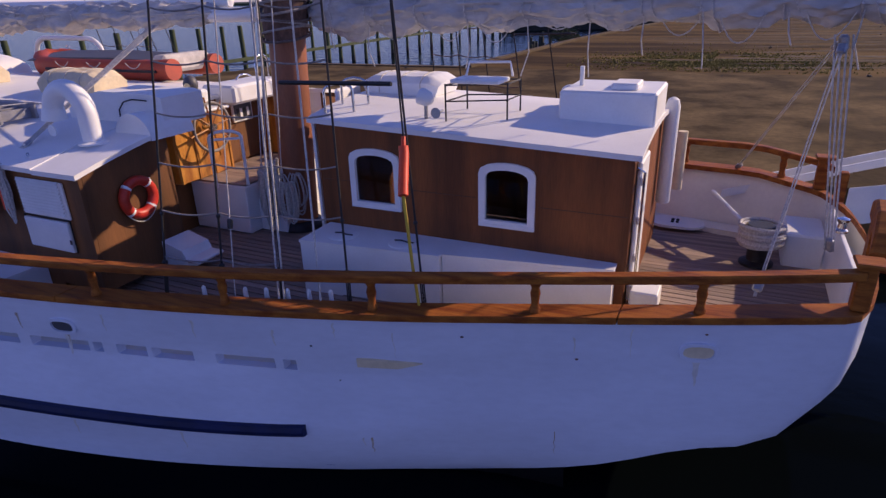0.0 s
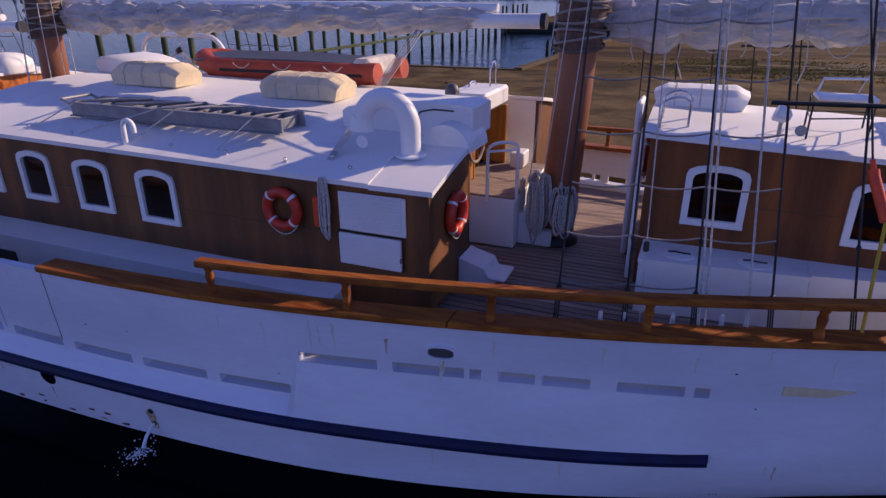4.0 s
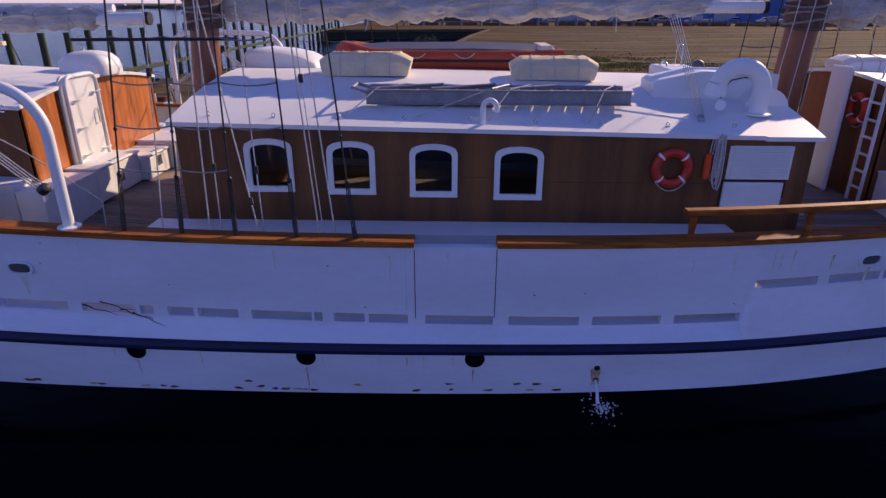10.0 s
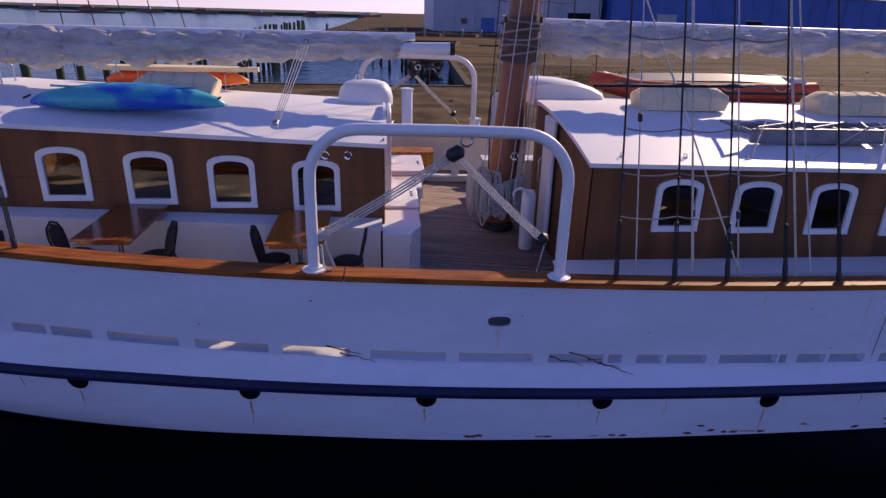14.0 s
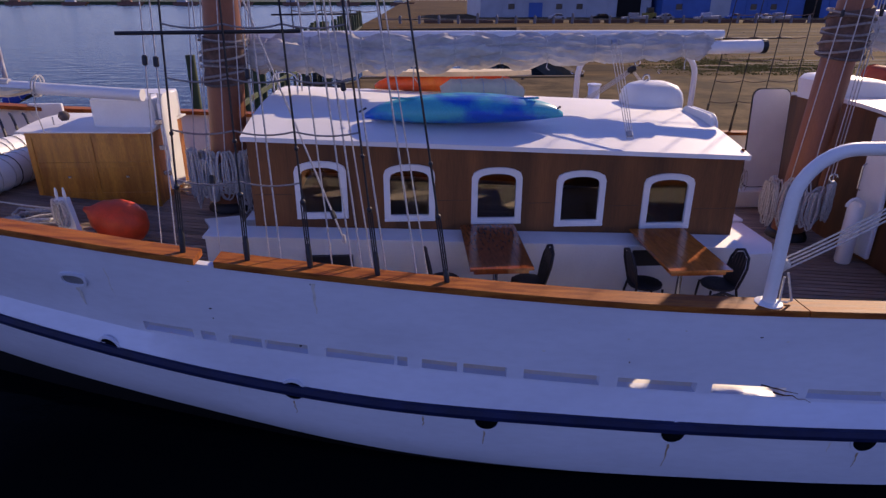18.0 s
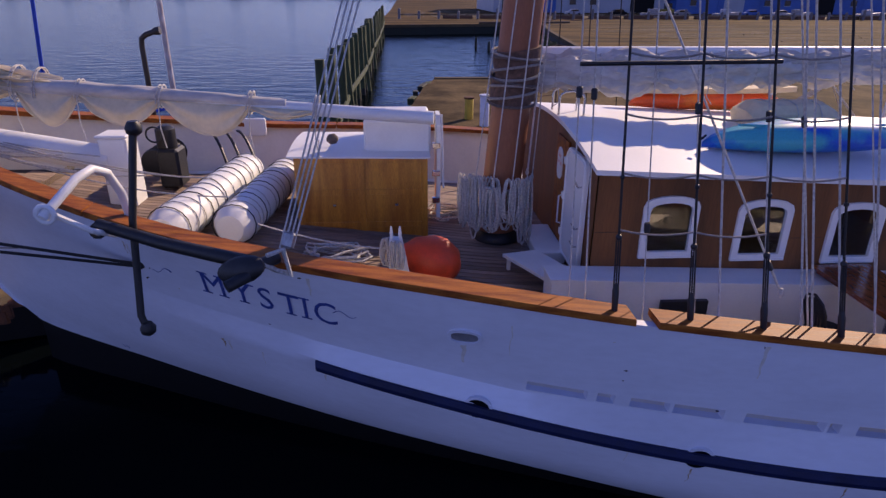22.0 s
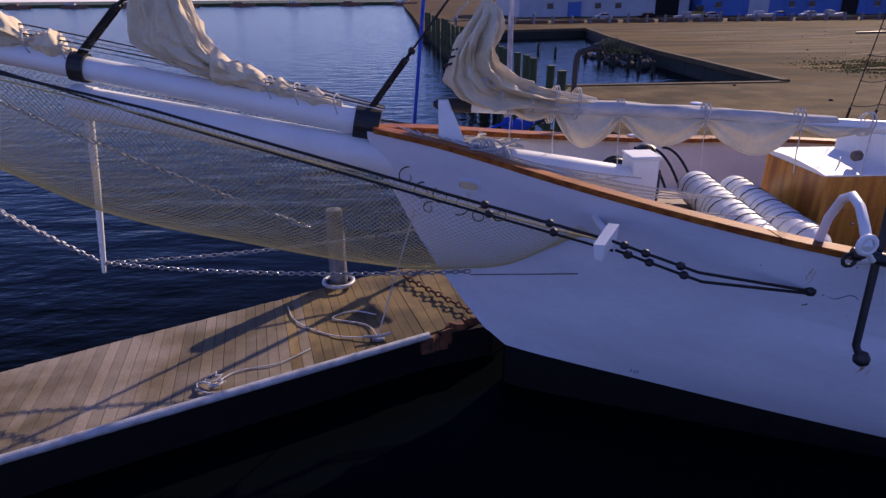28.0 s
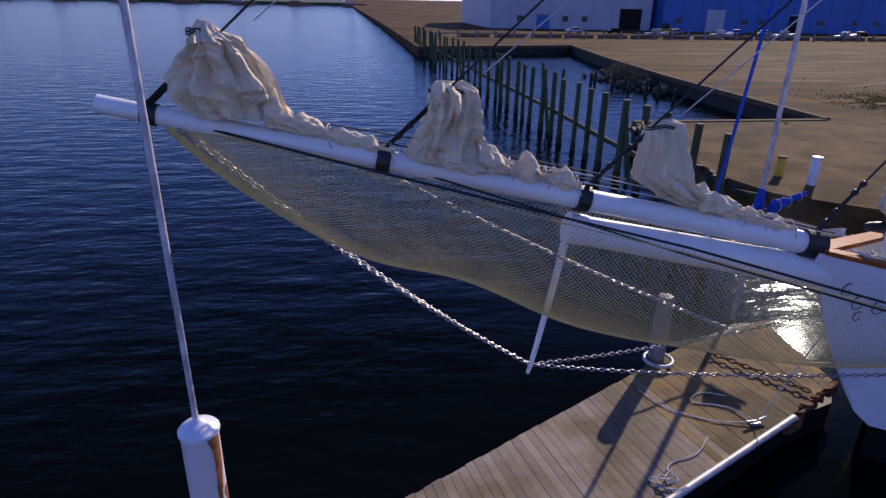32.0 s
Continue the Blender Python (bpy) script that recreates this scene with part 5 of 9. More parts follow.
part("flap", Mesh().prism([tuple(p) for p in arc((-8.18, 6.15, zv + 0.17), 0.10, 0, 330, 9)], (0, 0.02, 0)), "white", cw)
vb = thing("vent_box", (-8.5, 7.6, rzm(-8.5, 7.6)), "white plywood vent box with sloped side on the roof", "vent box")
zv = rzm(-8.5, 7.3)
part("body", Mesh().prism([(-9.1, 7.15, zv - 0.05), (-6.72, 7.15, zv - 0.05), (-6.72, 7.15, zv + 0.42), (-6.9, 7.15, zv + 0.46), (-8.2, 7.15, zv + 0.48), (-9.0, 7.15, zv + 0.32), (-9.1, 7.15, zv + 0.25)], (0, 0.9, 0)), "white", vb)
part("arch_seam", Mesh().tube([(-7.78, 7.14, zv - 0.02), (-7.76, 7.14, zv + 0.18), (-7.62, 7.14, zv + 0.32), (-7.4, 7.14, zv + 0.37), (-7.05, 7.14, zv + 0.36)], 0.012, 6), "black", vb, "dark rubber arch seam", smooth=60)
sk = thing("companion_hood", (-7.05, 7.2, rzm(-7, 7.2)), "white rounded hood over the aft companionway", "hood")
part("hood", Mesh().prism([(p.x, 6.75, p.z) for p in arc((-7.05, 6.75, rzm(-7, 6.75) - 0.1), 0.42, 0, 180, 12)], (0, 0.9, 0)), "white", sk, smooth=30)

# steering position aft of the main deckhouse
st = thing("steering_station", (-6.9, 8.4, DA), "varnished steering cabinet with a spoked wheel and white console", "steering station")
part("platform", Mesh().box(-7.7, -6.3, 8.3, 10.9, DA, 2.93, 0.02), "white", st)
part("grate", Mesh().box(-7.68, -6.32, 8.32, 10.88, 2.935, 2.97, 0.008), "deckplank", st, "grey planked steering platform")
part("cabinet", Mesh().box(-7.62, -7.42, 7.85, 9.25, 2.975, 4.20, 0.02), "boxwood", st, "bright varnished wooden cabinet")
for k in range(4):
    part("cabinet_stile", Mesh().box(-7.425, -7.40, 7.87 + 0.44 * k, 7.93 + 0.44 * k, 2.98, 4.19, 0.005), "boxwood", st)
part("console_top", Mesh().box(-8.05, -7.36, 7.78, 9.35, 4.205, 4.26, 0.02), "white", st)
part("console", Mesh().box(-8.1, -7.5, 7.85, 9.0, 4.262, 4.62, 0.05), "white", st)
part("binnacle", Mesh().lathe([(0.10, 0), (0.13, 0.05), (0.14, 0.14), (0.10, 0.24), (0.04, 0.28)], 16, Matrix.Translation((-7.7, 8.75, 4.61))), "dinghy_dark", st, "dark compass binnacle", smooth=50)
part("horn_speaker", Mesh().lathe([(0.03, 0), (0.05, 0.08), (0.09, 0.14)], 12, Matrix.Translation((-7.62, 8.45, 4.68)) @ pose(0, 0, 0, 0, 80, 0)), "dinghy_dark", st, smooth=50)
for k in range(2):
    part("socket", Mesh().box(-7.502, -7.485, 8.0 + 0.16 * k, 8.06 + 0.16 * k, 4.36, 4.44, 0.004), "dinghy_dark", st)
part("side_cabinet", Mesh().box(-8.05, -7.72, 9.36, 10.75, 2.975, 4.24, 0.02), "teakwall", st, "dark wooden back of the steering recess")
part("side_top", Mesh().box(-8.1, -7.25, 9.37, 10.95, 4.245, 4.62, 0.05), "white", st, "white moulded top over the recess")
part("end_post", Mesh().box(-7.72, -7.2, 10.62, 10.76, 2.975, 4.24, 0.02), "boxwood", st, "amber varnished end post")
ib = part("instrument_box", Mesh().box(-7.72, -7.66, 9.7, 10.3, 3.80, 4.2, 0.015), "white", st)
part("dark_panel", Mesh().box(-7.66, -7.652, 9.74, 10.26, 3.84, 4.16, 0.003), "dinghy_dark", ib)
for k in range(4):
    part("gauge", Mesh().box(-7.652, -7.640, 9.80 + 0.10 * k, 9.87 + 0.10 * k, 3.90, 4.08, 0.003), "white" if k % 2 else "black", ib)
part("engine_box", Mesh().box(-6.98, -6.7, 10.3, 10.8, 2.975, 3.3, 0.02), "white", st)
wh = new("wheel")
wh.parent = st
wc = Vector((-7.14, 8.57, 3.97))
wh.location = wc - st.location
ring_ = [wc + Vector((0, 0.46 * math.cos(radians(a)), 0.46 * math.sin(radians(a)))) for a in range(0, 360, 15)]
part("rim", Mesh().tube(ring_, 0.03, 8, closed=True), "ratpale", wh, smooth=60)
for k in range(8):
    a = radians(k * 45 + 10)
    part("spoke", Mesh().tube([wc, wc + Vector((0, 0.58 * math.cos(a), 0.58 * math.sin(a)))], 0.018, 6), "boxwood", wh)
part("hub", Mesh().tube([wc + Vector((-0.2, 0, 0)), wc + Vector((0.06, 0, 0))], 0.07, 12), "steel", wh)
for k in range(2):
    part("step_tread", Mesh().box(-6.3 + 0.3 * k, -5.95 + 0.3 * k, 8.6, 9.8, DA, 2.6 - 0.3 * k, 0.02), "white", st)
hoop("handrail_hoop", (-6.75, 8.05, 2.95), (-6.3, 8.4, 2.95), 1.05, 0.032, "white", "white tubular handrail beside the steering step", bars=(0.9,))
hoop("handrail_hoop", (-7.5, 10.4, 4.61), (-7.5, 10.8, 4.61), 0.5, 0.022, "steel", "bright steel hoop on the steering cabinet")
stp = thing("boarding_step", (-6.4, 6.9, DA), "white moulded step at the cabin corner", "step")
part("riser", Mesh().prism([(-6.74, 6.6, DA), (-6.15, 6.6, DA), (-6.3, 6.6, DA + 0.30), (-6.74, 6.6, DA + 0.42)], (0, 0.6, 0)), "white", stp)
part("tread", Mesh().box(-6.35, -5.95, 6.6, 7.2, DA + 0.10, DA + 0.16, 0.02), "white", stp)
# ladder on the aft cabin front
la = thing("cabin_ladder", (-4.15, 7.75, DA), "pale wooden ladder leaning on the aft cabin front", "ladder")
for y in (7.8, 8.2):
    part("rail", Mesh().box(-4.2, -4.14, y - 0.03, y + 0.03, DA, 4.5, 0.01), "white", la)
for k in range(6):
    part("rung", Mesh().box(-4.2, -4.15, 7.82, 8.18, DA + 0.3 + 0.36 * k, DA + 0.35 + 0.36 * k, 0.008), "white", la)
pd_ = thing("paddle_board", (-4.35, 9.1, DA), "white board standing against the aft cabin front", "board")
part("board", Mesh().box(-4.4, -4.3, 8.75, 9.5, DA, 4.75, 0.045), "white", pd_)
# fore companionway fittings of the main deckhouse
fb = thing("companion_door", (-17.95, 8.4, deck_z(-18)), "white companionway door with grab handles at the main cabin front", "door")
part("leaf", Mesh().box(-18.0, -17.9, 7.6, 8.3, deck_z(-18) + 0.1, 4.45, 0.03), "white", fb)
part("handle", Mesh().tube([(-18.02, 8.2, 3.0), (-18.08, 8.2, 3.05), (-18.08, 8.2, 3.5), (-18.02, 8.2, 3.55)], 0.015, 8), "steel", fb)
wt = thing("water_cask", (-18.4, 8.0, deck_z(-18)), "white drum with a handle beside the main cabin front", "drum")
part("drum", Mesh().lathe([(0.13, 0), (0.15, 0.05), (0.15, 1.2), (0.11, 1.3)], 20, Matrix.Translation((-18.35, 7.75, deck_z(-18)))), "white", wt, smooth=40)
part("hose", Mesh().tube(arc((-18.6, 7.5, 2.9), 0.15, 0, 180, 8), 0.03, 8), "white", wt)
prof = ((-17.93, -0.15), (-17.98, 0.28), (-17.88, 0.38), (-17.55, 0.41), (-17.0, 0.37), (-16.55, 0.28), (-16.25, 0.13), (-16.12, -0.15))
zh = rzm(-17.2, 10.2)
rings = [[(-17.1 + (x + 17.1) * k, y, zh - 0.15 + (z + 0.15) * k2) for x, z in prof] for y, k, k2 in ((9.75, 0.93, 0.88), (9.85, 1, 1), (11.0, 1, 1), (11.12, 0.93, 0.88))]
single("chock_hood", Mesh().loft(rings), "white", "white moulded hood with a tapered end on the main cabin roof", "hood", smooth=35)
hoop("handrail_hoop", (-7.9, 10.2, rzm(-7.9, 10.2)), (-7.9, 10.7, rzm(-7.9, 10.7)), 0.3, 0.02, "steel", "bright steel hoop at the roof's aft end")

# ---------------------------------------------------------------- midships: boat arches, step lockers
def boat_arch(s, label):
    y0 = YC + s * 5.72
    ar = thing("boat_arch", (-20.6, y0, 2.8), label, "davit", "boat arches")
    zb0, zb1 = cap_z(-22.35) + 0.08, cap_z(-18.85) + 0.08
    yl, yr = YC + s * (half_top(-22.35) - 0.15), YC + s * (half_top(-18.85) - 0.15)
    zt0 = 4.93
    ym = lambda x: yl + (yr - yl) * (x + 22.42) / 3.56
    pts = [(-22.42, yl, zb0), (-22.42, yl, 3.6), (-22.42, yl, 4.1)]
    pts += [(-21.74 - 0.68 * math.cos(a), ym(-21.74 - 0.68 * math.cos(a)), 4.24 + 0.69 * math.sin(a)) for a in [1.5708 * i / 10 for i in range(1, 11)]]
    pts += [(-20.6, ym(-20.6), zt0), (-19.6, ym(-19.6), zt0 - 0.02)]
    pts += [(-19.57 + 0.71 * math.sin(a), ym(-19.57 + 0.71 * math.sin(a)), 4.2 + 0.71 * math.cos(a)) for a in [1.5708 * i / 10 for i in range(1, 11)]]
    pts += [(-18.86, yr, 4.0), (-18.86, yr, 3.6), (-18.86, yr, zb1)]
    if s > 0:
        pts = [(x + 0.35, y, z + 0.2 * min(max(z - 3.4, 0), 1)) for x, y, z in pts]
    part("tube", Mesh().tube(pts, 0.082, 16), "white", ar, smooth=60)
    for x, y, z in ((-22.42, yl, zb0), (-18.86, yr, zb1)):
        part("foot_plate", Mesh().lathe([(0.17, 0), (0.17, 0.03), (0.1, 0.05)], 16, Matrix.Translation((x, y, z))), "white", ar)
    part("lifting_eye", Mesh().tube(arc((-20.3, (yl + yr) / 2, 4.80), 0.08, 0, 360, 10), 0.018, 6), "steel", ar)
    for x in (-22.2, -21.9, -19.6):
        part("cleat", Mesh().tube(arc((x, yl + 0.1, 4.55), 0.05, 0, 300, 6), 0.012, 5), "steel", ar)
    c = Vector((-20.45, (yl + yr) / 2, 4.62))
    tk = thing("boat_tackle", c, "rope tackle with dark blocks hanging from the arch", "tackle", "boat tackles")
    part("upper_block", Mesh().lathe([(0.04, -0.13), (0.1, -0.08), (0.1, 0.08), (0.04, 0.13)], 12, Matrix.Translation(c) @ pose(0, 0, 0, 0, 60, 0)), "black", tk, "dark wooden block", smooth=50)
    for end in (Vector((-22.3, yl + 0.08, 3.42)), Vector((-19.15, yr + 0.05, 3.38))):
        part("lower_block", Mesh().lathe([(0.03, -0.1), (0.08, -0.06), (0.08, 0.06), (0.03, 0.1)], 12, Matrix.Translation(end) @ pose(0, 0, 0, 0, 55, 0)), "black" if end.x > -20 else "rope", tk, smooth=50)
        for k in range(4):
            o = Vector((0, 0.03 * (k - 1.5), 0.035 * (k - 1.5)))
            part("fall", Mesh().tube(sag(c + o, end + o, 0.04, 6), 0.013, 5), "rope", tk, smooth=60)
    part("tail", Mesh().tube([c, c + Vector((0.8, 0.5, -0.8)), c + Vector((1.6, 0.9, -1.7)), c + Vector((1.5, 1.0, -2.4))], 0.012, 5), "rope", tk)
    part("hanging_bight", Mesh().tube([(-22.3, yl - 0.02, 3.3), (-22.28, yl, 2.95), (-22.2, yl - 0.02, zb0 + 0.03), (-22.12, yl, 2.95), (-22.25, yl, 3.35)], 0.016, 5), "rope", tk)
    return ar


boat_arch(-1, "white painted tubular boat arch standing on the bulwark")
boat_arch(1, "white painted tubular boat arch on the far bulwark")


z = deck_z(-20.9)
for y0, y1, x1, h in ((7.55, 9.45, -20.72, 2.66), (9.47, 10.7, -20.55, 2.5), (10.72, 12.6, -20.4, 2.62)):
    lk = thing("door_step_locker", (-21.0, (y0 + y1) / 2, z), "white moulded step locker along the cabin's end wall", "locker", "step lockers by the cabin door")
    part("body", Mesh().box(-21.41, x1, y0, y1, z, h - 0.06, 0.03), "white", lk)
    lid = part("lid", Mesh().box(-21.409, x1 + 0.05, y0 + 0.01, y1 - 0.01, h - 0.055, h, 0.02), "white", lk)
    for k in range(3):
        part("grip_hole", Mesh().box(x1 - 0.12, x1 - 0.06, (y0 + y1) / 2 - 0.2 + 0.15 * k, (y0 + y1) / 2 - 0.1 + 0.15 * k, h + 0.001, h + 0.006, 0.002), "dinghy_dark", lid)
    part("kick_vent", Mesh().box(x1 + 0.002, x1 + 0.01, (y0 + y1) / 2 - 0.15, (y0 + y1) / 2 + 0.15, z + 0.25, z + 0.5, 0.003), "dinghy_dark", lk)
db = thing("wooden_deck_box", (-20.6, 13.9, deck_z(-20)), "brown wooden deck chest inside the far bulwark", "deck chest")
z = deck_z(-20)
part("chest", Mesh().box(-21.9, -19.9, 13.7, 14.4, z, z + 0.62, 0.02), "boxwood", db)
part("lid", Mesh().box(-21.93, -19.87, 13.66, 14.44, z + 0.62, z + 0.67, 0.012), "boxwood", db)
fd = thing("cabin_door", (-21.25, 8.7, deck_z(-21)), "white open cabin door with handles and hinges", "door")
z = deck_z(-21.2)
def rounded(y0, y1, z0, z1, r, n=5):
    pts = []
    for cy, cz, a0 in ((y1 - r, z1 - r, 0), (y0 + r, z1 - r, 90), (y0 + r, z0 + r, 180), (y1 - r, z0 + r, 270)):
        pts += [(cy + r * math.cos(radians(a0 + 90 * i / n)), cz + r * math.sin(radians(a0 + 90 * i / n))) for i in range(n + 1)]
    return pts


part("door_frame", Mesh().prism([(-21.415, a, b) for a, b in rounded(7.95, 9.3, 2.2, 4.55, 0.22)], (0.05, 0, 0)), "white", fd)
part("leaf", Mesh().prism([(-21.362, a, b) for a, b in rounded(8.1, 9.16, 2.3, 4.47, 0.2)], (0.06, 0, 0)), "white", fd)
part("frame_tube", Mesh().tube([(-21.29, a, b) for a, b in rounded(8.03, 9.23, 2.25, 4.51, 0.22)], 0.045, 8, closed=True), "white", fd, smooth=60)
for y, zz in ((8.18, 2.8), (8.18, 3.4), (8.18, 4.0), (8.95, 2.8), (8.95, 4.1)):
    part("dog_handle", Mesh().tube([(-21.29, y, zz), (-21.22, y + 0.03, zz), (-21.19, y + 0.22, zz + 0.03)], 0.02, 6), "white", fd, smooth=60)
part("handle", Mesh().tube([(-21.29, 9.0, 3.4), (-21.24, 9.0, 3.42), (-21.24, 9.0, 3.7), (-21.29, 9.0, 3.72)], 0.014, 6), "steel", fd)
for y in (6.7, 7.86, 9.42, 12.05):
    part("door_panel", Mesh().box(-21.418, -21.395, y, y + 0.08, 2.3, 4.22, 0.006), "varnish", fd, "varnished door jamb")

# ---------------------------------------------------------------- forward deckhouse fittings
def sheer_bench(x0, x1, ya, yb, yc, za, zb, label):
    """A bench locker whose top follows the sheer; ya, yb: outer edge at both ends, yc: against the wall."""
    h = thing("side_bench", ((x0 + x1) / 2, (ya + yc) / 2, deck_z((x0 + x1) / 2)), label, "deck locker", "white deck lockers")
    for nm, o, zt, th in (("body", 0.03, 0.045, None), ("lid", 0.0, 0.0, 0.045)):
        rings = []
        for i in range(9):
            t = i / 8
            x = x0 + o + (x1 - x0 - 2 * o) * t
            y, z = ya + (yb - ya) * t + o, za + (zb - za) * t - zt
            lo = z - th if th else deck_z(x) - 0.3
            rings.append([(x, y, lo), (x, yc, lo), (x, yc, z), (x, y, z)])
        part(nm, Mesh().loft(rings), "white", h)
    return h


bf = sheer_bench(-30.3, -21.45, 6.1, 6.0, 6.61, 3.06, 2.72, "long white bench along the forward deckhouse")
for x in (-28.3, -23.0):
    part("dark_vent", Mesh().box(x - 0.35, x + 0.35, 6.03, 6.105, 2.42, 2.70, 0.005), "black", bf, "dark vent opening")
locker("side_bench", [(-29.5, 12.19), (-21.45, 12.19), (-21.45, 12.75), (-29.5, 12.75)], deck_z(-25.5), 2.72, "long white bench on the far side of the forward deckhouse")
locker("deck_locker", [(-21.44, 6.02), (-20.95, 6.06), (-20.72, 6.5), (-20.72, 7.53), (-21.40, 7.53), (-21.40, 6.64), (-21.44, 6.6)], deck_z(-21.2), 2.60, "white moulded corner locker behind the forward cabin")


def table(x0, x1, y0, y1, z, zfloor, material, label):
    t = thing("deck_table", ((x0 + x1) / 2, (y0 + y1) / 2, zfloor), label, "table", "tables on deck")
    n = 5
    for k in range(n):
        a, b = x0 + (x1 - x0) * k / n, x0 + (x1 - x0) * (k + 1) / n
        part("top_plank", Mesh().box(a + 0.0006, b - 0.0006, y0, y1, z - 0.035, z, 0.002), material, t)
    part("apron", Mesh().box(x0 + 0.06, x1 - 0.06, y0 + 0.06, y1 - 0.06, z - 0.11, z - 0.04, 0.005), material, t)
    xm, ym = (x0 + x1) / 2, (y0 + y1) / 2
    part("pedestal", Mesh().tube([(xm, ym - 0.25, zfloor + 0.03), (xm, ym - 0.25, z - 0.1)], 0.04, 12), "steel", t, "steel pedestal")
    part("base", Mesh().lathe([(0.22, 0), (0.22, 0.02), (0.06, 0.04)], 18, Matrix.Translation((xm, ym - 0.25, zfloor))), "steel", t)


table(-26.18, -25.27, 4.68, 6.5, 3.03, deck_at(-25.7, 5.3), "darktable", "dark varnished wooden table beside the deckhouse bench")
table(-23.3, -22.37, 4.7, 6.45, 2.93, deck_at(-22.8, 5.3), "lighttable", "amber varnished wooden table beside the deckhouse bench")


def bistro_chair():
    """A dark woven bistro chair at the origin, facing +y."""
    c = thing("bistro_chair", (0, 0, 0), "dark woven rattan bistro chair at a deck table", "chair", "bistro chairs")
    part("seat", Mesh().lathe([(0.18, 0.425), (0.215, 0.43), (0.22, 0.455), (0.2, 0.47), (0.05, 0.462)], 20), "wicker", c, smooth=50)
    for sx in (-1, 1):
        part("front_leg", Mesh().tube([(sx * 0.17, 0.17, 0.43), (sx * 0.2, 0.2, 0.0)], 0.016, 8), "wicker", c, smooth=60)
        part("back_leg", Mesh().tube([(sx * 0.16, -0.17, 0.45), (sx * 0.18, -0.22, 0.2), (sx * 0.2, -0.27, 0.0)], 0.016, 8), "wicker", c, smooth=60)
        part("brace", Mesh().tube([(sx * 0.19, 0.19, 0.16), (sx * 0.19, -0.24, 0.16)], 0.010, 6), "wicker", c)
    pts = [(-0.17, -0.17, 0.45), (-0.2, -0.2, 0.6), (-0.21, -0.235, 0.75), (-0.15, -0.265, 0.88), (0, -0.275, 0.94), (0.15, -0.265, 0.88), (0.21, -0.235, 0.75), (0.2, -0.2, 0.6), (0.17, -0.17, 0.45)]
    part("back_frame", Mesh().tube(pts, 0.018, 8), "wicker", c, smooth=60)
    back = part("backrest", Mesh().prism([(0.8 * x, y + 0.004, 0.45 + (z - 0.45) * 0.94) for x, y, z in pts], (0, 0.012, 0)), "wicker", c)
    for k in range(5):
        x = -0.12 + 0.06 * k
        part("cane", Mesh().tube([(x, -0.19, 0.5), (x * 1.1, -0.24, 0.88)], 0.006, 5), "ratline", back)
    return c


ch = bistro_chair()
places = [(-26.5, 5.45, -90), (-25.2, 5.4, 90), (-25.75, 4.62, 0), (-23.3, 5.5, -90), (-22.05, 5.6, 90), (-22.7, 4.62, 0)]
first = True
for x, y, r in places:
    m = pose(x, y, deck_at(x, y), 0, 0, r) @ Matrix.Scale(1.1, 4)
    if first:
        ch.matrix_basis, first = m, False
    else:
        copy_thing(ch, m)


def kayak(x0, x1, y, z, width, material, label, name="kayak"):
    rings, n = [], 22
    for i in range(29):
        t = i / 28
        x = x0 + (x1 - x0) * t
        w = width / 2 * max(math.sin(math.pi * min(max(t, 0.006), 0.994)), 0) ** 0.72
        lift = 0.10 * abs(2 * t - 1) ** 2.5
        ring = []
        for j in range(n):
            a = 2 * math.pi * j / n
            cy, cz = math.cos(a), math.sin(a)
            h = (0.16 + 0.09 * width) * (w / (width / 2)) ** 0.62
            top = 1.0 + 0.18 * math.exp(-((cy - 0.45) / 0.2) ** 2) + 0.18 * math.exp(-((cy + 0.45) / 0.2) ** 2)
            zz = h * cz * (top if cz > 0 else 0.9)
            ring.append((x, y + w * cy, z + lift + h + zz))
        rings.append(ring)
    k = thing(name, ((x0 + x1) / 2, y, z), label, "kayak")
    part("kayak_hull", Mesh().loft(rings), material, k, smooth=60)
    return k


kb = kayak(-27.75, -24.35, 7.42, rzf(-26, 7.6) + 0.0, 0.92, "blue", "blue and turquoise plastic kayak turned over on the roof")
part("keel_stripe", Mesh().tube([(-27.3, 7.3, rzf(-26, 7.6) + 0.46), (-26, 7.25, rzf(-26, 7.6) + 0.42), (-24.8, 7.35, rzf(-26, 7.6) + 0.44)], 0.02, 6), "blue", kb)
for x in (-27.72, -24.4):
    part("carry_toggle", Mesh().tube([(x, 7.42, rzf(-26, 7.6) + 0.28), (x - 0.12, 7.36, rzf(-26, 7.6) + 0.22)], 0.018, 6), "black", kb, "black carry toggle")
ko = kayak(-27.75, -24.55, 10.75, rzf(-26, 10.6) + 0.0, 0.74, "orange", "bright orange plastic kayak on the far side of the roof")
for x in (-26.9, -25.6, -25.0):
    part("strap", Mesh().tube([(x, 10.34, rzf(x, 10.3)), (x, 10.36, rzf(x, 10.3) + 0.36), (x + 0.1, 10.7, rzf(x, 10.3) + 0.42)], 0.01, 5), "rope", ko)
sb = thing("surf_board", (-25.7, 10.75, rzf(-25.7, 10.7) + 0.42), "long cream paddle board lying on the orange kayak", "board")
zz = rzf(-25.7, 10.7) + 0.40
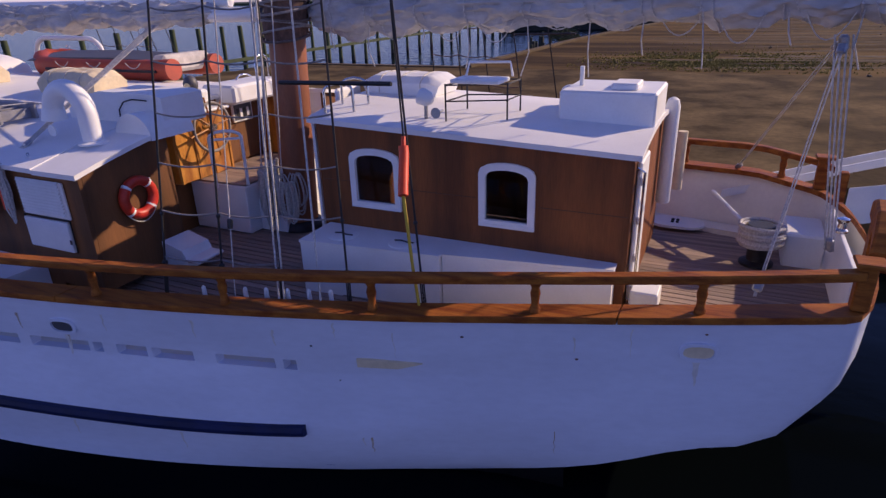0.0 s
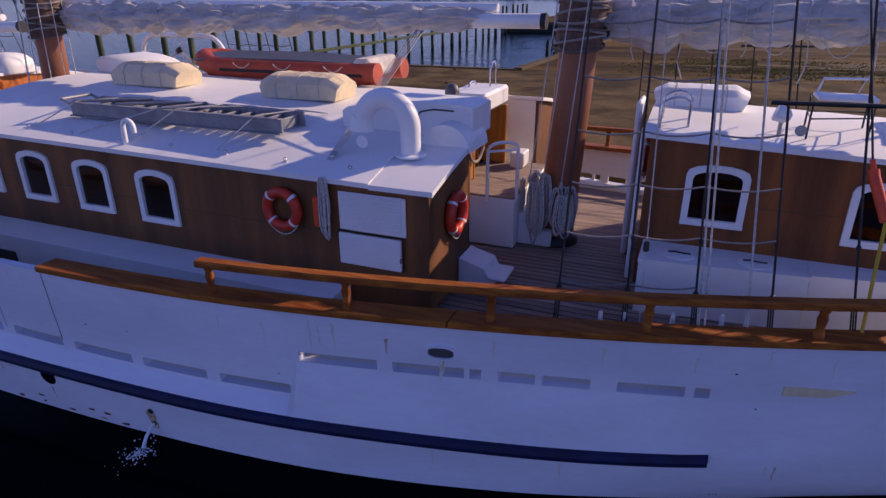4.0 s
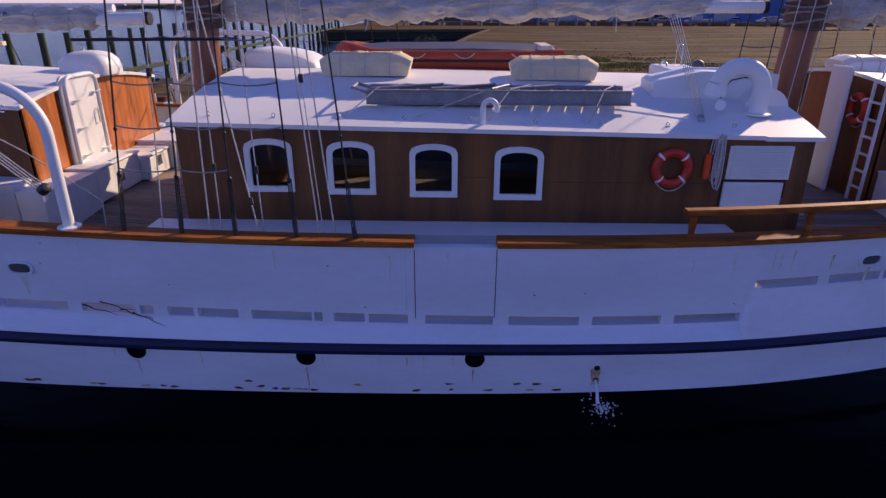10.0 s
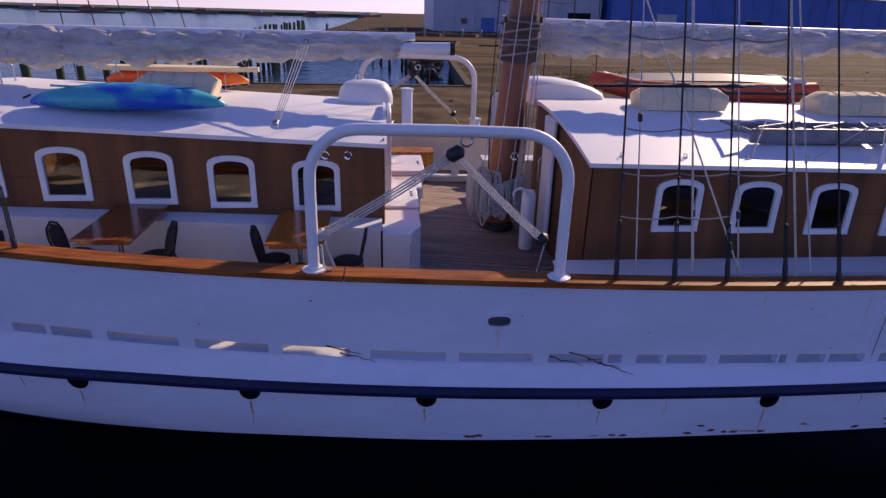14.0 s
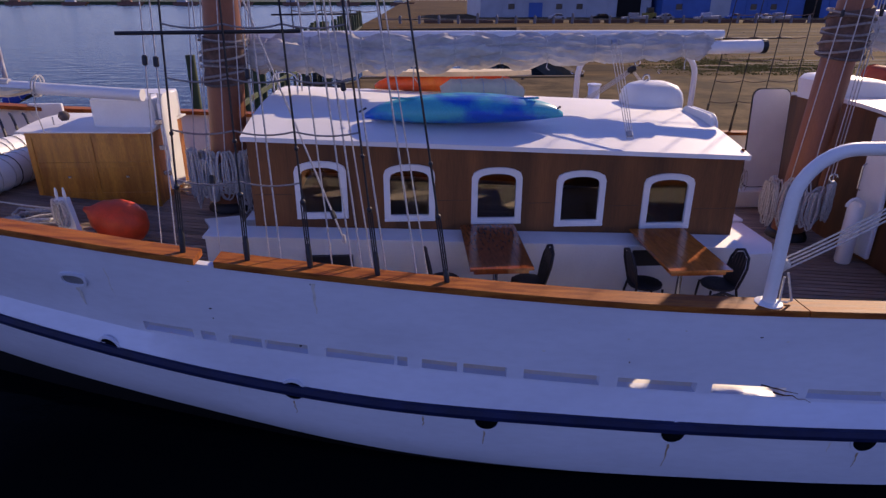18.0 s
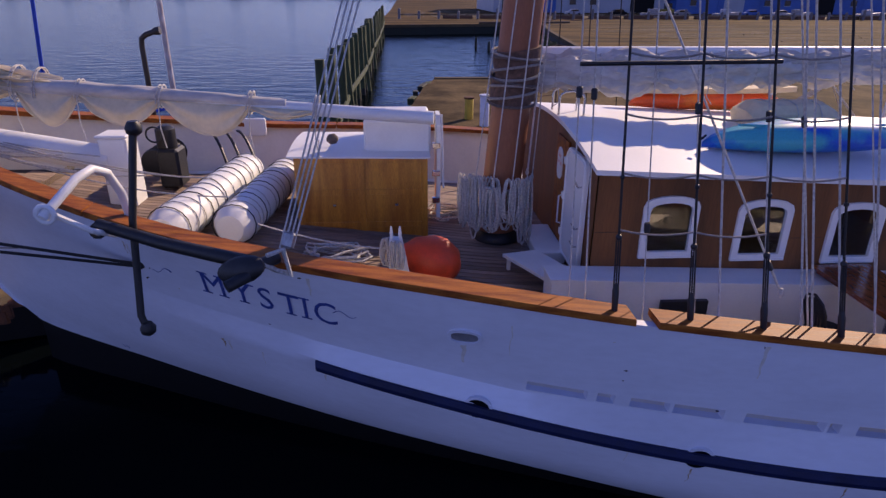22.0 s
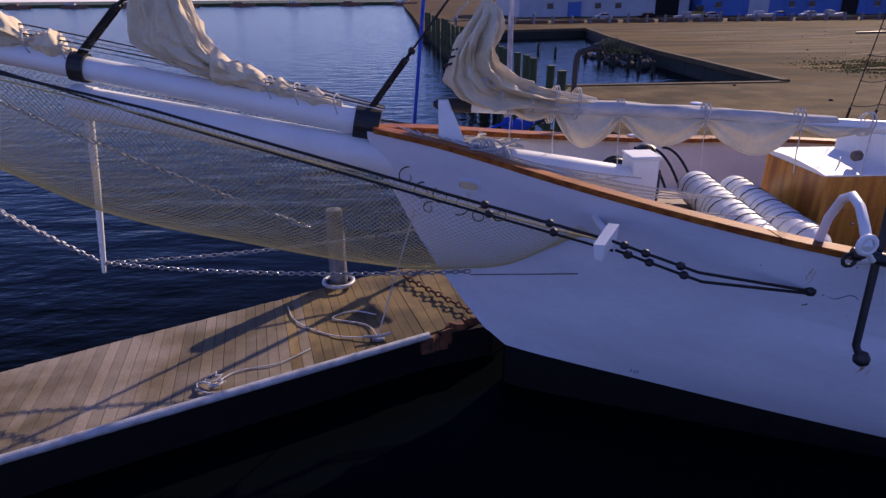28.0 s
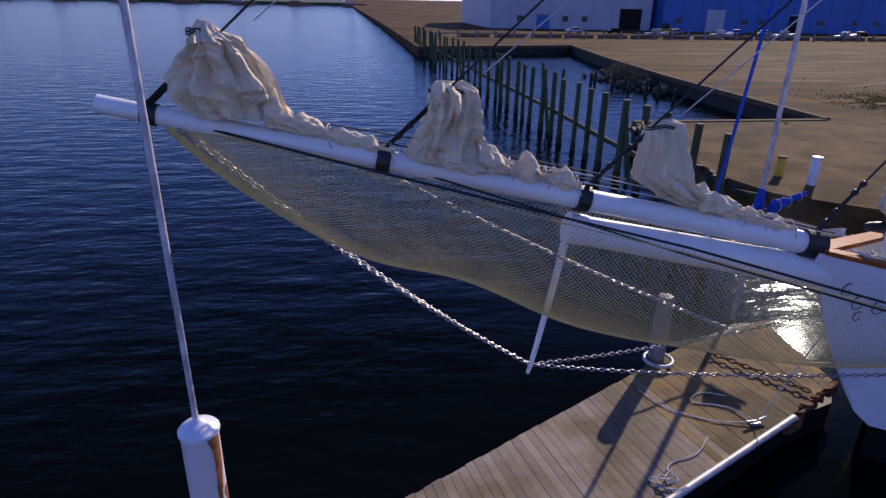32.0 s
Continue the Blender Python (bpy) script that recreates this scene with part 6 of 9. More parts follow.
part("board", Mesh().prism([(p[0], p[1], zz) for p in [(-28.0 + 3.7 * t, 10.75 - 0.33 * math.sin(math.pi * max(min(t, 0.985), 0.015)) ** 0.5) for t in [i / 12 for i in range(13)]] + [(-28.0 + 3.7 * t, 10.75 + 0.33 * math.sin(math.pi * max(min(t, 0.985), 0.015)) ** 0.5) for t in [1 - i / 12 for i in range(13)]]], (0, 0, 0.10)), "cream", sb)
part("fin", Mesh().prism([(-24.75, 10.74, zz + 0.09), (-24.55, 10.74, zz + 0.09), (-24.5, 10.74, zz + 0.28)], (0, 0.02, 0)), "black", sb, "black fin")
raft_case(-26.35, -24.85, 8.5, 9.35, rzf(-25.6, 8.9), 0.46, "cream", "cream canvas covered life raft on the forward roof", group="canvas covered rafts")
dm = thing("skylight_dome", (-21.85, 10.2, rzf(-21.85, 10.2)), "white moulded dome on the forward cabin roof", "skylight")
zz = rzf(-21.85, 10)
rings = []
for i, (k, h) in enumerate(((1.0, -0.05), (1.0, 0.12), (0.93, 0.28), (0.75, 0.40), (0.45, 0.46), (0.1, 0.48))):
    rings.append([(-21.8 + 0.62 * k * math.copysign(abs(math.cos(a)) ** 0.6, math.cos(a)), 10.05 + 0.55 * k * math.copysign(abs(math.sin(a)) ** 0.6, math.sin(a)), zz + h) for a in [2 * math.pi * j / 24 for j in range(24)]])
part("dome", Mesh().loft(rings), "white", dm, smooth=50)
part("eye", Mesh().tube(arc((-21.95, 10.05, zz + 0.53), 0.07, 0, 360, 10), 0.018, 6), "steel", dm)
for y in (9.15, 9.65):
    hoop("handrail_hoop", (-29.6, y, rzf(-29.6, y)), (-29.15, y, rzf(-29.15, y)), 0.42, 0.02, "steel", "bright steel grab hoop at the cabin roof's front")
sg = thing("station_sign", (-29.63, 8.62, 3.95), "small white oval fire station sign on the forward cabin front", "sign")
oval = arc((0, 8.62, 4.22), 0.16, 0, 180, 10, u=(0, 1, 0)) + arc((0, 8.62, 3.98), 0.16, 180, 360, 10, u=(0, 1, 0))
part("plate", Mesh().prism([(-29.632, p.y, p.z) for p in oval], (-0.018, 0, 0)), "white", sg)


def flat_text(body, size, m, name, material, parent, label=""):
    """Letters lying in the plane of m, centred on its origin."""
    cu = bpy.data.curves.new(name, "FONT")
    cu.body, cu.size, cu.resolution_u, cu.align_x = body, size, 2, "CENTER"
    tmp = bpy.data.objects.new(name, cu)
    scene.collection.objects.link(tmp)
    me = bpy.data.meshes.new_from_object(tmp.evaluated_get(bpy.context.evaluated_depsgraph_get()))
    bpy.data.objects.remove(tmp)
    return part(name, Mesh().add([m @ v.co for v in me.vertices], [tuple(q.vertices) for q in me.polygons]), material, parent, label)


for z, word in ((4.20, "FIRE"), (4.08, "STATION")):
    flat_text(word, 0.085, Matrix.Translation((-29.654, 8.62, z)) @ Matrix(((0, 0, -1, 0), (-1, 0, 0, 0), (0, 1, 0, 0), (0, 0, 0, 1))), "word", "redorange", sg, "red lettering")
fd_ = thing("cabin_front_door", (-29.6, 8.75, deck_z(-29.7)), "brown wooden companionway door in the forward cabin front", "door")
part("leaf", Mesh().box(-29.63, -29.585, 8.2, 8.95, deck_z(-29.7) + 0.25, 4.55, 0.01), "varnish", fd_)
part("grab_bar", Mesh().tube([(-29.64, 8.3, 3.1), (-29.70, 8.3, 3.12), (-29.70, 8.3, 3.6), (-29.64, 8.3, 3.62)], 0.016, 6), "white", fd_, smooth=60)
part("threshold", Mesh().box(-30.1, -29.6, 7.9, 9.3, deck_z(-29.8) - 0.02, deck_z(-29.8) + 0.2, 0.02), "white", fd_, "white moulded step")
cd = thing("corner_door", (-29.65, 7.6, deck_z(-29.7)), "white rounded watertight door folded open against the cabin front", "door")
lf_ = part("leaf", Mesh().prism([(-29.60, a, b) for a, b in rounded(7.02, 8.14, 2.66, 4.52, 0.16)], (-0.055, 0, 0)), "white", cd)
part("rim", Mesh().tube([(-29.66, a, b) for a, b in rounded(7.06, 8.10, 2.70, 4.48, 0.15)], 0.022, 6, closed=True), "white", cd, smooth=60)
for v in (3.12, 3.42, 4.1):
    part("dog_lever", Mesh().tube([(-29.66, 7.16, v), (-29.72, 7.14, v), (-29.73, 7.28, v + 0.05)], 0.016, 6), "steel", lf_, smooth=60)
for v in (2.95, 3.6, 4.2):
    part("hinge", Mesh().box(-29.69, -29.60, 8.1, 8.2, v, v + 0.12, 0.01), "white", lf_)
ci = thing("corner_seat", (-30.2, 7.3, deck_z(-30)), "white slatted seat at the forward cabin's corner", "seat")
part("seat_board", Mesh().prism([(-30.75, 7.6, 2.78), (-30.1, 6.35, 2.78), (-29.6, 6.6, 2.78), (-30.15, 7.75, 2.78)], (0, 0, 0.05)), "white", ci)
for x, y in ((-30.65, 7.55), (-30.05, 6.45)):
    part("leg", Mesh().box(x - 0.03, x + 0.03, y - 0.03, y + 0.03, deck_z(x), 2.78, 0.006), "white", ci)

od = thing("open_hatch_door", (-18.1, 11.6, deck_z(-18)), "white rounded door leaf standing open at the main cabin front", "door")
part("leaf", Mesh().prism([(a, 11.62 + 0.1 * (b - 3), b) for a, b in rounded(-18.55, -17.62, 2.1, 4.5, 0.2)], (0, 0.06, 0)), "white", od)
part("gasket", Mesh().tube([(a, 11.65 + 0.1 * (b - 3), b) for a, b in rounded(-18.56, -17.61, 2.09, 4.51, 0.2)], 0.022, 6, closed=True), "black", od)
part("step", Mesh().box(-18.9, -17.8, 11.2, 12.0, deck_z(-18), 2.08, 0.03), "white", od)
hung_coil((-18.75, 11.3, 2.6), 0.2, 0.55, 7, "small hank of pale rope beside the open door", 511)

# ---------------------------------------------------------------- foredeck
fs = thing("fore_scuttle", (-33.1, 9.6, deck_z(-33)), "golden varnished companionway hatch with a white roof and open door", "companionway")
X0, X1, Y0, Y1 = -34.22, -31.98, 8.78, 10.6
for name_, args in (("front_side", (X0, X1, Y0, Y0 + 0.05)), ("back_side", (X0, X1, Y1 - 0.05, Y1)), ("fore_end", (X0, X0 + 0.05, Y0 + 0.05, Y1 - 0.05)), ("aft_end", (X1 - 0.05, X1, Y0 + 0.05, Y1 - 0.05))):
    part(name_, Mesh().box(*args, 2.5, 4.2, 0.008), "boxwood", fs)
for x in (X0 + 0.02, -33.1, X1 - 0.02):
    part("stile", Mesh().box(x - 0.055, x + 0.055, Y0 - 0.018, Y0 + 0.01, 2.5, 4.2, 0.006), "boxwood", fs)
for z in (3.56, 4.13, 2.95):
    part("cross_rail", Mesh().box(X0, X1, Y0 - 0.014, Y0 + 0.01, z - 0.05, z + 0.05, 0.006), "boxwood", fs)
for x in (-33.6, -32.5):
    part("ring_pull", Mesh().box(x - 0.03, x + 0.03, Y0 - 0.03, Y0, 3.3, 3.34, 0.005), "steel", fs)
part("roof", Mesh().loft([[(x, y, 4.2 + 0.07 * (1 - ((y - 9.69) / 1.0) ** 2) + k) for y in (8.68, 9.0, 9.4, 9.7, 10.0, 10.4, 10.7)] + [(x, y, 4.17 + k) for y in (10.7, 10.0, 9.4, 8.68)] for x, k in ((-34.36, 0.03), (-33.1, 0.02), (-31.9, 0))]), "roof", fs, "white painted roof")
part("sliding_hood", Mesh().box(-33.05, -31.88, 8.98, 10.4, 4.2, 4.78, 0.04), "white", fs)
dl = part("open_door", Mesh().prism([(-31.78, 8.95, 3.0), (-31.78, 9.6, 3.0), (-31.78, 9.65, 4.6), (-31.78, 9.5, 4.85), (-31.78, 9.1, 4.85), (-31.78, 8.92, 4.7)], (0.07, 0, 0)), "white", fs, "white open door with rounded top")
for z in (3.3, 3.8, 4.3):
    part("hinge", Mesh().box(-31.86, -31.72, 8.88, 8.96, z, z + 0.1, 0.01), "steel", dl)
part("grab_pipe", Mesh().tube([(-31.9, 8.95, 4.7), (-31.86, 8.9, 4.88), (-31.7, 8.85, 4.9), (-31.66, 8.84, 3.6)], 0.018, 8), "white", fs)
part("cleat_post", Mesh().tube([(-33.85, 9.1, 4.2), (-33.85, 9.1, 4.42)], 0.015, 6), "steel", fs)
part("cleat_block", Mesh().lathe([(0.03, -0.1), (0.09, -0.05), (0.09, 0.05), (0.03, 0.1)], 12, Matrix.Translation((-33.6, 9.05, 4.45)) @ pose(0, 0, 0, 0, 80, 0)), "ratline", fs, smooth=50)


def roll(x0, y0, x1, y1, z, r, label, seed):
    """A long white roll lashed with line."""
    rnd = random.Random(seed)
    a, b = Vector((x0, y0, z)), Vector((x1, y1, z))
    d = thing("wrapped_roll", a.lerp(b, 0.5) - Vector((0, 0, r)), label, "fender", "white rolls on the foredeck")
    pts = [a.lerp(b, i / 24) for i in range(25)]
    m = Mesh()
    dirv = (b - a).normalized()
    s_, u_ = dirv.cross(Vector((0, 0, 1))), Vector((0, 0, 1))
    rings = []
    for i, p in enumerate(pts):
        t = i / 24
        k = min(1, math.sin(math.pi * min(max(t, 0.02), 0.98)) * 7) ** 0.5 * (1 - 0.03 * abs(math.sin(t * 38)))
        rings.append([p + (s_ * math.cos(2 * math.pi * j / 20) + u_ * math.sin(2 * math.pi * j / 20)) * r * k for j in range(20)])
    part("cover", m.loft(rings), "white", d, smooth=50)
    for i in range(14):
        t = 0.06 + 0.88 * i / 13
        p = a.lerp(b, t)
        sl_ = dirv * rnd.uniform(-0.1, 0.1)
        part("lashing", Mesh().tube([p + sl_ * math.cos(2 * math.pi * j / 16) + (s_ * math.cos(2 * math.pi * j / 16) + u_ * math.sin(2 * math.pi * j / 16)) * (r + 0.008) for j in range(16)], 0.009, 5, closed=True), "rope" if i % 3 else "tarrope", d)


roll(-36.0, 7.15, -35.5, 10.9, deck_z(-35.7) + 0.33, 0.33, "long white wrapped roll lashed with line on the foredeck", 5)
roll(-35.1, 7.5, -34.75, 10.8, deck_z(-34.9) + 0.33, 0.33, "long white wrapped roll lashed with line beside the first", 6)
pz = deck_z(-37.3)
sp2 = thing("samson_post", (-37.3, 9.2, pz), "white square samson post on the foredeck", "samson post")
part("post", Mesh().box(-37.55, -37.08, 8.95, 9.45, pz - 0.05, 4.50, 0.03), "white", sp2)
part("cap", Mesh().box(-37.58, -37.05, 8.92, 9.48, 4.50, 4.55, 0.02), "white", sp2)
wl = thing("anchor_windlass", (-37.1, 10.6, pz), "dark greasy anchor windlass with chain wheels", "windlass")
for y in (10.2, 10.6, 11.0):
    part("chain_wheel", Mesh().lathe([(0.1, -0.16), (0.26, -0.13), (0.28, -0.08), (0.16, -0.04), (0.16, 0.04), (0.28, 0.08), (0.26, 0.13), (0.1, 0.16)], 18, Matrix.Translation((-37.1, y, pz + 0.45)) @ pose(0, 0, 0, 90, 0, 0)), "black", wl, smooth=40)
part("gear_box", Mesh().box(-37.0, -36.6, 9.9, 10.4, pz, pz + 0.75, 0.05), "black", wl)
part("motor", Mesh().lathe([(0.16, 0), (0.18, 0.05), (0.18, 0.4), (0.1, 0.46)], 16, Matrix.Translation((-36.85, 10.15, pz + 0.7))), "black", wl, smooth=40)
part("brake_wheel", Mesh().tube(arc((-36.95, 9.85, pz + 1.05), 0.14, 0, 360, 16), 0.018, 6), "black", wl)
for k in range(3):
    part("hose", Mesh().tube(sag((-36.5 + 0.3 * k, 11.6, pz + 0.75), (-36.0 + 0.3 * k, 11.0, pz + 0.05), -0.2), 0.03, 6), "black", wl)
single("pipe_box", Mesh().box(-36.3, -35.5, 12.5, 12.62, 3.75, 4.15, 0.02), "white", "white electrical box on the far bulwark", "box")
cp = thing("exhaust_pipe", (-37.6, 12.0, deck_z(-37.6)), "tall dark pipe bent over at its top on the foredeck", "pipe")
part("pipe", Mesh().tube([(-37.75, 12.05, deck_z(-37.6)), (-37.75, 12.05, 5.75), (-37.73, 12.05, 5.9), (-37.62, 12.03, 5.98), (-37.4, 12.0, 6.05)], 0.055, 10), "black", cp, smooth=60)
part("nozzle", Mesh().lathe([(0.06, 0), (0.08, 0.04), (0.08, 0.14)], 12, Matrix.Translation((-37.45, 12.0, 6.04)) @ pose(0, 0, 0, 0, 80, 0)), "black", cp)

# white hoop davit and anchor
hd = thing("anchor_davit", (-36.1, 6.0, 4.0), "white tubular hoop for the anchor on the cap rail", "davit")
hb_ = (-36.02, 6.3, cap_z(-36) + 0.08)
part("tube", Mesh().tube([hb_, (-36.03, 6.22, 4.4), (-36.06, 6.02, 4.72), (-36.12, 5.8, 4.83), (-36.2, 5.55, 4.78), (-36.3, 5.28, 4.62), (-36.4, 5.06, 4.47)], 0.055, 12), "white", hd, smooth=60)
part("collar", Mesh().tube(arc((-36.38, 5.1, 4.5), 0.1, 0, 360, 12), 0.03, 8), "white", hd, smooth=60)
part("strut", Mesh().tube([(-36.35, 5.2, 4.46), (-36.05, 5.35, 4.2), (-35.95, 5.72, 4.0)], 0.035, 8), "white", hd)
an = thing("anchor", (-35.2, 5.3, 4.1), "black iron fisherman anchor lashed along the rail", "anchor")
part("stock", Mesh().tube([(-35.58, 5.86, 5.28), (-35.71, 5.68, 4.2), (-35.78, 5.54, 2.95), (-35.72, 5.50, 2.80)], 0.047, 10), "black", an, smooth=60)
for p in ((-35.57, 5.87, 5.30), (-35.70, 5.49, 2.78)):
    part("stock_ball", Mesh().lathe([(0.02, -0.1), (0.09, -0.05), (0.1, 0.02), (0.06, 0.09)], 12, Matrix.Translation(p)), "black", an, smooth=60)
part("shank", Mesh().tube([(-36.1, 5.62, 4.18), (-35.2, 5.25, 4.06), (-34.15, 4.85, 3.98)], 0.075, 10, r1=0.09), "black", an, smooth=60)
part("arm", Mesh().tube([(-34.3, 4.45, 3.86), (-34.1, 4.6, 3.92), (-33.98, 4.8, 3.98), (-33.85, 5.0, 3.96)], 0.07, 10), "black", an, smooth=60)
fl = []
for i in range(18):
    a = 2 * math.pi * i / 18
    fl.append(Vector((0.25 * math.cos(a) * (1.2 if math.cos(a) < 0 else 1), 0.06 * math.sin(a) - 0.05 * math.cos(a), 0.15 * math.sin(a) + 0.06 * math.cos(a))))
fc = Vector((-34.16, 4.66, 3.97))
part("fluke", Mesh().loft([[fc + p * k + Vector((0.02, 0.1, -0.03)) * q for p in fl] for k, q in ((0.25, -0.7), (0.8, -0.45), (1, 0), (0.95, 0.6), (0.5, 1.1))]), "black", an, "broad black fluke", smooth=50)
part("shackle", Mesh().tube(arc((-36.12, 5.6, 4.1), 0.08, 0, 360, 10), 0.025, 6), "black", an)
part("lashing", Mesh().tube([(-34.0, 4.7, 4.05), (-33.85, 4.9, 3.85), (-33.7, 4.95, 3.75), (-33.75, 4.92, 4.1), (-33.9, 4.75, 4.1)], 0.03, 6), "rope", an, "pale rope lashing")

by = thing("orange_buoy", (-31.75, 7.0, deck_z(-31.7)), "large orange inflated buoy lying on the foredeck", "buoy")
part("ball", Mesh().lathe([(0.03, -0.5), (0.06, -0.44), (0.2, -0.32), (0.32, -0.1), (0.34, 0.08), (0.27, 0.27), (0.12, 0.38), (0.03, 0.4)], 22, Matrix.Translation((-31.95, 6.98, deck_at(-31.9, 7.0) + 0.42)) @ pose(0, 0, 0, 0, 118, 10) @ Matrix.Scale(1.16, 4)), "redorange", by, smooth=60)
bi = thing("white_bitts", (-32.5, 6.75, deck_z(-32.5)), "white timber bitts wound with pale rope", "bitt")
zb_ = deck_at(-32.5, 6.3)
part("timber", Mesh().prism([(-32.62, 6.28, zb_), (-32.22, 6.28, zb_), (-32.40, 6.36, 3.62), (-32.58, 6.36, 3.62)], (0, 0.12, 0)), "white", bi)
part("brace", Mesh().prism([(-32.60, 6.42, 3.2), (-32.52, 6.42, 3.2), (-32.5, 7.0, zb_ - 0.05), (-32.6, 7.0, zb_ - 0.05)], (0.06, 0, 0.06)), "white", bi)
for k in range(2):
    part("pin", Mesh().lathe([(0.02, 0), (0.026, 0.1), (0.012, 0.2)], 8, Matrix.Translation((-32.55 + 0.12 * k, 6.4, 3.6))), "white", bi)
for a, b in (((-32.6, 6.3, 3.5), (-34.3, 6.1, 3.98)), ((-32.6, 6.28, 3.0), (-34.0, 5.7, 3.62)), ((-32.45, 6.28, 3.1), (-33.6, 7.2, 3.02))):
    part("fall", Mesh().tube(sag(a, b, 0.06, 8), 0.012, 5), "rope", bi, "pale line leading away")
hung_coil((-32.5, 6.27, 3.62), 0.16, 0.42, 7, "rope hanks over the white bitts", 61)
hung_coil((-32.6, 6.5, 3.60), 0.2, 0.5, 6, "rope hanks over the white bitts", 62)


def rope_heap(c, r, n, seed, label):
    rnd = random.Random(seed)
    pts, a, p = [], 0.0, Vector(c)
    for i in range(n):
        a += rnd.uniform(0.25, 0.75)
        q = r * rnd.uniform(0.35, 1.0)
        pts.append((c[0] + q * math.cos(a) * 1.3, c[1] + q * math.sin(a), c[2] + 0.03 + 0.14 * (i / n) + rnd.uniform(0, 0.05)))
    return single("tangled_rope", Mesh().tube(pts, 0.02, 5), "rope", label, "rope", "rope heaps", smooth=60)


rope_heap((-33.5, 7.3, deck_z(-33.5)), 0.5, 90, 71, "heap of pale rope on the foredeck before the hatch")
rope_heap((-40.15, 9.3, 4.42), 0.5, 130, 72, "tangle of pale line in the bows")
hung_coil((-40.1, 8.75, 4.95), 0.34, 0.5, 10, "loose hank of pale line hanging in the bow", 312)
hung_coil((-39.75, 8.7, 4.80), 0.22, 0.45, 7, "small hank of pale line hanging in the bow", 313)
rope_heap((-31.6, 9.9, deck_z(-31.5)), 0.4, 60, 73, "heap of pale rope beside the open hatch door")
hw_ = thing("heel_of_bowsprit", (-39.4, 8.0, 3.9), "white round heel spar lying inside the bow", "spar")
part("spar", Mesh().tube([(-40.3, 9.05, 4.62), (-38.6, 9.1, 4.32), (-37.45, 9.15, 4.1)], 0.23, 20), "white", hw_, smooth=60)
bow_post = thing("bow_post", (-40.6, 9.2, 4.8), "white triangular bow bracket wound with line", "bracket")
part("bracket", Mesh().prism([(-40.75, 9.0, 4.6), (-40.2, 8.8, 4.5), (-40.6, 9.1, 5.5), (-40.75, 9.1, 5.5)], (0.02, 0.12, 0)), "white", bow_post)

# club jib boom with loose canvas
jb = thing("jib_club_boom", (-36, 9.0, 5.2), "white club boom over the foredeck with canvas hanging in swags", "boom")
JA, JB = Vector((-40.3, 9.55, 5.35)), Vector((-31.85, 8.55, 4.90))
part("spar", Mesh().tube([JA, JA.lerp(JB, 0.5), JB], 0.11, 16), "white", jb, smooth=60)
part("end_fitting", Mesh().lathe([(0.05, -0.5), (0.09, -0.42), (0.12, -0.1), (0.12, 0.12), (0.06, 0.2)], 14, Matrix.Translation(JA) @ (JB - JA).to_track_quat("Z", "Y").to_matrix().to_4x4()), "black", jb, "dark iron gooseneck", smooth=50)
club = lambda x: JA.lerp(JB, (x - JA.x) / (JB.x - JA.x))
# the sail's foot lies along the top of the boom as far as its last tie
rings = []
for i in range(71):
    x = -39.2 + 4.9 * i / 70
    c, r_ = club(x) + Vector((0, -0.02, 0.07)), 0.155 * (1 - 0.5 * (i / 70) ** 2)
    rings.append([c + Vector((0.02 * noise.noise(Vector((i * 0.3, j, 0))), r_ * (1 + 0.35 * (0.5 - abs(noise.noise(Vector((x * 1.1, math.cos(a) * 1.6, math.sin(a) * 1.6)))))) * math.cos(a), 0.8 * r_ * (1 + 0.4 * (0.5 - abs(noise.noise(Vector((x * 1.3, math.cos(a) * 1.6, math.sin(a) * 1.6 + 3)))))) * math.sin(a))) for j, a in enumerate([2 * math.pi * j / 18 for j in range(18)])])
part("foot_roll", Mesh().loft(rings), "sail", jb, "grey white canvas rolled along the boom", smooth=60)
TIES = (-39.55, -38.84, -37.78, -36.41, -34.9, -33.8)
for (a, b), depth in zip(zip(TIES, TIES[1:]), (0.16, 0.56, 0.46, 0.52, 0.16)):
    for layer, (dy, k) in enumerate(((-0.13, 1.0), (-0.02, 0.62))):
        grid = []
        for i in range(33):
            t = i / 32
            x = a + (b - a) * t
            sg_ = max(0.0, math.sin(math.pi * min(max(t + 0.06 * math.sin(3 * a) * math.sin(math.pi * t), 0), 1))) ** 0.75
            col = []
            for j in range(13):
                v = j / 12
                hang = depth * k * sg_ * v
                fold = 0.05 * math.sin(v * 9 + 3.5 * (t - 0.5) ** 2 * 6 + layer + a) * (0.35 + 0.65 * abs(2 * t - 1)) * sg_ ** 0.3
                col.append(club(x) + Vector((0.03 * noise.noise(Vector((x * 3, v * 4, layer))), dy - 0.10 * math.sin(math.pi * v * 0.9) * sg_ + fold + 0.03 * noise.noise(Vector((x * 4, v * 3, 1.0 + layer))), 0.0 - hang)))
            grid.append(col + [p + Vector((0, 0.012, 0)) for p in col[::-1]])
        part("canvas_swag", Mesh().loft(grid), "cream" if layer == 0 else "sail", jb, "cream canvas hanging in a swag", smooth=60)
        hem = [g[12] + Vector((0, 0.006, 0)) for g in grid]
        part("hem", Mesh().tube(hem, 0.018, 6), "cream", jb, smooth=60)
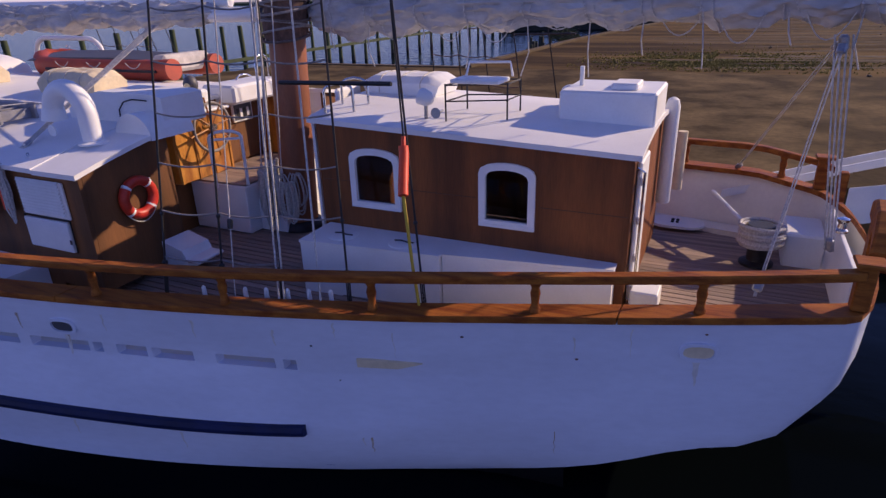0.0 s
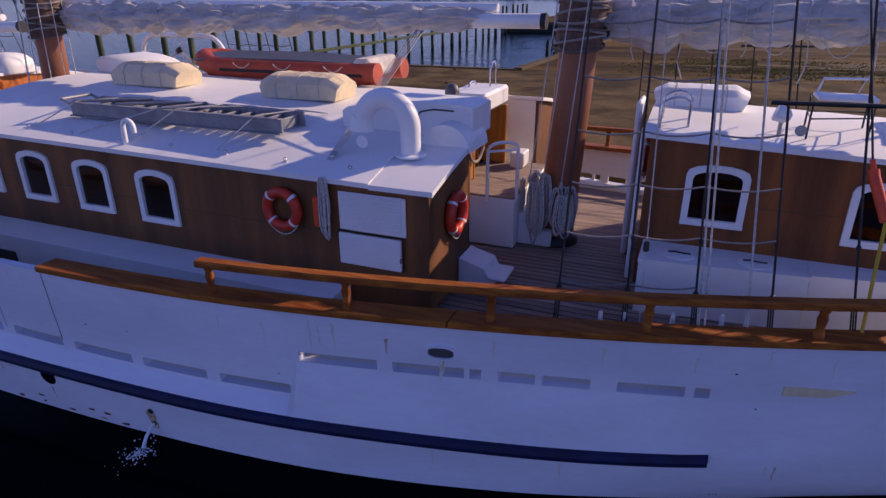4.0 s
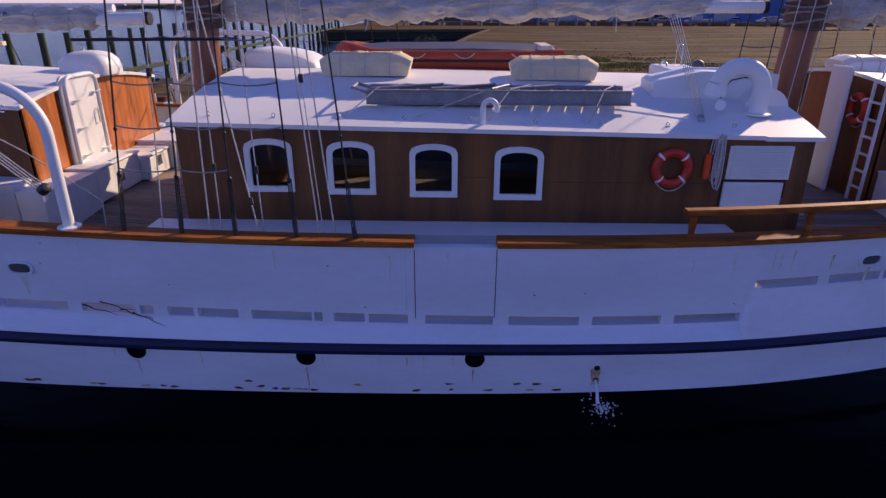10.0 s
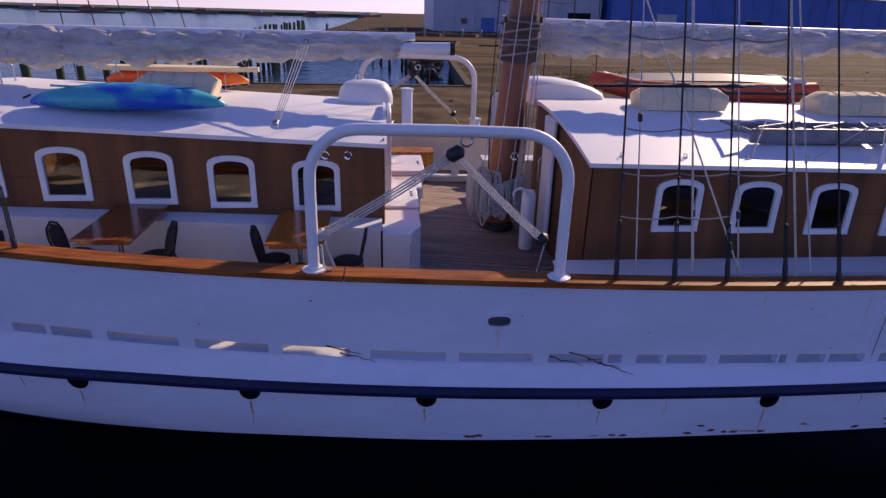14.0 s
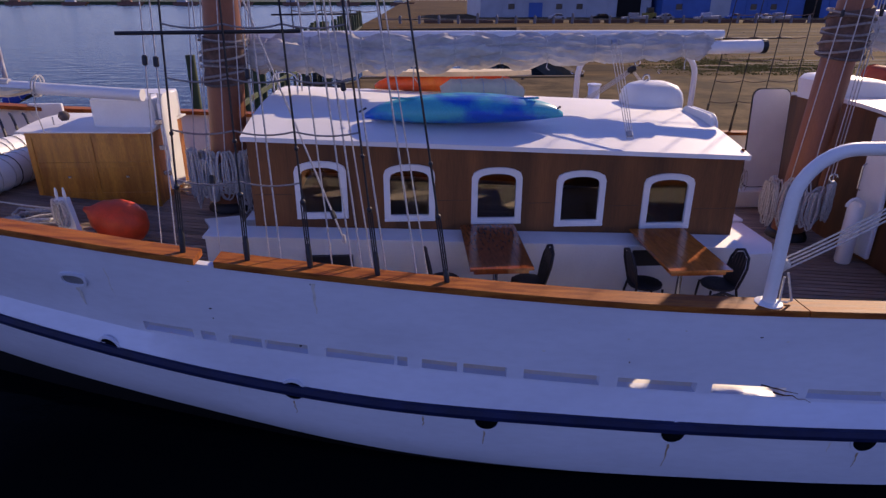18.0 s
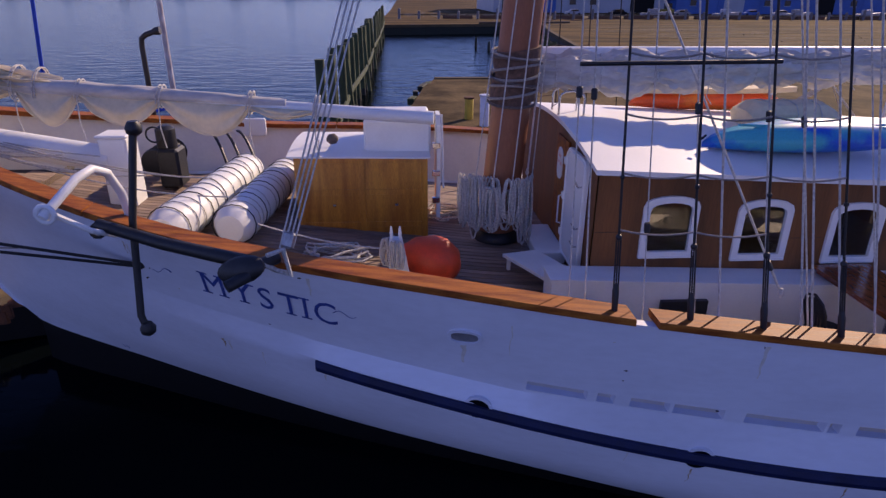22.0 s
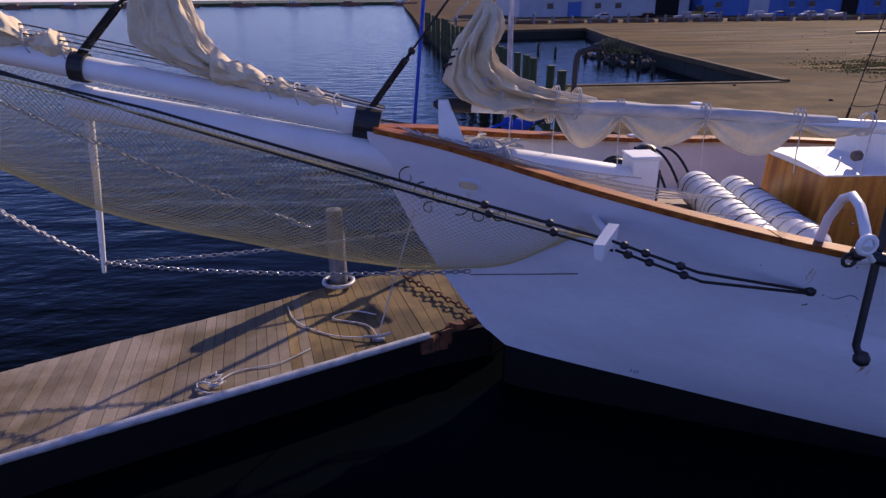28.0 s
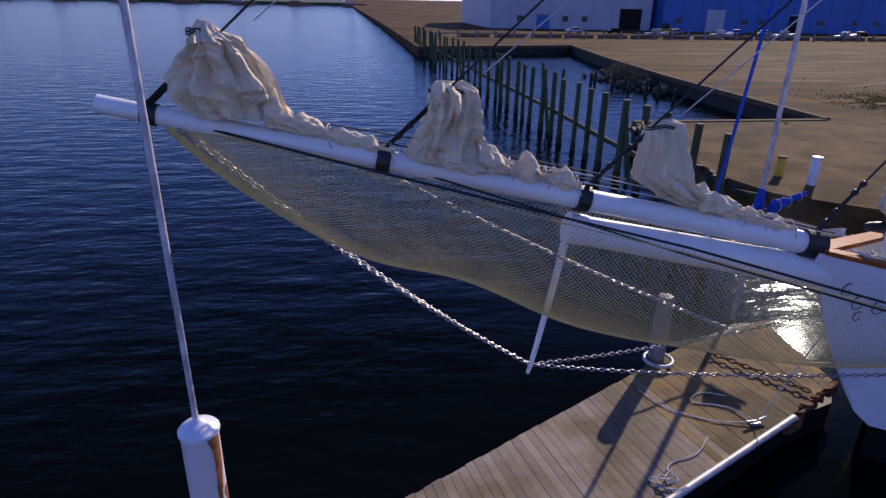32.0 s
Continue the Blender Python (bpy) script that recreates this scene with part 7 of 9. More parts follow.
for x in TIES:
    c = club(x)
    for o in (-0.03, 0.03):
        part("tie", Mesh().tube([(c.x + o + 0.04 * math.sin(a), c.y + 0.17 * math.cos(a), c.z + 0.04 + 0.19 * math.sin(a)) for a in [2 * math.pi * j / 14 for j in range(14)]], 0.014, 5, closed=True), "rope", jb)
    part("tie_tail", Mesh().tube([c - Vector((0, 0.17, 0)), c - Vector((0.02, 0.19, 0.45)), c - Vector((-0.02, 0.17, 0.8))], 0.010, 5), "rope", jb)


def ridged(v, octaves):
    """Noise with sharp creases, about -1 to 1."""
    f = 0
    for o, am in octaves:
        f += am * (1 - 3.4 * abs(noise.noise(v * o)))
    return f


def gathered_cloth(sections, y, hy, seed, fold=1.0, n=120, K=64):
    """Canvas hanging in creased folds; sections: fore and aft edge (x, z) from the head down."""
    rings, m = [], len(sections) - 1
    for i in range(K + 1):
        u = i / K * m
        k = min(int(u), m - 1)
        f = u - k
        fx, fz, bx, bz = [a + (b - a) * f for a, b in zip(sections[k], sections[k + 1])]
        d, t = Vector((bx - fx, 0, bz - fz)) / 2, i / K
        c = Vector(((fx + bx) / 2, y, (fz + bz) / 2))
        w = d.length
        h = hy * min(1.0, w / 0.32) * math.sin(math.pi * min(1, max(0.06, t * 3.0)) / 2)
        ring = []
        for j in range(n):
            a = 2 * math.pi * j / n
            ca, sa = math.cos(a), math.sin(a)
            r = ridged(Vector((ca * 1.1 + seed, sa * 1.1 + 0.35 * t, 0.55 * t + seed * 2)), ((1.1, 0.28), (2.4, 0.22), (5.2, 0.12)))
            r += 0.40 * ridged(Vector((ca * 0.9 + t * 1.3 + seed, sa * 1.2, t * 3.6 - ca * 0.5)), ((1.0, 0.36), (2.2, 0.26), (4.6, 0.12)))
            q = 0.92 + fold * 0.62 * r * (0.35 + 0.65 * abs(sa))
            ring.append(c + d * (ca * q) + Vector((0, h * sa * (0.75 + fold * 1.1 * r), 0.05 * noise.noise(Vector((ca * 2, sa * 2 + seed, t * 6))))))
        rings.append(ring)
    return Mesh().loft(rings)


def gathered_tail(pts, r0, seed, pinch):
    """Canvas rolled along the boom, pinched by its ties."""
    rings, pts = [], [Vector(p) for p in pts]
    for i in range(91):
        u = i / 90 * (len(pts) - 1)
        k = min(int(u), len(pts) - 2)
        p = pts[k].lerp(pts[k + 1], u - k)
        near = min(abs(i / 90 - w) for w in pinch)
        q = r0 * (1 - 0.35 * i / 90) * (0.45 + 0.75 * min(1, near * 9)) * (1 + 0.45 * noise.noise(Vector((i * 0.11, seed, 0))))
        ring = []
        for j in range(28):
            a = 2 * math.pi * j / 28
            f = ridged(Vector((i * 0.05 + seed, math.cos(a) * 0.9, math.sin(a) * 0.9)), ((1.2, 0.4), (2.7, 0.25)))
            rr = q * (0.9 + 0.55 * f)
            ring.append((p.x + 0.1 * rr * math.sin(3 * a), p.y + 1.2 * rr * math.cos(a), p.z + 1.05 * rr * math.sin(a) - (r0 - q) * 0.5))
        rings.append(ring)
    return Mesh().loft(rings)


def sail_bag(sections, y, hy, seed, label, tail, r0, pinch, fold=1.0):
    """A jib dropped on its stay and lashed down along the boom."""
    b = thing("sail_bag", (sections[-1][0], y, sections[-1][1]), label, "sail bag", "stowed jibs")
    part("cloth", gathered_cloth(sections, y, hy, seed, fold), "cream", b, smooth=32)
    part("gathered_cloth", gathered_tail(tail, r0, seed, pinch), "cream", b, smooth=34)
    pts = [Vector(p) for p in tail]
    for k in pinch:
        u = min(k, 0.999) * (len(pts) - 1)
        p = pts[int(u)].lerp(pts[int(u) + 1], u - int(u))
        part("tie", Mesh().tube([(p.x + 0.03 * math.sin(2 * a), p.y + 0.21 * math.cos(a), p.z - 0.08 + 0.21 * math.sin(a)) for a in [2 * math.pi * j / 14 for j in range(14)]], 0.013, 5, closed=True), "rope", b)
    fx, fz, bx, bz = sections[1]
    c, w = Vector(((fx + bx) / 2 - 0.1, y, (fz + bz) / 2)), 0.42 * (bx - fx)
    for dz in (0, 0.035):
        part("tie", Mesh().tube([c + Vector((w * math.cos(a), 0.7 * w * math.sin(a), dz + 0.03 * math.sin(3 * a))) for a in [2 * math.pi * j / 16 for j in range(16)]], 0.014, 5, closed=True), "tarrope", b)
    return b


# ---------------------------------------------------------------- deck planks' neighbours: hull details
def hull_frame(x, z, s=-1):
    """Point on the plating and its outward direction."""
    f = fade(x)
    rows_ = hull_rows(x)
    h = float(np.interp(z, [r[1] for r in rows_], [r[0] for r in rows_]))
    r2 = hull_rows(x + 0.2)
    h2 = float(np.interp(z, [r[1] for r in r2], [r[0] for r in r2]))
    hz = float(np.interp(z + 0.1, [r[1] for r in rows_], [r[0] for r in rows_]))
    p = Vector((x, YC + s * h, z))
    u = Vector((0.2, s * (h2 - h), 0)).normalized()
    w = Vector((0, s * (hz - h), 0.1)).normalized()
    n = u.cross(w).normalized()
    if n.y * s < 0:
        n = -n
    return p, u, w, n


def ring_mesh(p, u, w, n, a, b, width, proud, seg=20, sq=1.0):
    """An oval rim standing proud of the plating."""
    rings = []
    for i in range(seg):
        t = 2 * math.pi * i / seg
        c, d = math.cos(t), math.sin(t)
        c, d = math.copysign(abs(c) ** sq, c), math.copysign(abs(d) ** sq, d)
        o, q = u * (a * c) + w * (b * d), u * ((a - width) * c) + w * ((b - width) * d)
        rings.append([p + o - n * 0.03, p + o + n * proud, p + q + n * proud, p + q - n * 0.03])
    rings.append(rings[0])
    return Mesh().loft(rings, caps=False)


def plate_mesh(p, u, w, n, a, b, proud, seg=20, sq=1.0):
    pts = []
    for i in range(seg):
        t = 2 * math.pi * i / seg
        c, d = math.cos(t), math.sin(t)
        pts.append(p + u * (a * math.copysign(abs(c) ** sq, c)) + w * (b * math.copysign(abs(d) ** sq, d)) - n * 0.01)
    return Mesh().prism(pts, n * (proud + 0.01))


def streak(x, z, length, width, seed, name="rust_streak", material="stain"):
    """A thin runny stain lying on the plating."""
    rnd = random.Random(seed)
    L, R = [], []
    for i in range(7):
        t = i / 6
        zz = z - length * t
        p, u, w, n = hull_frame(x + rnd.uniform(-0.012, 0.012), zz)
        k = width * (1 - 0.75 * t) * rnd.uniform(0.6, 1.1)
        L.append(p - u * k + n * 0.006), R.append(p + u * k + n * 0.006)
    m = Mesh()
    m.loft([[a, b] for a, b in zip(L, R)], closed=False)
    part(name, m, material, hull)


for x, z in ((-12.6, 0.72), (-15.3, 0.75), (-18.05, 0.81), (-20.8, 0.9), (-23.45, 1.02), (-26.0, 1.13), (-28.7, 1.40), (-31.45, 1.80)):
    p, u, w, n = hull_frame(x, z)
    port = part("porthole", plate_mesh(p, u, w, n, 0.16, 0.16, 0.012), "glass", hull, "dark round porthole with white rim")
    part("rim", ring_mesh(p, u, w, n, 0.20, 0.20, 0.035, 0.014), "hull", port, smooth=40)
    if x > -29:
        streak(x - 0.02, z - 0.2, 0.3 + 0.2 * (x in (-15.3, -23.45)), 0.018, int(-x * 10))
for x, z in ((-31.65, 2.96), (-19.73, 2.15), (-6.1, 2.12), (1.9, 2.32), (-40.3, 4.25)):
    p, u, w, n = hull_frame(x, z)
    fl_ = part("fairlead", plate_mesh(p, u, w, n, 0.17, 0.085, 0.008, sq=0.7), "cream" if x > 0 or x < -40 else "alu" if x < -30 else "dinghy_dark", hull, "oval hawse fairlead with white rim")
    part("rim", ring_mesh(p, u, w, n, 0.215, 0.125, 0.04, 0.035, sq=0.7), "hull", fl_, smooth=40)
    streak(x, z - 0.12, 0.35, 0.05, int(-x * 7 + 90), "salt_streak", "salt")
p, u, w, n = hull_frame(-1.6, 1.93)
part("arrow_plate", Mesh().prism([p + u * a + w * b for a, b in ((-0.42, -0.07), (0.1, -0.07), (0.42, 0.03), (-0.2, 0.06), (-0.42, 0.06))], n * 0.03), "cream", hull, "cream arrow shaped steel plate")
for x in (-13.55, -12.3):
    m = Mesh()
    m.loft([[hull_frame(x + d, z)[0] + hull_frame(x + d, z)[3] * 0.004 for d in (-0.006, 0.006)] for z in [1.36 + 0.1 * i for i in range(13)]], closed=False)
    part("gate_seam", m, "boot", hull)
part("gate_hinge", Mesh().tube([hull_frame(-13.72, 1.5)[0], hull_frame(-13.72, 2.5)[0]], 0.03, 8), "hull", hull)
p, u, w, n = hull_frame(-10.6, 0.5)
part("outlet", plate_mesh(p, u, w, n, 0.05, 0.05, 0.01), "black", hull, "dark cooling water outlet")
p2_ = hull_frame(-10.6, 0.26)[0] + n * 0.01
part("outlet", plate_mesh(p2_, u, w, n, 0.04, 0.04, 0.01), "black", hull)
for k in range(3):
    streak(-10.66 + 0.05 * k, 0.5, 0.35, 0.04, 30 + k)
rnd = random.Random(5)
for k in range(26):
    x = rnd.choice((-19.6, -18.2, -16.6, -16, -15.2, -12.9, -11.2)) + rnd.uniform(-0.7, 0.7)
    z = 0.06 + abs(rnd.gauss(0, 0.02)) + (0.12 if rnd.random() < 0.12 else 0)
    p, u, w, n = hull_frame(x, z)
    pts = []
    for i in range(9):
        t = 2 * math.pi * i / 9
        q = rnd.uniform(0.5, 1.2)
        pts.append(p + u * (rnd.uniform(0.04, 0.12) * q * math.cos(t)) + w * (0.025 * q * math.sin(t)))
    part("rust_mark", Mesh().prism(pts, n * 0.006), "rust" if k % 4 else "stain", hull)
for x0_, zz in ((-18.6, 1.58), (-18.3, 1.45), (-18.9, 1.5), (-22.3, 1.72), (-22.1, 1.6), (-18.1, 1.38)):
    rr = random.Random(int(x0_ * 10))
    pts = []
    for i in range(7):
        p, u, w, n = hull_frame(x0_ + 0.09 * i, zz - 0.03 * i + rr.uniform(-0.03, 0.03))
        pts.append(p + n * 0.004)
    part("rust_run", Mesh().tube(pts, 0.013, 5, r1=0.004), "rust", hull)
# faint runs of grime down the plating
rnd = random.Random(9)
for k in range(44):
    x = rnd.uniform(-37, 2.5)
    hi_ = rnd.random() < 0.5
    z = cap_z(x) - rnd.uniform(0.05, 0.3) if hi_ else rub_z(x) - 0.16
    streak(x, z, rnd.uniform(0.2, 0.5) if hi_ else rnd.uniform(0.15, 0.4), rnd.uniform(0.008, 0.03), 500 + k, "grime_streak", "salt" if rnd.random() < 0.75 else "stain")
for k in range(40):
    x, z0_ = rnd.uniform(-37, 2), rnd.random()
    z = rub_z(x) + 0.4 + z0_ * (cap_z(x) - rub_z(x) - 0.5)
    p, u, w, n = hull_frame(x, z)
    part("paint_chip", plate_mesh(p, u, w, n, rnd.uniform(0.008, 0.025), rnd.uniform(0.006, 0.014), 0.004, 7), rnd.choice(("rust", "salt", "boot")), hull)
# cooling water jet
jet = thing("water_jet", (-10.6, 3.4, 0.0), "thin white jet of cooling water splashing into the harbour", "water jet")
part("stream", Mesh().tube([(-10.6, 3.52, 0.27), (-10.6, 3.40, 0.25), (-10.6, 3.25, 0.15), (-10.6, 3.15, 0.0)], 0.018, 8, r1=0.03), "foam", jet, smooth=60)
foam = Mesh()
for k in range(150):
    a, q = rnd.uniform(0, 6.283), abs(rnd.gauss(0, 0.13))
    c = Vector((-10.58 + q * math.cos(a), 3.02 + 1.5 * q * math.sin(a), rnd.uniform(0.0, 0.02)))
    rr = rnd.uniform(0.006, 0.02)
    foam.add([c + Vector(v) * rr for v in ((1, 0, 0), (-1, 0, 0), (0, 1, 0), (0, -1, 0), (0, 0, 1), (0, 0, -1))], [(0, 2, 4), (2, 1, 4), (1, 3, 4), (3, 0, 4), (2, 0, 5), (1, 2, 5), (3, 1, 5), (0, 3, 5)])
tagged(part("foam", foam, "foam", jet), kind="stuff")


# ---------------------------------------------------------------- lettering on the bow
def hull_text(body, x, z, size, slope, name, label, parent, depth=0.006, squeeze=1.0, serif=()):
    """Letters wrapped on the plating, read from forward to aft."""
    cu = bpy.data.curves.new(name, "FONT")
    cu.body, cu.size = body, size
    cu.resolution_u = 3
    tmp = bpy.data.objects.new(name, cu)
    bpy.context.scene.collection.objects.link(tmp)
    dg = bpy.context.evaluated_depsgraph_get()
    me = bpy.data.meshes.new_from_object(tmp.evaluated_get(dg))
    bpy.data.objects.remove(tmp)
    m = Mesh()
    vs = []
    if serif:
        xs_ = [v.co.x for v in me.vertices]
        lo_, hi_, top_ = min(xs_), max(xs_), max(v.co.y for v in me.vertices)
        k_ = size * 0.045
        for fx, fy in serif:
            cx_, cy_ = lo_ + (hi_ - lo_) * (0.1 + 0.8 * fx), (top_ - k_) * fy
            q4 = []
            for dx, dy in ((-0.15, 0), (0.15, 0), (0.15, 1), (-0.15, 1)):
                X = x + (cx_ + dx * size) * squeeze
                p_, u_, w_, n_ = hull_frame(X, z + slope * (X - x) + cy_ + dy * k_)
                q4.append(p_ + n_ * (depth + 0.001))
            m.add(q4, [(0, 1, 2, 3)])
    for v in me.vertices:
        X = x + v.co.x * squeeze
        p, u, w, n = hull_frame(X, z + slope * (X - x) + v.co.y)
        vs.append(p + n * depth)
    m.add(vs, [tuple(q.vertices) for q in me.polygons])
    return part(name, m, "navy", parent, label)


SERIFS = {"M": ((0, 0), (1, 0), (0, 1), (1, 1)), "Y": ((0, 1), (1, 1), (0.5, 0)), "S": (), "T": ((0.5, 0),), "I": ((0.5, 0), (0.5, 1)), "C": ()}
for ch, cx in (("M", -35.08), ("Y", -34.63), ("S", -34.28), ("T", -33.99), ("I", -33.70), ("C", -33.55)):
    zz = 3.17 - 0.125 * (cx + 35.1)
    hull_text(ch, cx, zz - 0.08, 0.55, -0.125, "letter", "navy blue serif letter", hull, squeeze=0.86, serif=SERIFS[ch])
hull_text("10", -37.5, 0.86, 0.16, -0.05, "draught_mark", "small dark draught figures", hull)
hull_text("...", -2.6, 0.16, 0.2, 0, "draught_mark", "", hull)
for sgn, x in ((1, -33.28), (-1, -35.5)):
    pts = [hull_frame(x + 0.3 * t * sgn, 3.2 - 0.11 * (x + 34.3) + 0.05 * math.sin(t * 6))[0] + Vector((0, -0.006, 0)) for t in [i / 10 for i in range(11)]]
    part("scroll", Mesh().tube(pts, 0.006, 5, r1=0.003), "navy", hull)

# ---------------------------------------------------------------- bowsprit
sp = thing("bowsprit", (-42.2, YC, 4.4), "long white painted bowsprit and jib boom with black bands", "bowsprit")
JT, JF = Vector((-54.03, 10.2, 7.62)), Vector((-41.3, 9.55, 4.96))
boom_at = lambda x: JF.lerp(JT, (x - JF.x) / (JT.x - JF.x))
part("jib_boom", Mesh().tube([boom_at(x) for x in (-41.75, -44, -48, -51, -54.03)], 0.22, 20, r1=0.14), "white", sp, smooth=40)
low_at = lambda x: Vector((-40.6, 9.5, 4.28)).lerp(Vector((-46.6, 9.82, 5.5)), (x + 40.6) / -6.0)
part("spar", Mesh().tube([low_at(x) for x in (-39.8, -42, -44, -46.6)], 0.33, 22, r1=0.26), "white", sp, smooth=40)
for x, r in ((-53.3, 0.155), (-49.8, 0.19), (-46.4, 0.215)):
    a, b = boom_at(x - 0.11), boom_at(x + 0.11)
    part("band", Mesh().tube([a, b], r + 0.02, 18), "black", sp, "black painted iron band")
a, b = low_at(-46.62), low_at(-46.3)
part("cap_band", Mesh().tube([a, b], 0.28, 18), "white", sp)
part("gammon_band", Mesh().tube([boom_at(-42.1), boom_at(-41.7)], 0.27, 18), "black", sp, "wide black gammoning band")
part("dolphin_striker", Mesh().tube([(-46.53, 10.0, 5.25), (-46.7, 10.06, 4.0), (-46.93, 10.13, 2.55), (-46.98, 10.15, 2.3)], 0.075, 10, r1=0.035), "white", sp, "white tapered dolphin striker", smooth=50)


def wire(name, pts, r, parent, material="tarrope", label="", seg=6):
    return part(name, Mesh().tube(pts, r, seg), material, parent, label)


def chain_mesh(a, b, drop, link=0.12):
    """Chain of alternately turned links."""
    pts = sag(a, b, drop, 40)
    L = sum((pts[i + 1] - pts[i]).length for i in range(40))
    m, n = Mesh(), max(3, int(L / (link * 0.8)))
    for i in range(n):
        t = (i + 0.5) / n * 40
        k = min(int(t), 39)
        c, d = pts[k].lerp(pts[k + 1], t - k), (pts[k + 1] - pts[k]).normalized()
        side = d.orthogonal().normalized()
        if i % 2:
            side = d.cross(side)
        m.tube([c + d * (link * 0.5 * math.cos(q)) + side * (link * 0.28 * math.sin(q)) for q in [2 * math.pi * j / 8 for j in range(8)]], link * 0.11, 4, closed=True)
    return m


def deadeye(p, d, r, parent):
    """A dark round block strung on a wire."""
    d = Vector(d).normalized()
    m = Mesh().lathe([(r * 0.5, -r), (r, -r * 0.45), (r, r * 0.45), (r * 0.5, r)], 10, Matrix.Translation(p) @ d.to_track_quat("Z", "Y").to_matrix().to_4x4())
    part("deadeye", m, "black", parent, smooth=50)


tipb = boom_at(-53.3)
ws = {}
for s, nm in ((-1, "port"), (1, "starboard")):
    st = thing("whisker_stay", tipb, "tarred whisker stay running beside the bowsprit", "stay", "stays of the bowsprit")
    mid = Vector((-45.0, YC + s * 0.9 + 0.1, 5.54))
    ch = Vector((-38.7, YC + s * 2.95, 4.1))
    ws[s] = [tipb, tipb.lerp(mid, 0.33) + Vector((0, 0, -0.02)), tipb.lerp(mid, 0.66) + Vector((0, 0, -0.02)), mid, mid.lerp(ch, 0.5), ch]
    wire("wire", ws[s], 0.024, st)
    wire("wire", [p + Vector((0.05, -0.05 * s, -0.16)) for p in (boom_at(-49.8) + Vector((0, 0, 0.1)), mid, ch)], 0.02, st)
    c = thing("channel_block", ch, "white timber channel block standing off the bow", "channel")
    hp = hull_frame(-38.6, 4.05, s)[0]
    D = Vector((0.62, -s * 0.70, 0.35))
    e_ = ch - D * 0.28 + Vector((0, 0, -0.1))
    part("block", Mesh().prism([e_, e_ + Vector((-0.1, 0, 0.04)), e_ + Vector((-0.13, 0, 0.24)), e_ + Vector((0.02, 0, 0.22))], D * 0.45), "white", c)
    part("standoff", Mesh().tube([(-38.68, ch.y - s * 0.13, 4.1), (-38.6, hp.y, 4.05)], 0.05, 8), "white", c)
    for k in (0, 1):
        o = Vector((0.06 * k, 0, -0.13 * k))
        end = hull_frame(-36.0, 3.36, s)[0]
        m2 = Vector((-37.7, YC - s * -3.36, 3.8))
        wire("wire", [ch + o, m2 + o, end + o * 0.3], 0.022, st)
        for q in (0.15, 0.4, 0.8):
            deadeye(ch.lerp(m2, q) + o, m2 - ch, 0.055, st)
        for q in (0.12, 0.25):
            deadeye(ch.lerp(mid, q) + o, m2 - ch, 0.055, st)
    deadeye(end + Vector((0, 0, 0.0)), m2 - end, 0.07, st)
# chains of the striker
foot = Vector((-46.95, 10.14, 2.5))
for s in (-1, 1):
    bc = thing("bobstay_chain", foot, "galvanised chain from the dolphin striker to the bow", "chain", "chains of the bowsprit")
    e = hull_frame(-38.64, 2.95, s)[0]
    part("chain_run", chain_mesh(foot, foot.lerp(e, 0.8), 0.12), "grey", bc)
    wire("wire", [foot.lerp(e, 0.8) - Vector((0, 0, 0.06)), e], 0.010, bc, "ratline")
    jc = thing("martingale_chain", foot, "galvanised chain from the dolphin striker to the jib boom", "chain", "chains of the bowsprit")
    t = boom_at(-52.9) + Vector((0, s * 0.12, -0.12))
    part("chain_run", chain_mesh(foot, t, 0.25), "grey", jc)
ic = thing("martingale_chain", foot, "galvanised chain under the jib boom", "chain", "chains of the bowsprit")
part("chain_run", chain_mesh(boom_at(-49.8) - Vector((0, 0, 0.2)), (-43.0, 9.5, 3.3), 0.1), "grey", ic)
lb = thing("bow_chain", (-41.3, 9.3, 2.2), "short rusty chain hanging at the bow", "chain", "chains of the bowsprit")
part("chain_run", chain_mesh((-40.0, 10.5, 0.95), (-41.4, 12.4, 0.95), 0.0, 0.2), "rust", lb)

# hammock net: diagonal tan cords slung between the whisker stays
nb = smoothtab([(-53.1, 7.25), (-52.5, 6.62), (-50.2, 5.1), (-48.4, 4.6), (-46.5, 3.7), (-44.2, 3.1), (-42.2, 2.65), (-40.5, 2.5), (-39.2, 2.9), (-38.75, 3.7)])
XN = [tipb.x + 0.2 + i * 0.095 for i in range(152)]


def stay_pt(s, x):
    w = ws[s]
    for p, q in zip(w, w[1:]):
        if x <= q.x:
            return p.lerp(q, (x - p.x) / (q.x - p.x))
    return w[-1]


def net_pt(x, v):
    """v 0 port stay, 1 keel of the net, 2 starboard stay."""
    a, b = stay_pt(-1, x), stay_pt(1, x)
    lo = min(nb(x), (a.z + b.z) / 2 - 0.02)
    c = (a + b) / 2
    t = v - 1
    return Vector((x, c.y + (a.y - c.y) * -t if t < 0 else c.y + (b.y - c.y) * t, lo + (((a.z + b.z) / 2 - lo) * abs(t) ** 1.6)))


net = Mesh()
NV = 64
for k in range(-NV, len(XN)):
    for sgn in (1, -1):
        pts = []
        for j in range(NV + 1):
            i = k + j
            if 0 <= i < len(XN):
                v = 2 * j / NV
                pts.append(net_pt(XN[i], v if sgn > 0 else 2 - v))
        if len(pts) > 2:
            vs, fs = [], []
            for p in pts:
                vs += [p + Vector((0, 0, 0.0042)), p + Vector((0.0036, 0, -0.0022)), p + Vector((-0.0036, 0, -0.0022))]
            for i in range(len(pts) - 1):
                for q in range(3):
                    r_ = (q + 1) % 3
                    fs.append((3 * i + q, 3 * i + r_, 3 * i + 3 + r_, 3 * i + 3 + q))
            net.add(vs, fs)
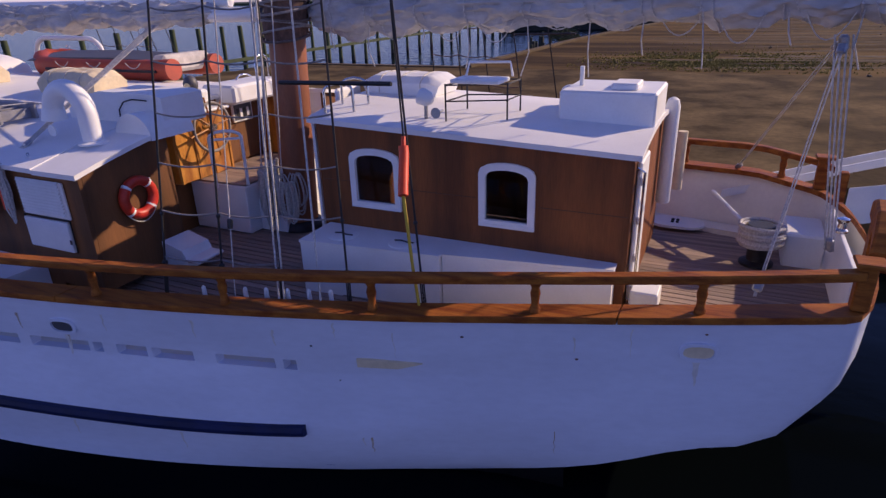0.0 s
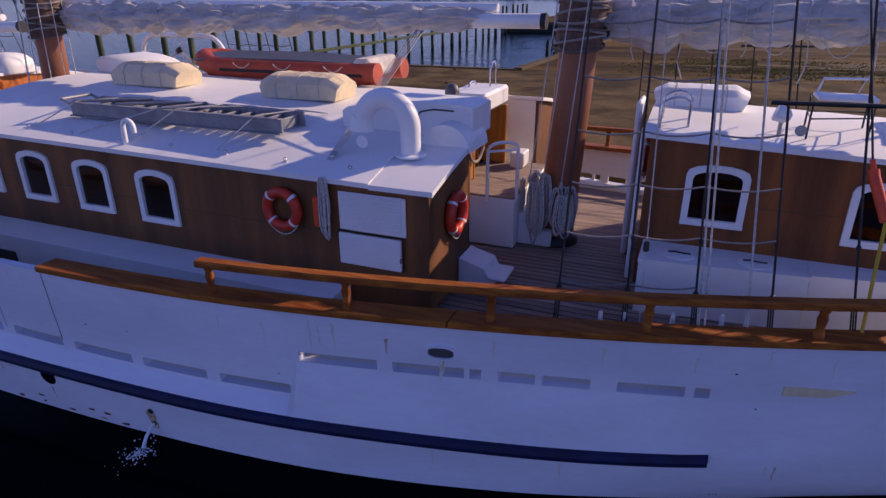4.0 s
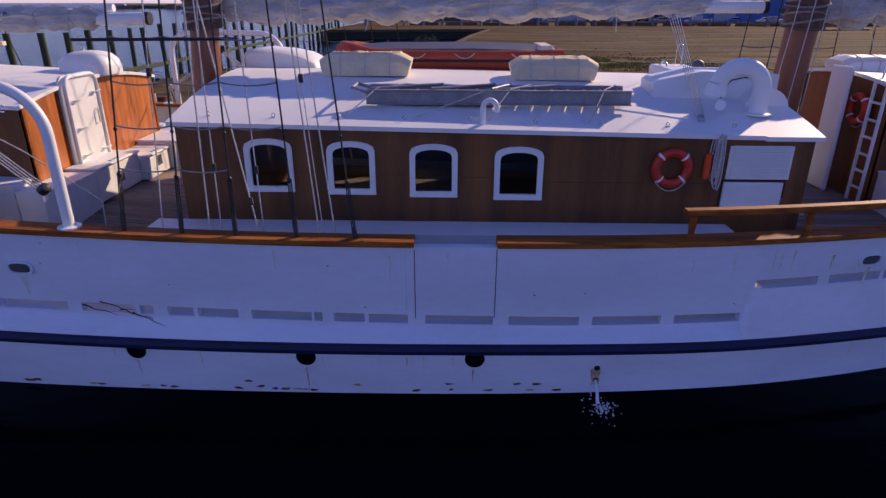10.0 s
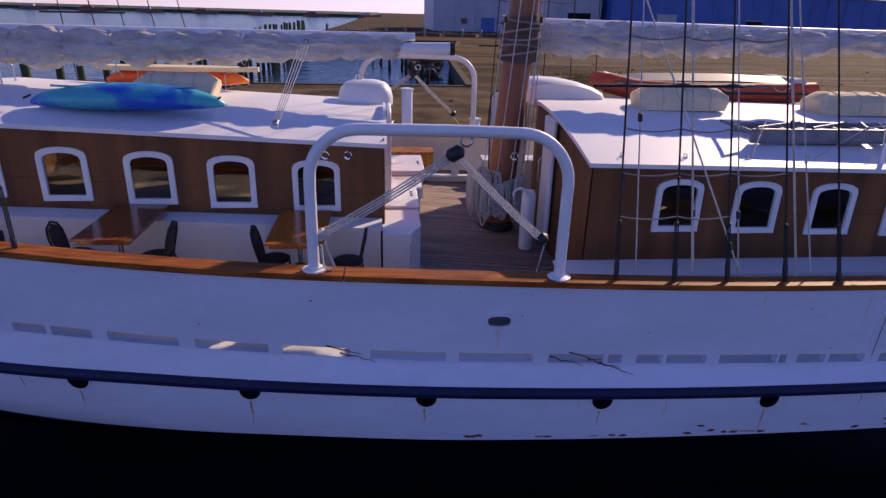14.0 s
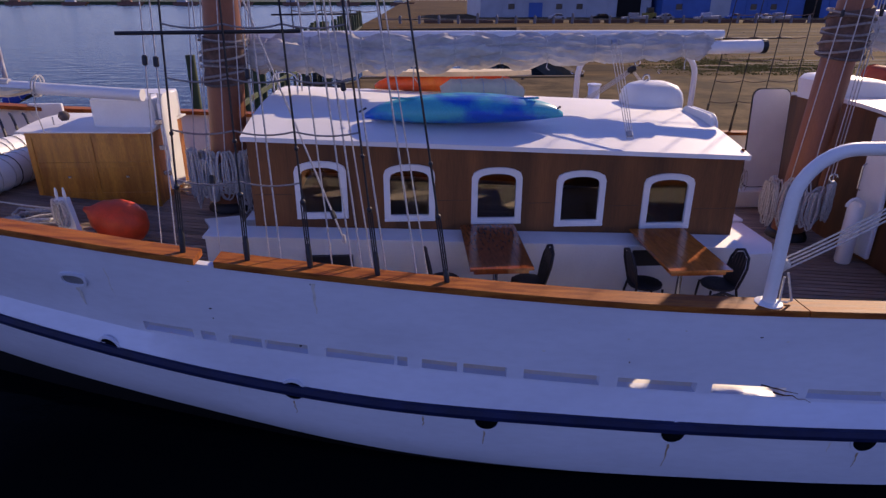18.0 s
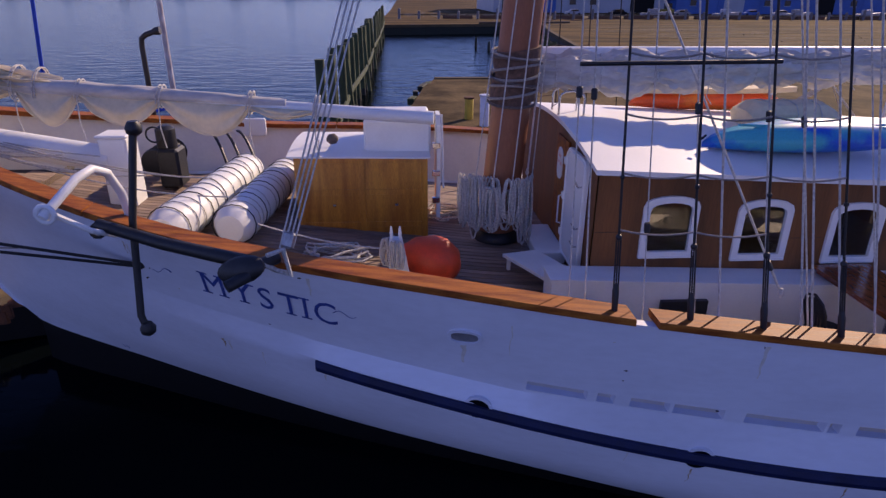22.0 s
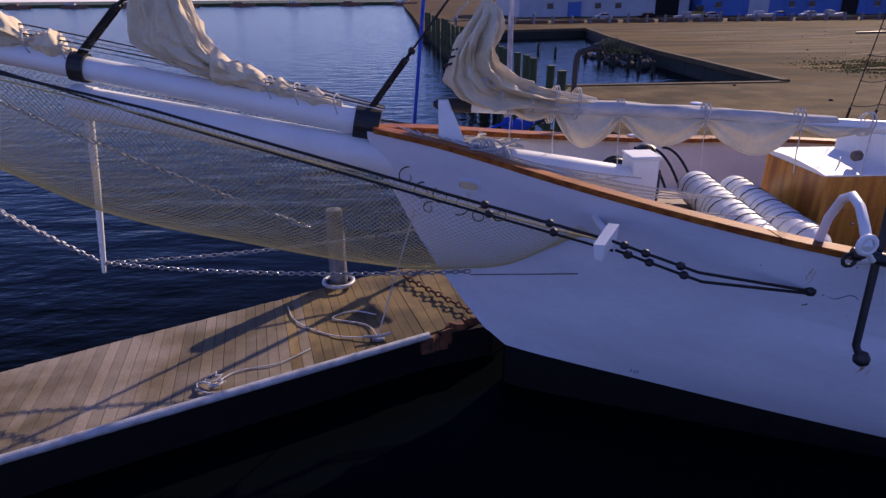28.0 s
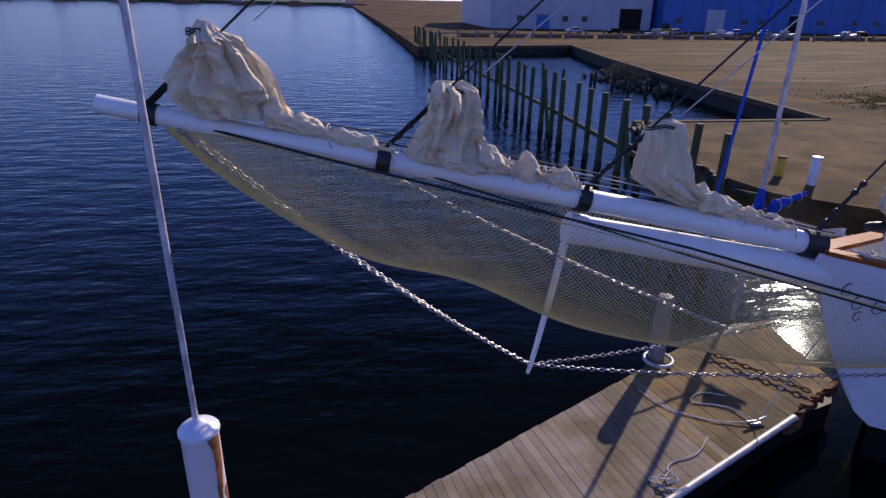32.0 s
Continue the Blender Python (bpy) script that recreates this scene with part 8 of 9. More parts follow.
nt_ = thing("hammock_net", (-46, YC, 3.0), "tan cord safety net slung under the jib boom", "net")
tagged(part("netting", net, "net", nt_), kind="stuff")
part("foot_rope", Mesh().tube([net_pt(x, 1) - Vector((0, 0, 0.01)) for x in XN[::3]], 0.018, 6), "net", nt_)
for v in (0.02, 1.98):
    part("border_rope", Mesh().tube([net_pt(x, v) - Vector((0, 0, 0.03)) for x in XN[::3]], 0.012, 5), "net", nt_)
# scroll work on the bow
for s in (-1, 1):
    for x, z, r, a0 in ((-41.25, 4.3, 0.2, 0), (-41.0, 4.05, 0.18, 60), (-40.7, 4.02, 0.16, 120), (-40.4, 3.9, 0.18, 240), (-40.1, 3.75, 0.15, 60), (-39.8, 3.85, 0.13, 180), (-40.9, 3.75, 0.13, 30)):
        base, u, w, n = hull_frame(x, z, s)
        pts = []
        for i in range(16):
            q = radians(a0 + i * 26)
            rr = r * (1 - i / 20)
            pts.append(base + Vector((rr * math.cos(q), -0.02 * 0, rr * math.sin(q))) + n * 0.05)
        part("bow_scroll", Mesh().tube(pts, 0.014, 5, r1=0.006), "tarrope", hull, "dark painted scroll work")

# ---------------------------------------------------------------- stowed jibs and headstays
bt = lambda x, up=0.24: boom_at(x) + Vector((0, 0, up))
sail_bag([(-52.44, 8.82, -52.32, 8.80), (-52.56, 8.62, -52.14, 8.66), (-52.62, 8.46, -51.86, 8.56), (-52.80, 8.28, -51.74, 8.36), (-52.95, 7.98, -51.50, 7.98), (-52.92, 7.66, -51.32, 7.60), (-52.70, 7.46, -51.36, 7.40)], 10.17, 0.38, 5, "cream canvas jib bagged and lashed on the jib boom",
         [bt(-51.6, 0.36), bt(-51, 0.3), bt(-50.3), bt(-49.6, 0.2)], 0.15, (0.5, 0.97), 1.25)
sail_bag([(-48.93, 7.97, -48.50, 7.97), (-49.02, 7.80, -48.24, 7.82), (-49.06, 7.52, -48.26, 7.48), (-49.26, 7.12, -48.20, 7.10), (-49.46, 6.84, -48.14, 6.80), (-49.30, 6.72, -48.02, 6.54)], 10.05, 0.36, 8, "cream canvas jib gathered on its stay above the jib boom",
         [bt(-48.3, 0.36), bt(-47.6, 0.32), bt(-47.0, 0.3), bt(-46.45, 0.24)], 0.2, (0.28, 0.62, 0.96), 1.15)
sail_bag([(-45.22, 7.37, -44.94, 7.37), (-45.40, 7.20, -44.70, 7.30), (-45.47, 6.80, -44.54, 6.90), (-45.52, 6.40, -44.40, 6.46), (-45.20, 6.16, -44.28, 6.22), (-44.75, 5.94, -44.08, 6.06), (-44.25, 5.74, -43.85, 5.88), (-43.72, 5.54, -43.52, 5.70)], 9.85, 0.30, 13, "cream canvas jib hanging in folds from its stay",
         [bt(-44.3, 0.4), bt(-43.6, 0.34), bt(-43.0, 0.3), bt(-42.3)], 0.17, (0.42, 0.66, 0.96), 0.9)
ss_ = thing("staysail", (-39.6, 9.4, 5.5), "cream canvas staysail gathered and lashed to the club boom", "sail", "stowed jibs")
part("cloth", gathered_cloth([(-40.02, 6.98, -39.93, 6.97), (-40.14, 6.74, -39.76, 6.80), (-40.40, 6.42, -39.74, 6.56), (-40.50, 6.12, -39.84, 6.26), (-40.56, 5.80, -39.76, 6.04), (-40.36, 5.50, -39.50, 5.84), (-39.95, 5.34, -39.24, 5.68), (-39.40, 5.28, -38.90, 5.56), (-38.90, 5.26, -38.55, 5.49), (-38.4, 5.3, -38.1, 5.44)], 9.4, 0.27, 34, 1.55), "cream", ss_, smooth=32)
for x, z in ((-39.75, 5.62), (-39.28, 5.5), (-38.86, 5.42), (-38.5, 5.38)):
    for o in (0, 0.04):
        part("lashing", Mesh().tube([(x + o + 0.06 * math.sin(a), 9.4 + 0.27 * math.cos(a), z - 0.06 + 0.30 * math.sin(a)) for a in [2 * math.pi * q / 16 for q in range(16)]], 0.011, 5, closed=True), "rope", ss_)
rl = Mesh()
for q in range(9):
    rl.tube(sag((-40.45 + 0.03 * q, 9.2, 6.25 - 0.05 * q), (-39.95 + 0.05 * (q % 4), 9.13, 5.75 + 0.06 * (q % 3)), 0.12 + 0.02 * (q % 5), 10), 0.012, 5)
part("gathered_line", rl, "rope", ss_, "loops of pale line hanging on the canvas")
part("tack_lashing", Mesh().tube([(-40.58 + 0.07 * math.cos(a) + 0.010 * a, 9.4 + 0.08 * math.sin(a), 5.95 + 0.018 * a) for a in [0.5 * q for q in range(40)]], 0.022, 5), "tarrope", ss_, "black lashing at the tack")
for x, ztop in ((-53.3, 28), (-49.8, 25), (-46.4, 22), (-41.9, 20)):
    a = boom_at(x) + Vector((0, 0, 0.15))
    b = Vector((-30.4, YC, ztop))
    st = thing("headstay", a, "tarred headstay with dark lanyards at its foot", "stay", "headstays of the fore mast")
    d = (b - a).normalized()
    wire("wire", [a, b], 0.02, st)
    for o in (-0.03, 0.03):
        wire("lanyard", [a + Vector((0, o, 0)), a + d * 1.2], 0.03, st)
    for q in (0.35, 0.6, 1.05, 1.25):
        deadeye(a + d * q, d, 0.06, st)
    for o in (-0.05, 0.05):
        wire('lanyard', [a + Vector((o, o, 0)), a + d * 1.1 + Vector((o, o, 0))], 0.018, st)
    wire("halyard", [a + d * 1.8 + Vector((0.3, 0, 0)), b + Vector((0.3, 0, -1.5))], 0.012, st, "rope")

# ---------------------------------------------------------------- shrouds
def rigging(mx, xs, ztop, bar, seed, n_rat):
    for s in (-1, 1):
        lines = []
        for x in xs:
            foot_ = Vector((x, YC + s * (half_top(x) - 0.12), cap_z(x) + 0.06))
            if mx > -10:
                foot_.z = deck_z(x) + 0.12
                foot_.y -= s * 0.25
            top = Vector((mx + 0.03 * (ztop - 2), YC + s * 0.35, ztop))
            lines.append((foot_, top))
            d = (top - foot_).normalized()
            sh = thing("shroud", foot_, "tarred wire shroud set up with dark deadeyes", "shroud", "shrouds of the schooner")
            wire("wire", [foot_ + d * 0.9, top], 0.0145, sh)
            for o in (-0.025, 0.0, 0.025):
                wire("lanyard", [foot_ + d * 0.12 + Vector((o, 0, 0)), foot_ + d * 0.85 + Vector((o, 0, 0))], 0.010, sh, seg=5)
            k = 1.0 if x != xs[-1] else 0.6
            part("turnbuckle", Mesh().lathe([(0.02, 0), (0.036, 0.05), (0.04, 0.28 * k), (0.02, 0.36 * k)], 10, Matrix.Translation(foot_ - d * 0.02) @ d.to_track_quat("Z", "Y").to_matrix().to_4x4()), "black", sh, smooth=50)
            deadeye(foot_ + d * 0.88, d, 0.036, sh)
            if s < 0:
                deadeye(foot_ + d * 1.55, d, 0.028, sh)
        rt = thing("ratlines", lines[0][0], "brown rope ratlines sagging between the shrouds", "ratlines", "ratlines of the shrouds")
        zf = lines[0][0].z
        for j in range(n_rat):
            z = zf + 0.95 + 0.62 * j
            for (a, b), (c, e) in list(zip(lines, lines[1:]))[:3 if j else 2]:
                p = a.lerp(b, (z - a.z) / (b.z - a.z))
                q = c.lerp(e, (z - c.z) / (e.z - c.z))
                part("ratline", Mesh().tube(sag(p, q, 0.05, 6), 0.012, 5), "ratline" if s > 0 else "ratpale", rt)
        z = bar[2]
        a, b = lines[0]
        p = a.lerp(b, (z - a.z) / (b.z - a.z))
        single("sheer_pole", Mesh().tube([(bar[0], p.y - s * -0.04, z), (bar[1], p.y - s * -0.04 + s * -0.05, z + 0.02)], 0.024, 8), "black", "dark iron spreader bar lashed across the shrouds", "sheer pole", "sheer poles of the shrouds", smooth=50)
    return lines


rigging(-5.4, [-4.78, -3.93, -3.1, -2.2, -1.25], 27, (-2.75, -1.35, 5.34), 1, 6)
rigging(-18.75, [-18.0, -17.1, -16.27, -15.34, -14.45], 30, (-18.5, -16.1, 5.5), 2, 9)
rigging(-30.75, [-29.97, -29.12, -28.3, -27.43, -26.54], 29, (-30.5, -28.3, 6.15), 3, 9)


def halyard(a, b, label, r=0.012, block=None, group="running lines"):
    h = thing("halyard", a, label, "rope", group)
    part("rope_line", Mesh().tube([a, b], r, 6), "rope", h)
    a, b = Vector(a), Vector(b)
    d = (b - a).normalized()
    if block:
        part("block", Mesh().box(-0.035, 0.035, -0.025, 0.025, 0, 0.13, 0.015, Matrix.Translation(a + d * block) @ d.to_track_quat("Z", "Y").to_matrix().to_4x4()), "black", h, "small dark rope block")
    part("hitch", Mesh().lathe([(0.02, -0.05), (0.035, 0.0), (0.02, 0.07)], 8, Matrix.Translation(a)), "rope", h)
    return h


for x, mx, zt_ in ((-16.72, -18.3, 16), (-15.0, -18.2, 17), (-14.75, -18.1, 15), (-27.75, -30.3, 17), (-27.62, -30.2, 16), (-27.3, -30.1, 15), (-26.9, -30.2, 18), (-28.7, -30.2, 16), (-3.05, -5.0, 16), (-2.98, -4.95, 15.5), (-2.5, -4.9, 17)):
    halyard((x, YC - half_top(x) + 0.25, cap_z(x) - 0.2), (mx, YC - 0.4, zt_ + 11), "pale rope halyard made fast at the bulwark", 0.013)
for x, mx in ((-18.1, -18.9), (-30.0, -31.3)):
    halyard((x + 2.1, YC - half_top(x) + 0.3, cap_z(x) + 0.15), (mx, YC - 1.6, 11.5), "pale slanting rope crossing the shrouds", 0.014, 0.3)
for mx, zf in ((MAST_X["mizzen"], 2.0), (MAST_X["main"], 1.6), (MAST_X["fore"], 2.5)):
    for k in range(6 if mx < -10 else 3):
        a_ = -2.4 + 0.55 * k
        halyard((mx + 0.62 * math.cos(a_), MY + 0.62 * math.sin(a_), zf + 1.25), (mx + 1.0 + 0.2 * math.cos(a_), MY + 0.3 * math.sin(a_), 16), "pale halyard beside the mast", 0.011, 3.4 if k % 3 == 0 else None, "lines at the masts")
# lines from the bulwark pins to the mastheads
rnd = random.Random(17)
for mx, xs_ in ((-18.75, (-17.55, -16.6, -15.9, -14.95)), (-30.75, (-30.4, -30.2, -29.55, -28.9, -28.05, -27.5, -26.75)), (-5.4, (-3.75,))):
    for x in xs_:
        halyard((x, YC - half_top(x) + 0.3 + 0.2 * rnd.random(), cap_z(x) - 0.25), (mx + 0.3 + 0.4 * rnd.random(), YC - 0.5 * rnd.random(), 24 + 6 * rnd.random()), "thin pale line rising from the bulwark pins", 0.008 + 0.004 * rnd.random(), rnd.choice((None, 1.2, 2.6)), "lines at the bulwark")
# struts and handles by the bulwark
fs_ = thing("fender_float", (-1.45, 5.8, 4.1), "slim orange float hanging on a shroud with a yellow tail", "float")
part("float_body", Mesh().tube([(-1.38, 5.62, 4.1), (-1.40, 5.66, 4.16), (-1.52, 5.94, 4.5), (-1.54, 5.97, 4.58)], 0.06, 12), "redorange", fs_, smooth=60)
part("cap_end", Mesh().tube([(-1.535, 5.96, 4.56), (-1.56, 6.02, 4.68)], 0.03, 8), "redorange", fs_)
part("tail", Mesh().tube([(-1.38, 5.62, 4.1), (-1.32, 5.65, 3.2), (-1.24, 5.72, 2.2)], 0.02, 6), "yellow", fs_, "yellow rope tail")
wire("hanger", [(-1.56, 6.02, 4.68), (-2.0, 6.6, 7.0)], 0.012, fs_, "tarrope")


def tackle(a, b, n, label, spread=0.12, size=1.0):
    t_ = thing("tackle", b, label, "tackle", "rope tackles")
    a, b = Vector(a), Vector(b)
    for k in range(n):
        o = Vector((spread * (k / max(n - 1, 1) - 0.5), 0.0, 0))
        part("rope_line", Mesh().tube([a + o, b + o * 0.5], 0.012 * size, 6), "rope", t_)
    d = (b - a).normalized()
    for p in (a, b - d * 0.2):
        part("block", Mesh().box(-0.08 * size, 0.08 * size, -0.045 * size, 0.045 * size, 0, 0.2 * size, 0.03 * size, Matrix.Translation(p) @ d.to_track_quat("Z", "Y").to_matrix().to_4x4()), "grey", t_, "worn rope block")
    return t_


tackle((-8.37, 8.76, 5.8), (-8.58, 5.83, 4.06), 5, "pale rope sheet tackle from boom to roof", 0.22, 0.7)
tackle((-23.0, 9.2, 5.8), (-23.36, 6.74, 4.40), 4, "pale rope sheet tackle from boom to roof", 0.2, 0.7)
tackle((3.0, 9.2, 5.6), (3.38, 9.3, 2.7), 4, "pale rope mizzen sheet tackle at the stern", 0.2)
tackle((2.98, 9.3, 5.5), (2.1, 12.55, 2.95), 2, "pale rope guy from the mizzen boom to the far rail", 0.04, 0.7)
tackle((3.0, 9.1, 5.5), (2.42, 7.3, 2.75), 2, "pale rope guy from the mizzen boom to the near rail", 0.04, 0.7)
tackle((-31.2, 8.3, 12.5), (-33.72, 4.95, 4.1), 4, "pale rope fish tackle holding the anchor", 0.3)
# ropes across the foredeck from the bowsprit foot
rnd = random.Random(77)
for k in range(9):
    a = Vector((-41.4 + 0.15 * k, 9.2 - 0.05 * k, 5.1 - 0.03 * k))
    b = Vector((-38.8 + 0.45 * k, 8.0 + 0.25 * (k % 4), 4.55 - 0.1 * k))
    r_ = thing("foredeck_line", b, "slack pale rope led aft from the bowsprit", "rope", "lines on the foredeck")
    part("rope_line", Mesh().tube(sag(a, b, 0.12 + 0.1 * (k % 3), 8), 0.013, 5), "rope", r_)
for k in range(4):
    a = boom_at(-41.6) + Vector((0, -0.2 + 0.13 * k, 0.3))
    b = boom_at(-49.6 - k) + Vector((0, -0.1 + 0.05 * k, 0.25))
    r_ = thing("jib_sheet", a, "dark slack rope lying along the jib boom", "rope", "lines along the jib boom")
    part("rope_line", Mesh().tube(sag(a, b, -0.05 - 0.05 * k, 10), 0.012, 5), "tarrope" if k % 2 else "rope", r_)
for k, (x, y) in enumerate(((-40.6, 9.0), (-40.2, 8.7), (-39.7, 9.2), (-40.3, 9.5))):
    rope_heap((x, y, 4.62 + 0.02 * k), 0.32, 26, 200 + k, "tangled pale rope heaped at the bowsprit foot")

# ---------------------------------------------------------------- floating dock
dock = thing("floating_dock", (-46, 9.5, -0.3), "weathered grey plank dock with a pale metal edge rail", "dock", kind="structure")
na, fa = Vector((-41.0, 9.8, 0)), Vector((-41.8, 12.9, 0))
dn, df = Vector((-0.905, -0.425, 0)), Vector((-0.878, -0.478, 0))
E_ = 22.0
outline = [(-39.6, 10.25), (-38.95, 11.0), (-38.75, 13.95), (-39.6, 14.0), (-41.8, 12.9), tuple((fa + df * E_).xy), tuple((na + dn * E_).xy), (-41.0, 9.85)]
# shade under the dock edge is put into the frame's near-black colour
part("dock_frame", Mesh().prism([(x, y, 0.05) for x, y in outline], (0, 0, 0.72)), "boot", dock, "steel pontoon frame, coloured black for the shade below the planks")
rnd = random.Random(11)
step = 0.205
N_ = 100
for i in range(-9, N_):
    if i >= 0:
        a = na + dn * (i * step)
        b = fa + df * (i * step * 0.985)
        a2, b2 = na + dn * ((i + 0.955) * step), fa + df * ((i + 0.955) * step * 0.985)
    else:
        k0, k1 = (-i - 0.955) / 9, -i / 9
        A0, A1 = Vector((-41.0, 9.85, 0)), Vector((-39.0, 10.95, 0))
        B0, B1 = Vector((-41.8, 12.9, 0)), Vector((-38.8, 13.9, 0))
        a2, a = A0.lerp(A1, k0), A0.lerp(A1, k1)
        b2, b = B0.lerp(B1, k0), B0.lerp(B1, k1)
    z = 0.85 + rnd.uniform(-0.004, 0.006)
    e = 0.03 * rnd.random()
    dv = (b - a).normalized() * e
    m = Mesh().prism([(p.x, p.y, z - 0.05) for p in (a - dv, a2 - dv, b2 + dv, b + dv)], (0, 0, 0.05))
    part("plank", m, "mossplank" if rnd.random() < 1.2 - i / 14 else "plank", dock)
rail_ = [na + dn * t + Vector((0, 0, 0.86)) - Vector((-dn.y, dn.x, 0)) * -0.04 for t in (-0.05, 0.4, 5, 10, 16, E_)]
part("edge_rail", Mesh().tube(rail_, 0.075, 10), "galv", dock, "pale galvanised edge rail", smooth=50)
for k in range(26):
    t = k / 25
    p = Vector((-41.0, 9.82, 0.62)).lerp(Vector((-38.95, 10.95, 0.62)), t)
    q = 0.10 + 0.07 * rnd.random()
    ang = rnd.uniform(0, 3)
    part("broken_edge", Mesh().prism([(p.x + q * math.cos(ang + a) * rnd.uniform(0.7, 1.2), p.y - 0.02 + q * math.sin(ang + a) * rnd.uniform(0.5, 0.9), 0.42 + 0.15 * rnd.random()) for a in (0, 1.2, 2.5, 3.7, 5.0)], (0, 0, 0.22 + 0.2 * rnd.random())), "rust", dock, "rusted and broken dock edge")
cl = thing("dock_cleat", (-41.93, 9.69, 0.85), "steel dock cleat with a mooring rope", "cleat")
part("base", Mesh().box(-42.05, -41.81, 9.64, 9.76, 0.85, 0.89, 0.01), "grey", cl)
part("horn", Mesh().tube([(-42.2, 9.66, 0.97), (-41.93, 9.7, 0.94), (-41.66, 9.76, 0.97)], 0.03, 8), "grey", cl, smooth=60)
for j, pts in enumerate((((-41.93, 9.69, 0.93), (-42.2, 10.3, 0.88), (-42.9, 10.6, 0.88), (-42.5, 10.9, 0.88), (-42.0, 10.7, 0.88)), ((-41.95, 9.7, 0.92), (-42.8, 9.9, 0.88), (-43.6, 10.5, 0.88), (-43.9, 11.2, 0.88)), ((-44.67, 8.36, 0.93), (-44.4, 8.8, 0.88), (-43.7, 9.0, 0.88), (-43.2, 9.45, 0.88)), ((-44.67, 8.36, 0.93), (-45.0, 8.5, 0.89), (-44.9, 8.25, 0.89), (-44.6, 8.1, 0.9)))):
    q = [Vector(p) for p in pts]
    sm = []
    for k in range(len(q) - 1):
        p0, p1, p2, p3 = q[max(k - 1, 0)], q[k], q[k + 1], q[min(k + 2, len(q) - 1)]
        for t in (0, 0.25, 0.5, 0.75):
            sm.append(0.5 * ((2 * p1) + (-p0 + p2) * t + (2 * p0 - 5 * p1 + 4 * p2 - p3) * t * t + (-p0 + 3 * p1 - 3 * p2 + p3) * t ** 3))
    r_ = thing("mooring_rope", q[0], "pale mooring rope lying loose on the dock planks", "rope", "ropes on the dock")
    part("strand", Mesh().tube(sm + [q[-1]], 0.014, 6), "rope", r_, smooth=60)
ml = thing("mooring_line", (-41.93, 9.69, 0.95), "thin pale mooring line from dock to bow", "rope")
part("strand", Mesh().tube([(-41.93, 9.69, 0.95), (-41.0, 9.2, 4.2)], 0.014, 6), "rope", ml)
rope_heap((-44.67, 8.36, 0.87), 0.16, 18, 301, "knotted pale rope on the dock edge")
pp = thing("dock_pile", (-42.9, 12.32, -1), "grey steel dock pile in a hoop guide", "pile")
part("shaft", Mesh().lathe([(0.2, 0), (0.2, 3.6), (0.17, 3.68), (0.02, 3.72)], 18, Matrix.Translation((-42.9, 12.32, -1))), "shaftgrey", pp, smooth=40)
part("guide_hoop", Mesh().tube(arc((-42.9, 12.2, 0.98), 0.34, 0, 360, 20, w=(0, 1, 0)), 0.045, 8), "galv", pp, smooth=60)

# mooring pile with a pole
def rust_run(parent, a0, a1, z1, z0, seed):
    """A ragged run of rust down the round pile."""
    rr, R = random.Random(seed), 0.274
    rings = []
    for i in range(15):
        t = i / 14
        w_ = (a1 - a0) / 2 * (1 - 0.7 * t) * rr.uniform(0.7, 1.15)
        c = (a0 + a1) / 2 + 0.1 * math.sin(5 * t + seed)
        z = z1 + (z0 - z1) * t
        rings.append([(-52.7 + R * math.cos(c + w_ * k), 8.0 + R * math.sin(c + w_ * k), z) for k in (-1, -0.5, 0, 0.5, 1)])
    part("rust_run", Mesh().loft(rings, closed=False), "runrust", parent, "orange brown run of rust")


mp_ = thing("mooring_pile", (-52.7, 8.0, -2), "white painted steel mooring pile with rust runs and cone cap", "pile")
part("shaft", Mesh().lathe([(0.27, 0), (0.27, 4.9), (0.27, 5.25)], 28, Matrix.Translation((-52.7, 8.0, -2))), "pilepaint", mp_, smooth=40)
for k, (a0, a1, z1, z0) in enumerate(((-0.95, -0.15, 3.2, 1.9), (-0.4, 0.3, 2.2, 1.2))):
    rust_run(mp_, a0, a1, z1, z0, k)
part("cap", Mesh().lathe([(0.295, 0), (0.295, 0.05), (0.26, 0.09), (0.15, 0.16), (0.06, 0.2), (0.045, 0.22)], 28, Matrix.Translation((-52.7, 8.0, 3.22))), "hull", mp_, "white conical pile cap", smooth=30)
part("pole", Mesh().tube([(-52.72, 8.0, 3.4), (-52.79, 8.0, 12)], 0.042, 10, r1=0.05), "polepaint", mp_, "thin white pole rising from the cap", smooth=60)
single("white_pole", Mesh().tube([(-38.5, 15.5, -1), (-38.5, 15.5, 13)], 0.07, 10), "polepaint", "tall slim white pole standing behind the bow", "pole", smooth=50)
bl = thing("blue_line", (-38.5, 15.45, 3.95), "bright blue rope led from the white pole up behind the bow", "rope")
part("strand", Mesh().tube([(-38.5, 15.42, 3.95), (-41.1, 14.0, 3.4), (-40.1, 14.0, 13.5)], 0.045, 8), "bluepaint", bl, smooth=60)
sc_ = thing("sail_cover", (-38.3, 15.1, 3.7), "bright blue cloth cover on a small boat's boom behind the bow", "sail cover")
rings = []
for i in range(15):
    t = i / 14
    w_ = 0.21 * (1 - 0.72 * t) * (1 + 0.18 * math.sin(9 * t))
    rings.append([(-38.42 + 1.02 * t, 15.1 + 0.6 * w_ * math.cos(a) * (1 + 0.3 * noise.noise(Vector((t * 6, a, 2)))), 3.80 + 0.44 * t + w_ * math.sin(a) * (1 + 0.45 * noise.noise(Vector((t * 7, a * 1.5, 5))))) for a in [2 * math.pi * q / 16 for q in range(16)]])
part("cloth", Mesh().loft(rings), "bluepaint", sc_, smooth=45)
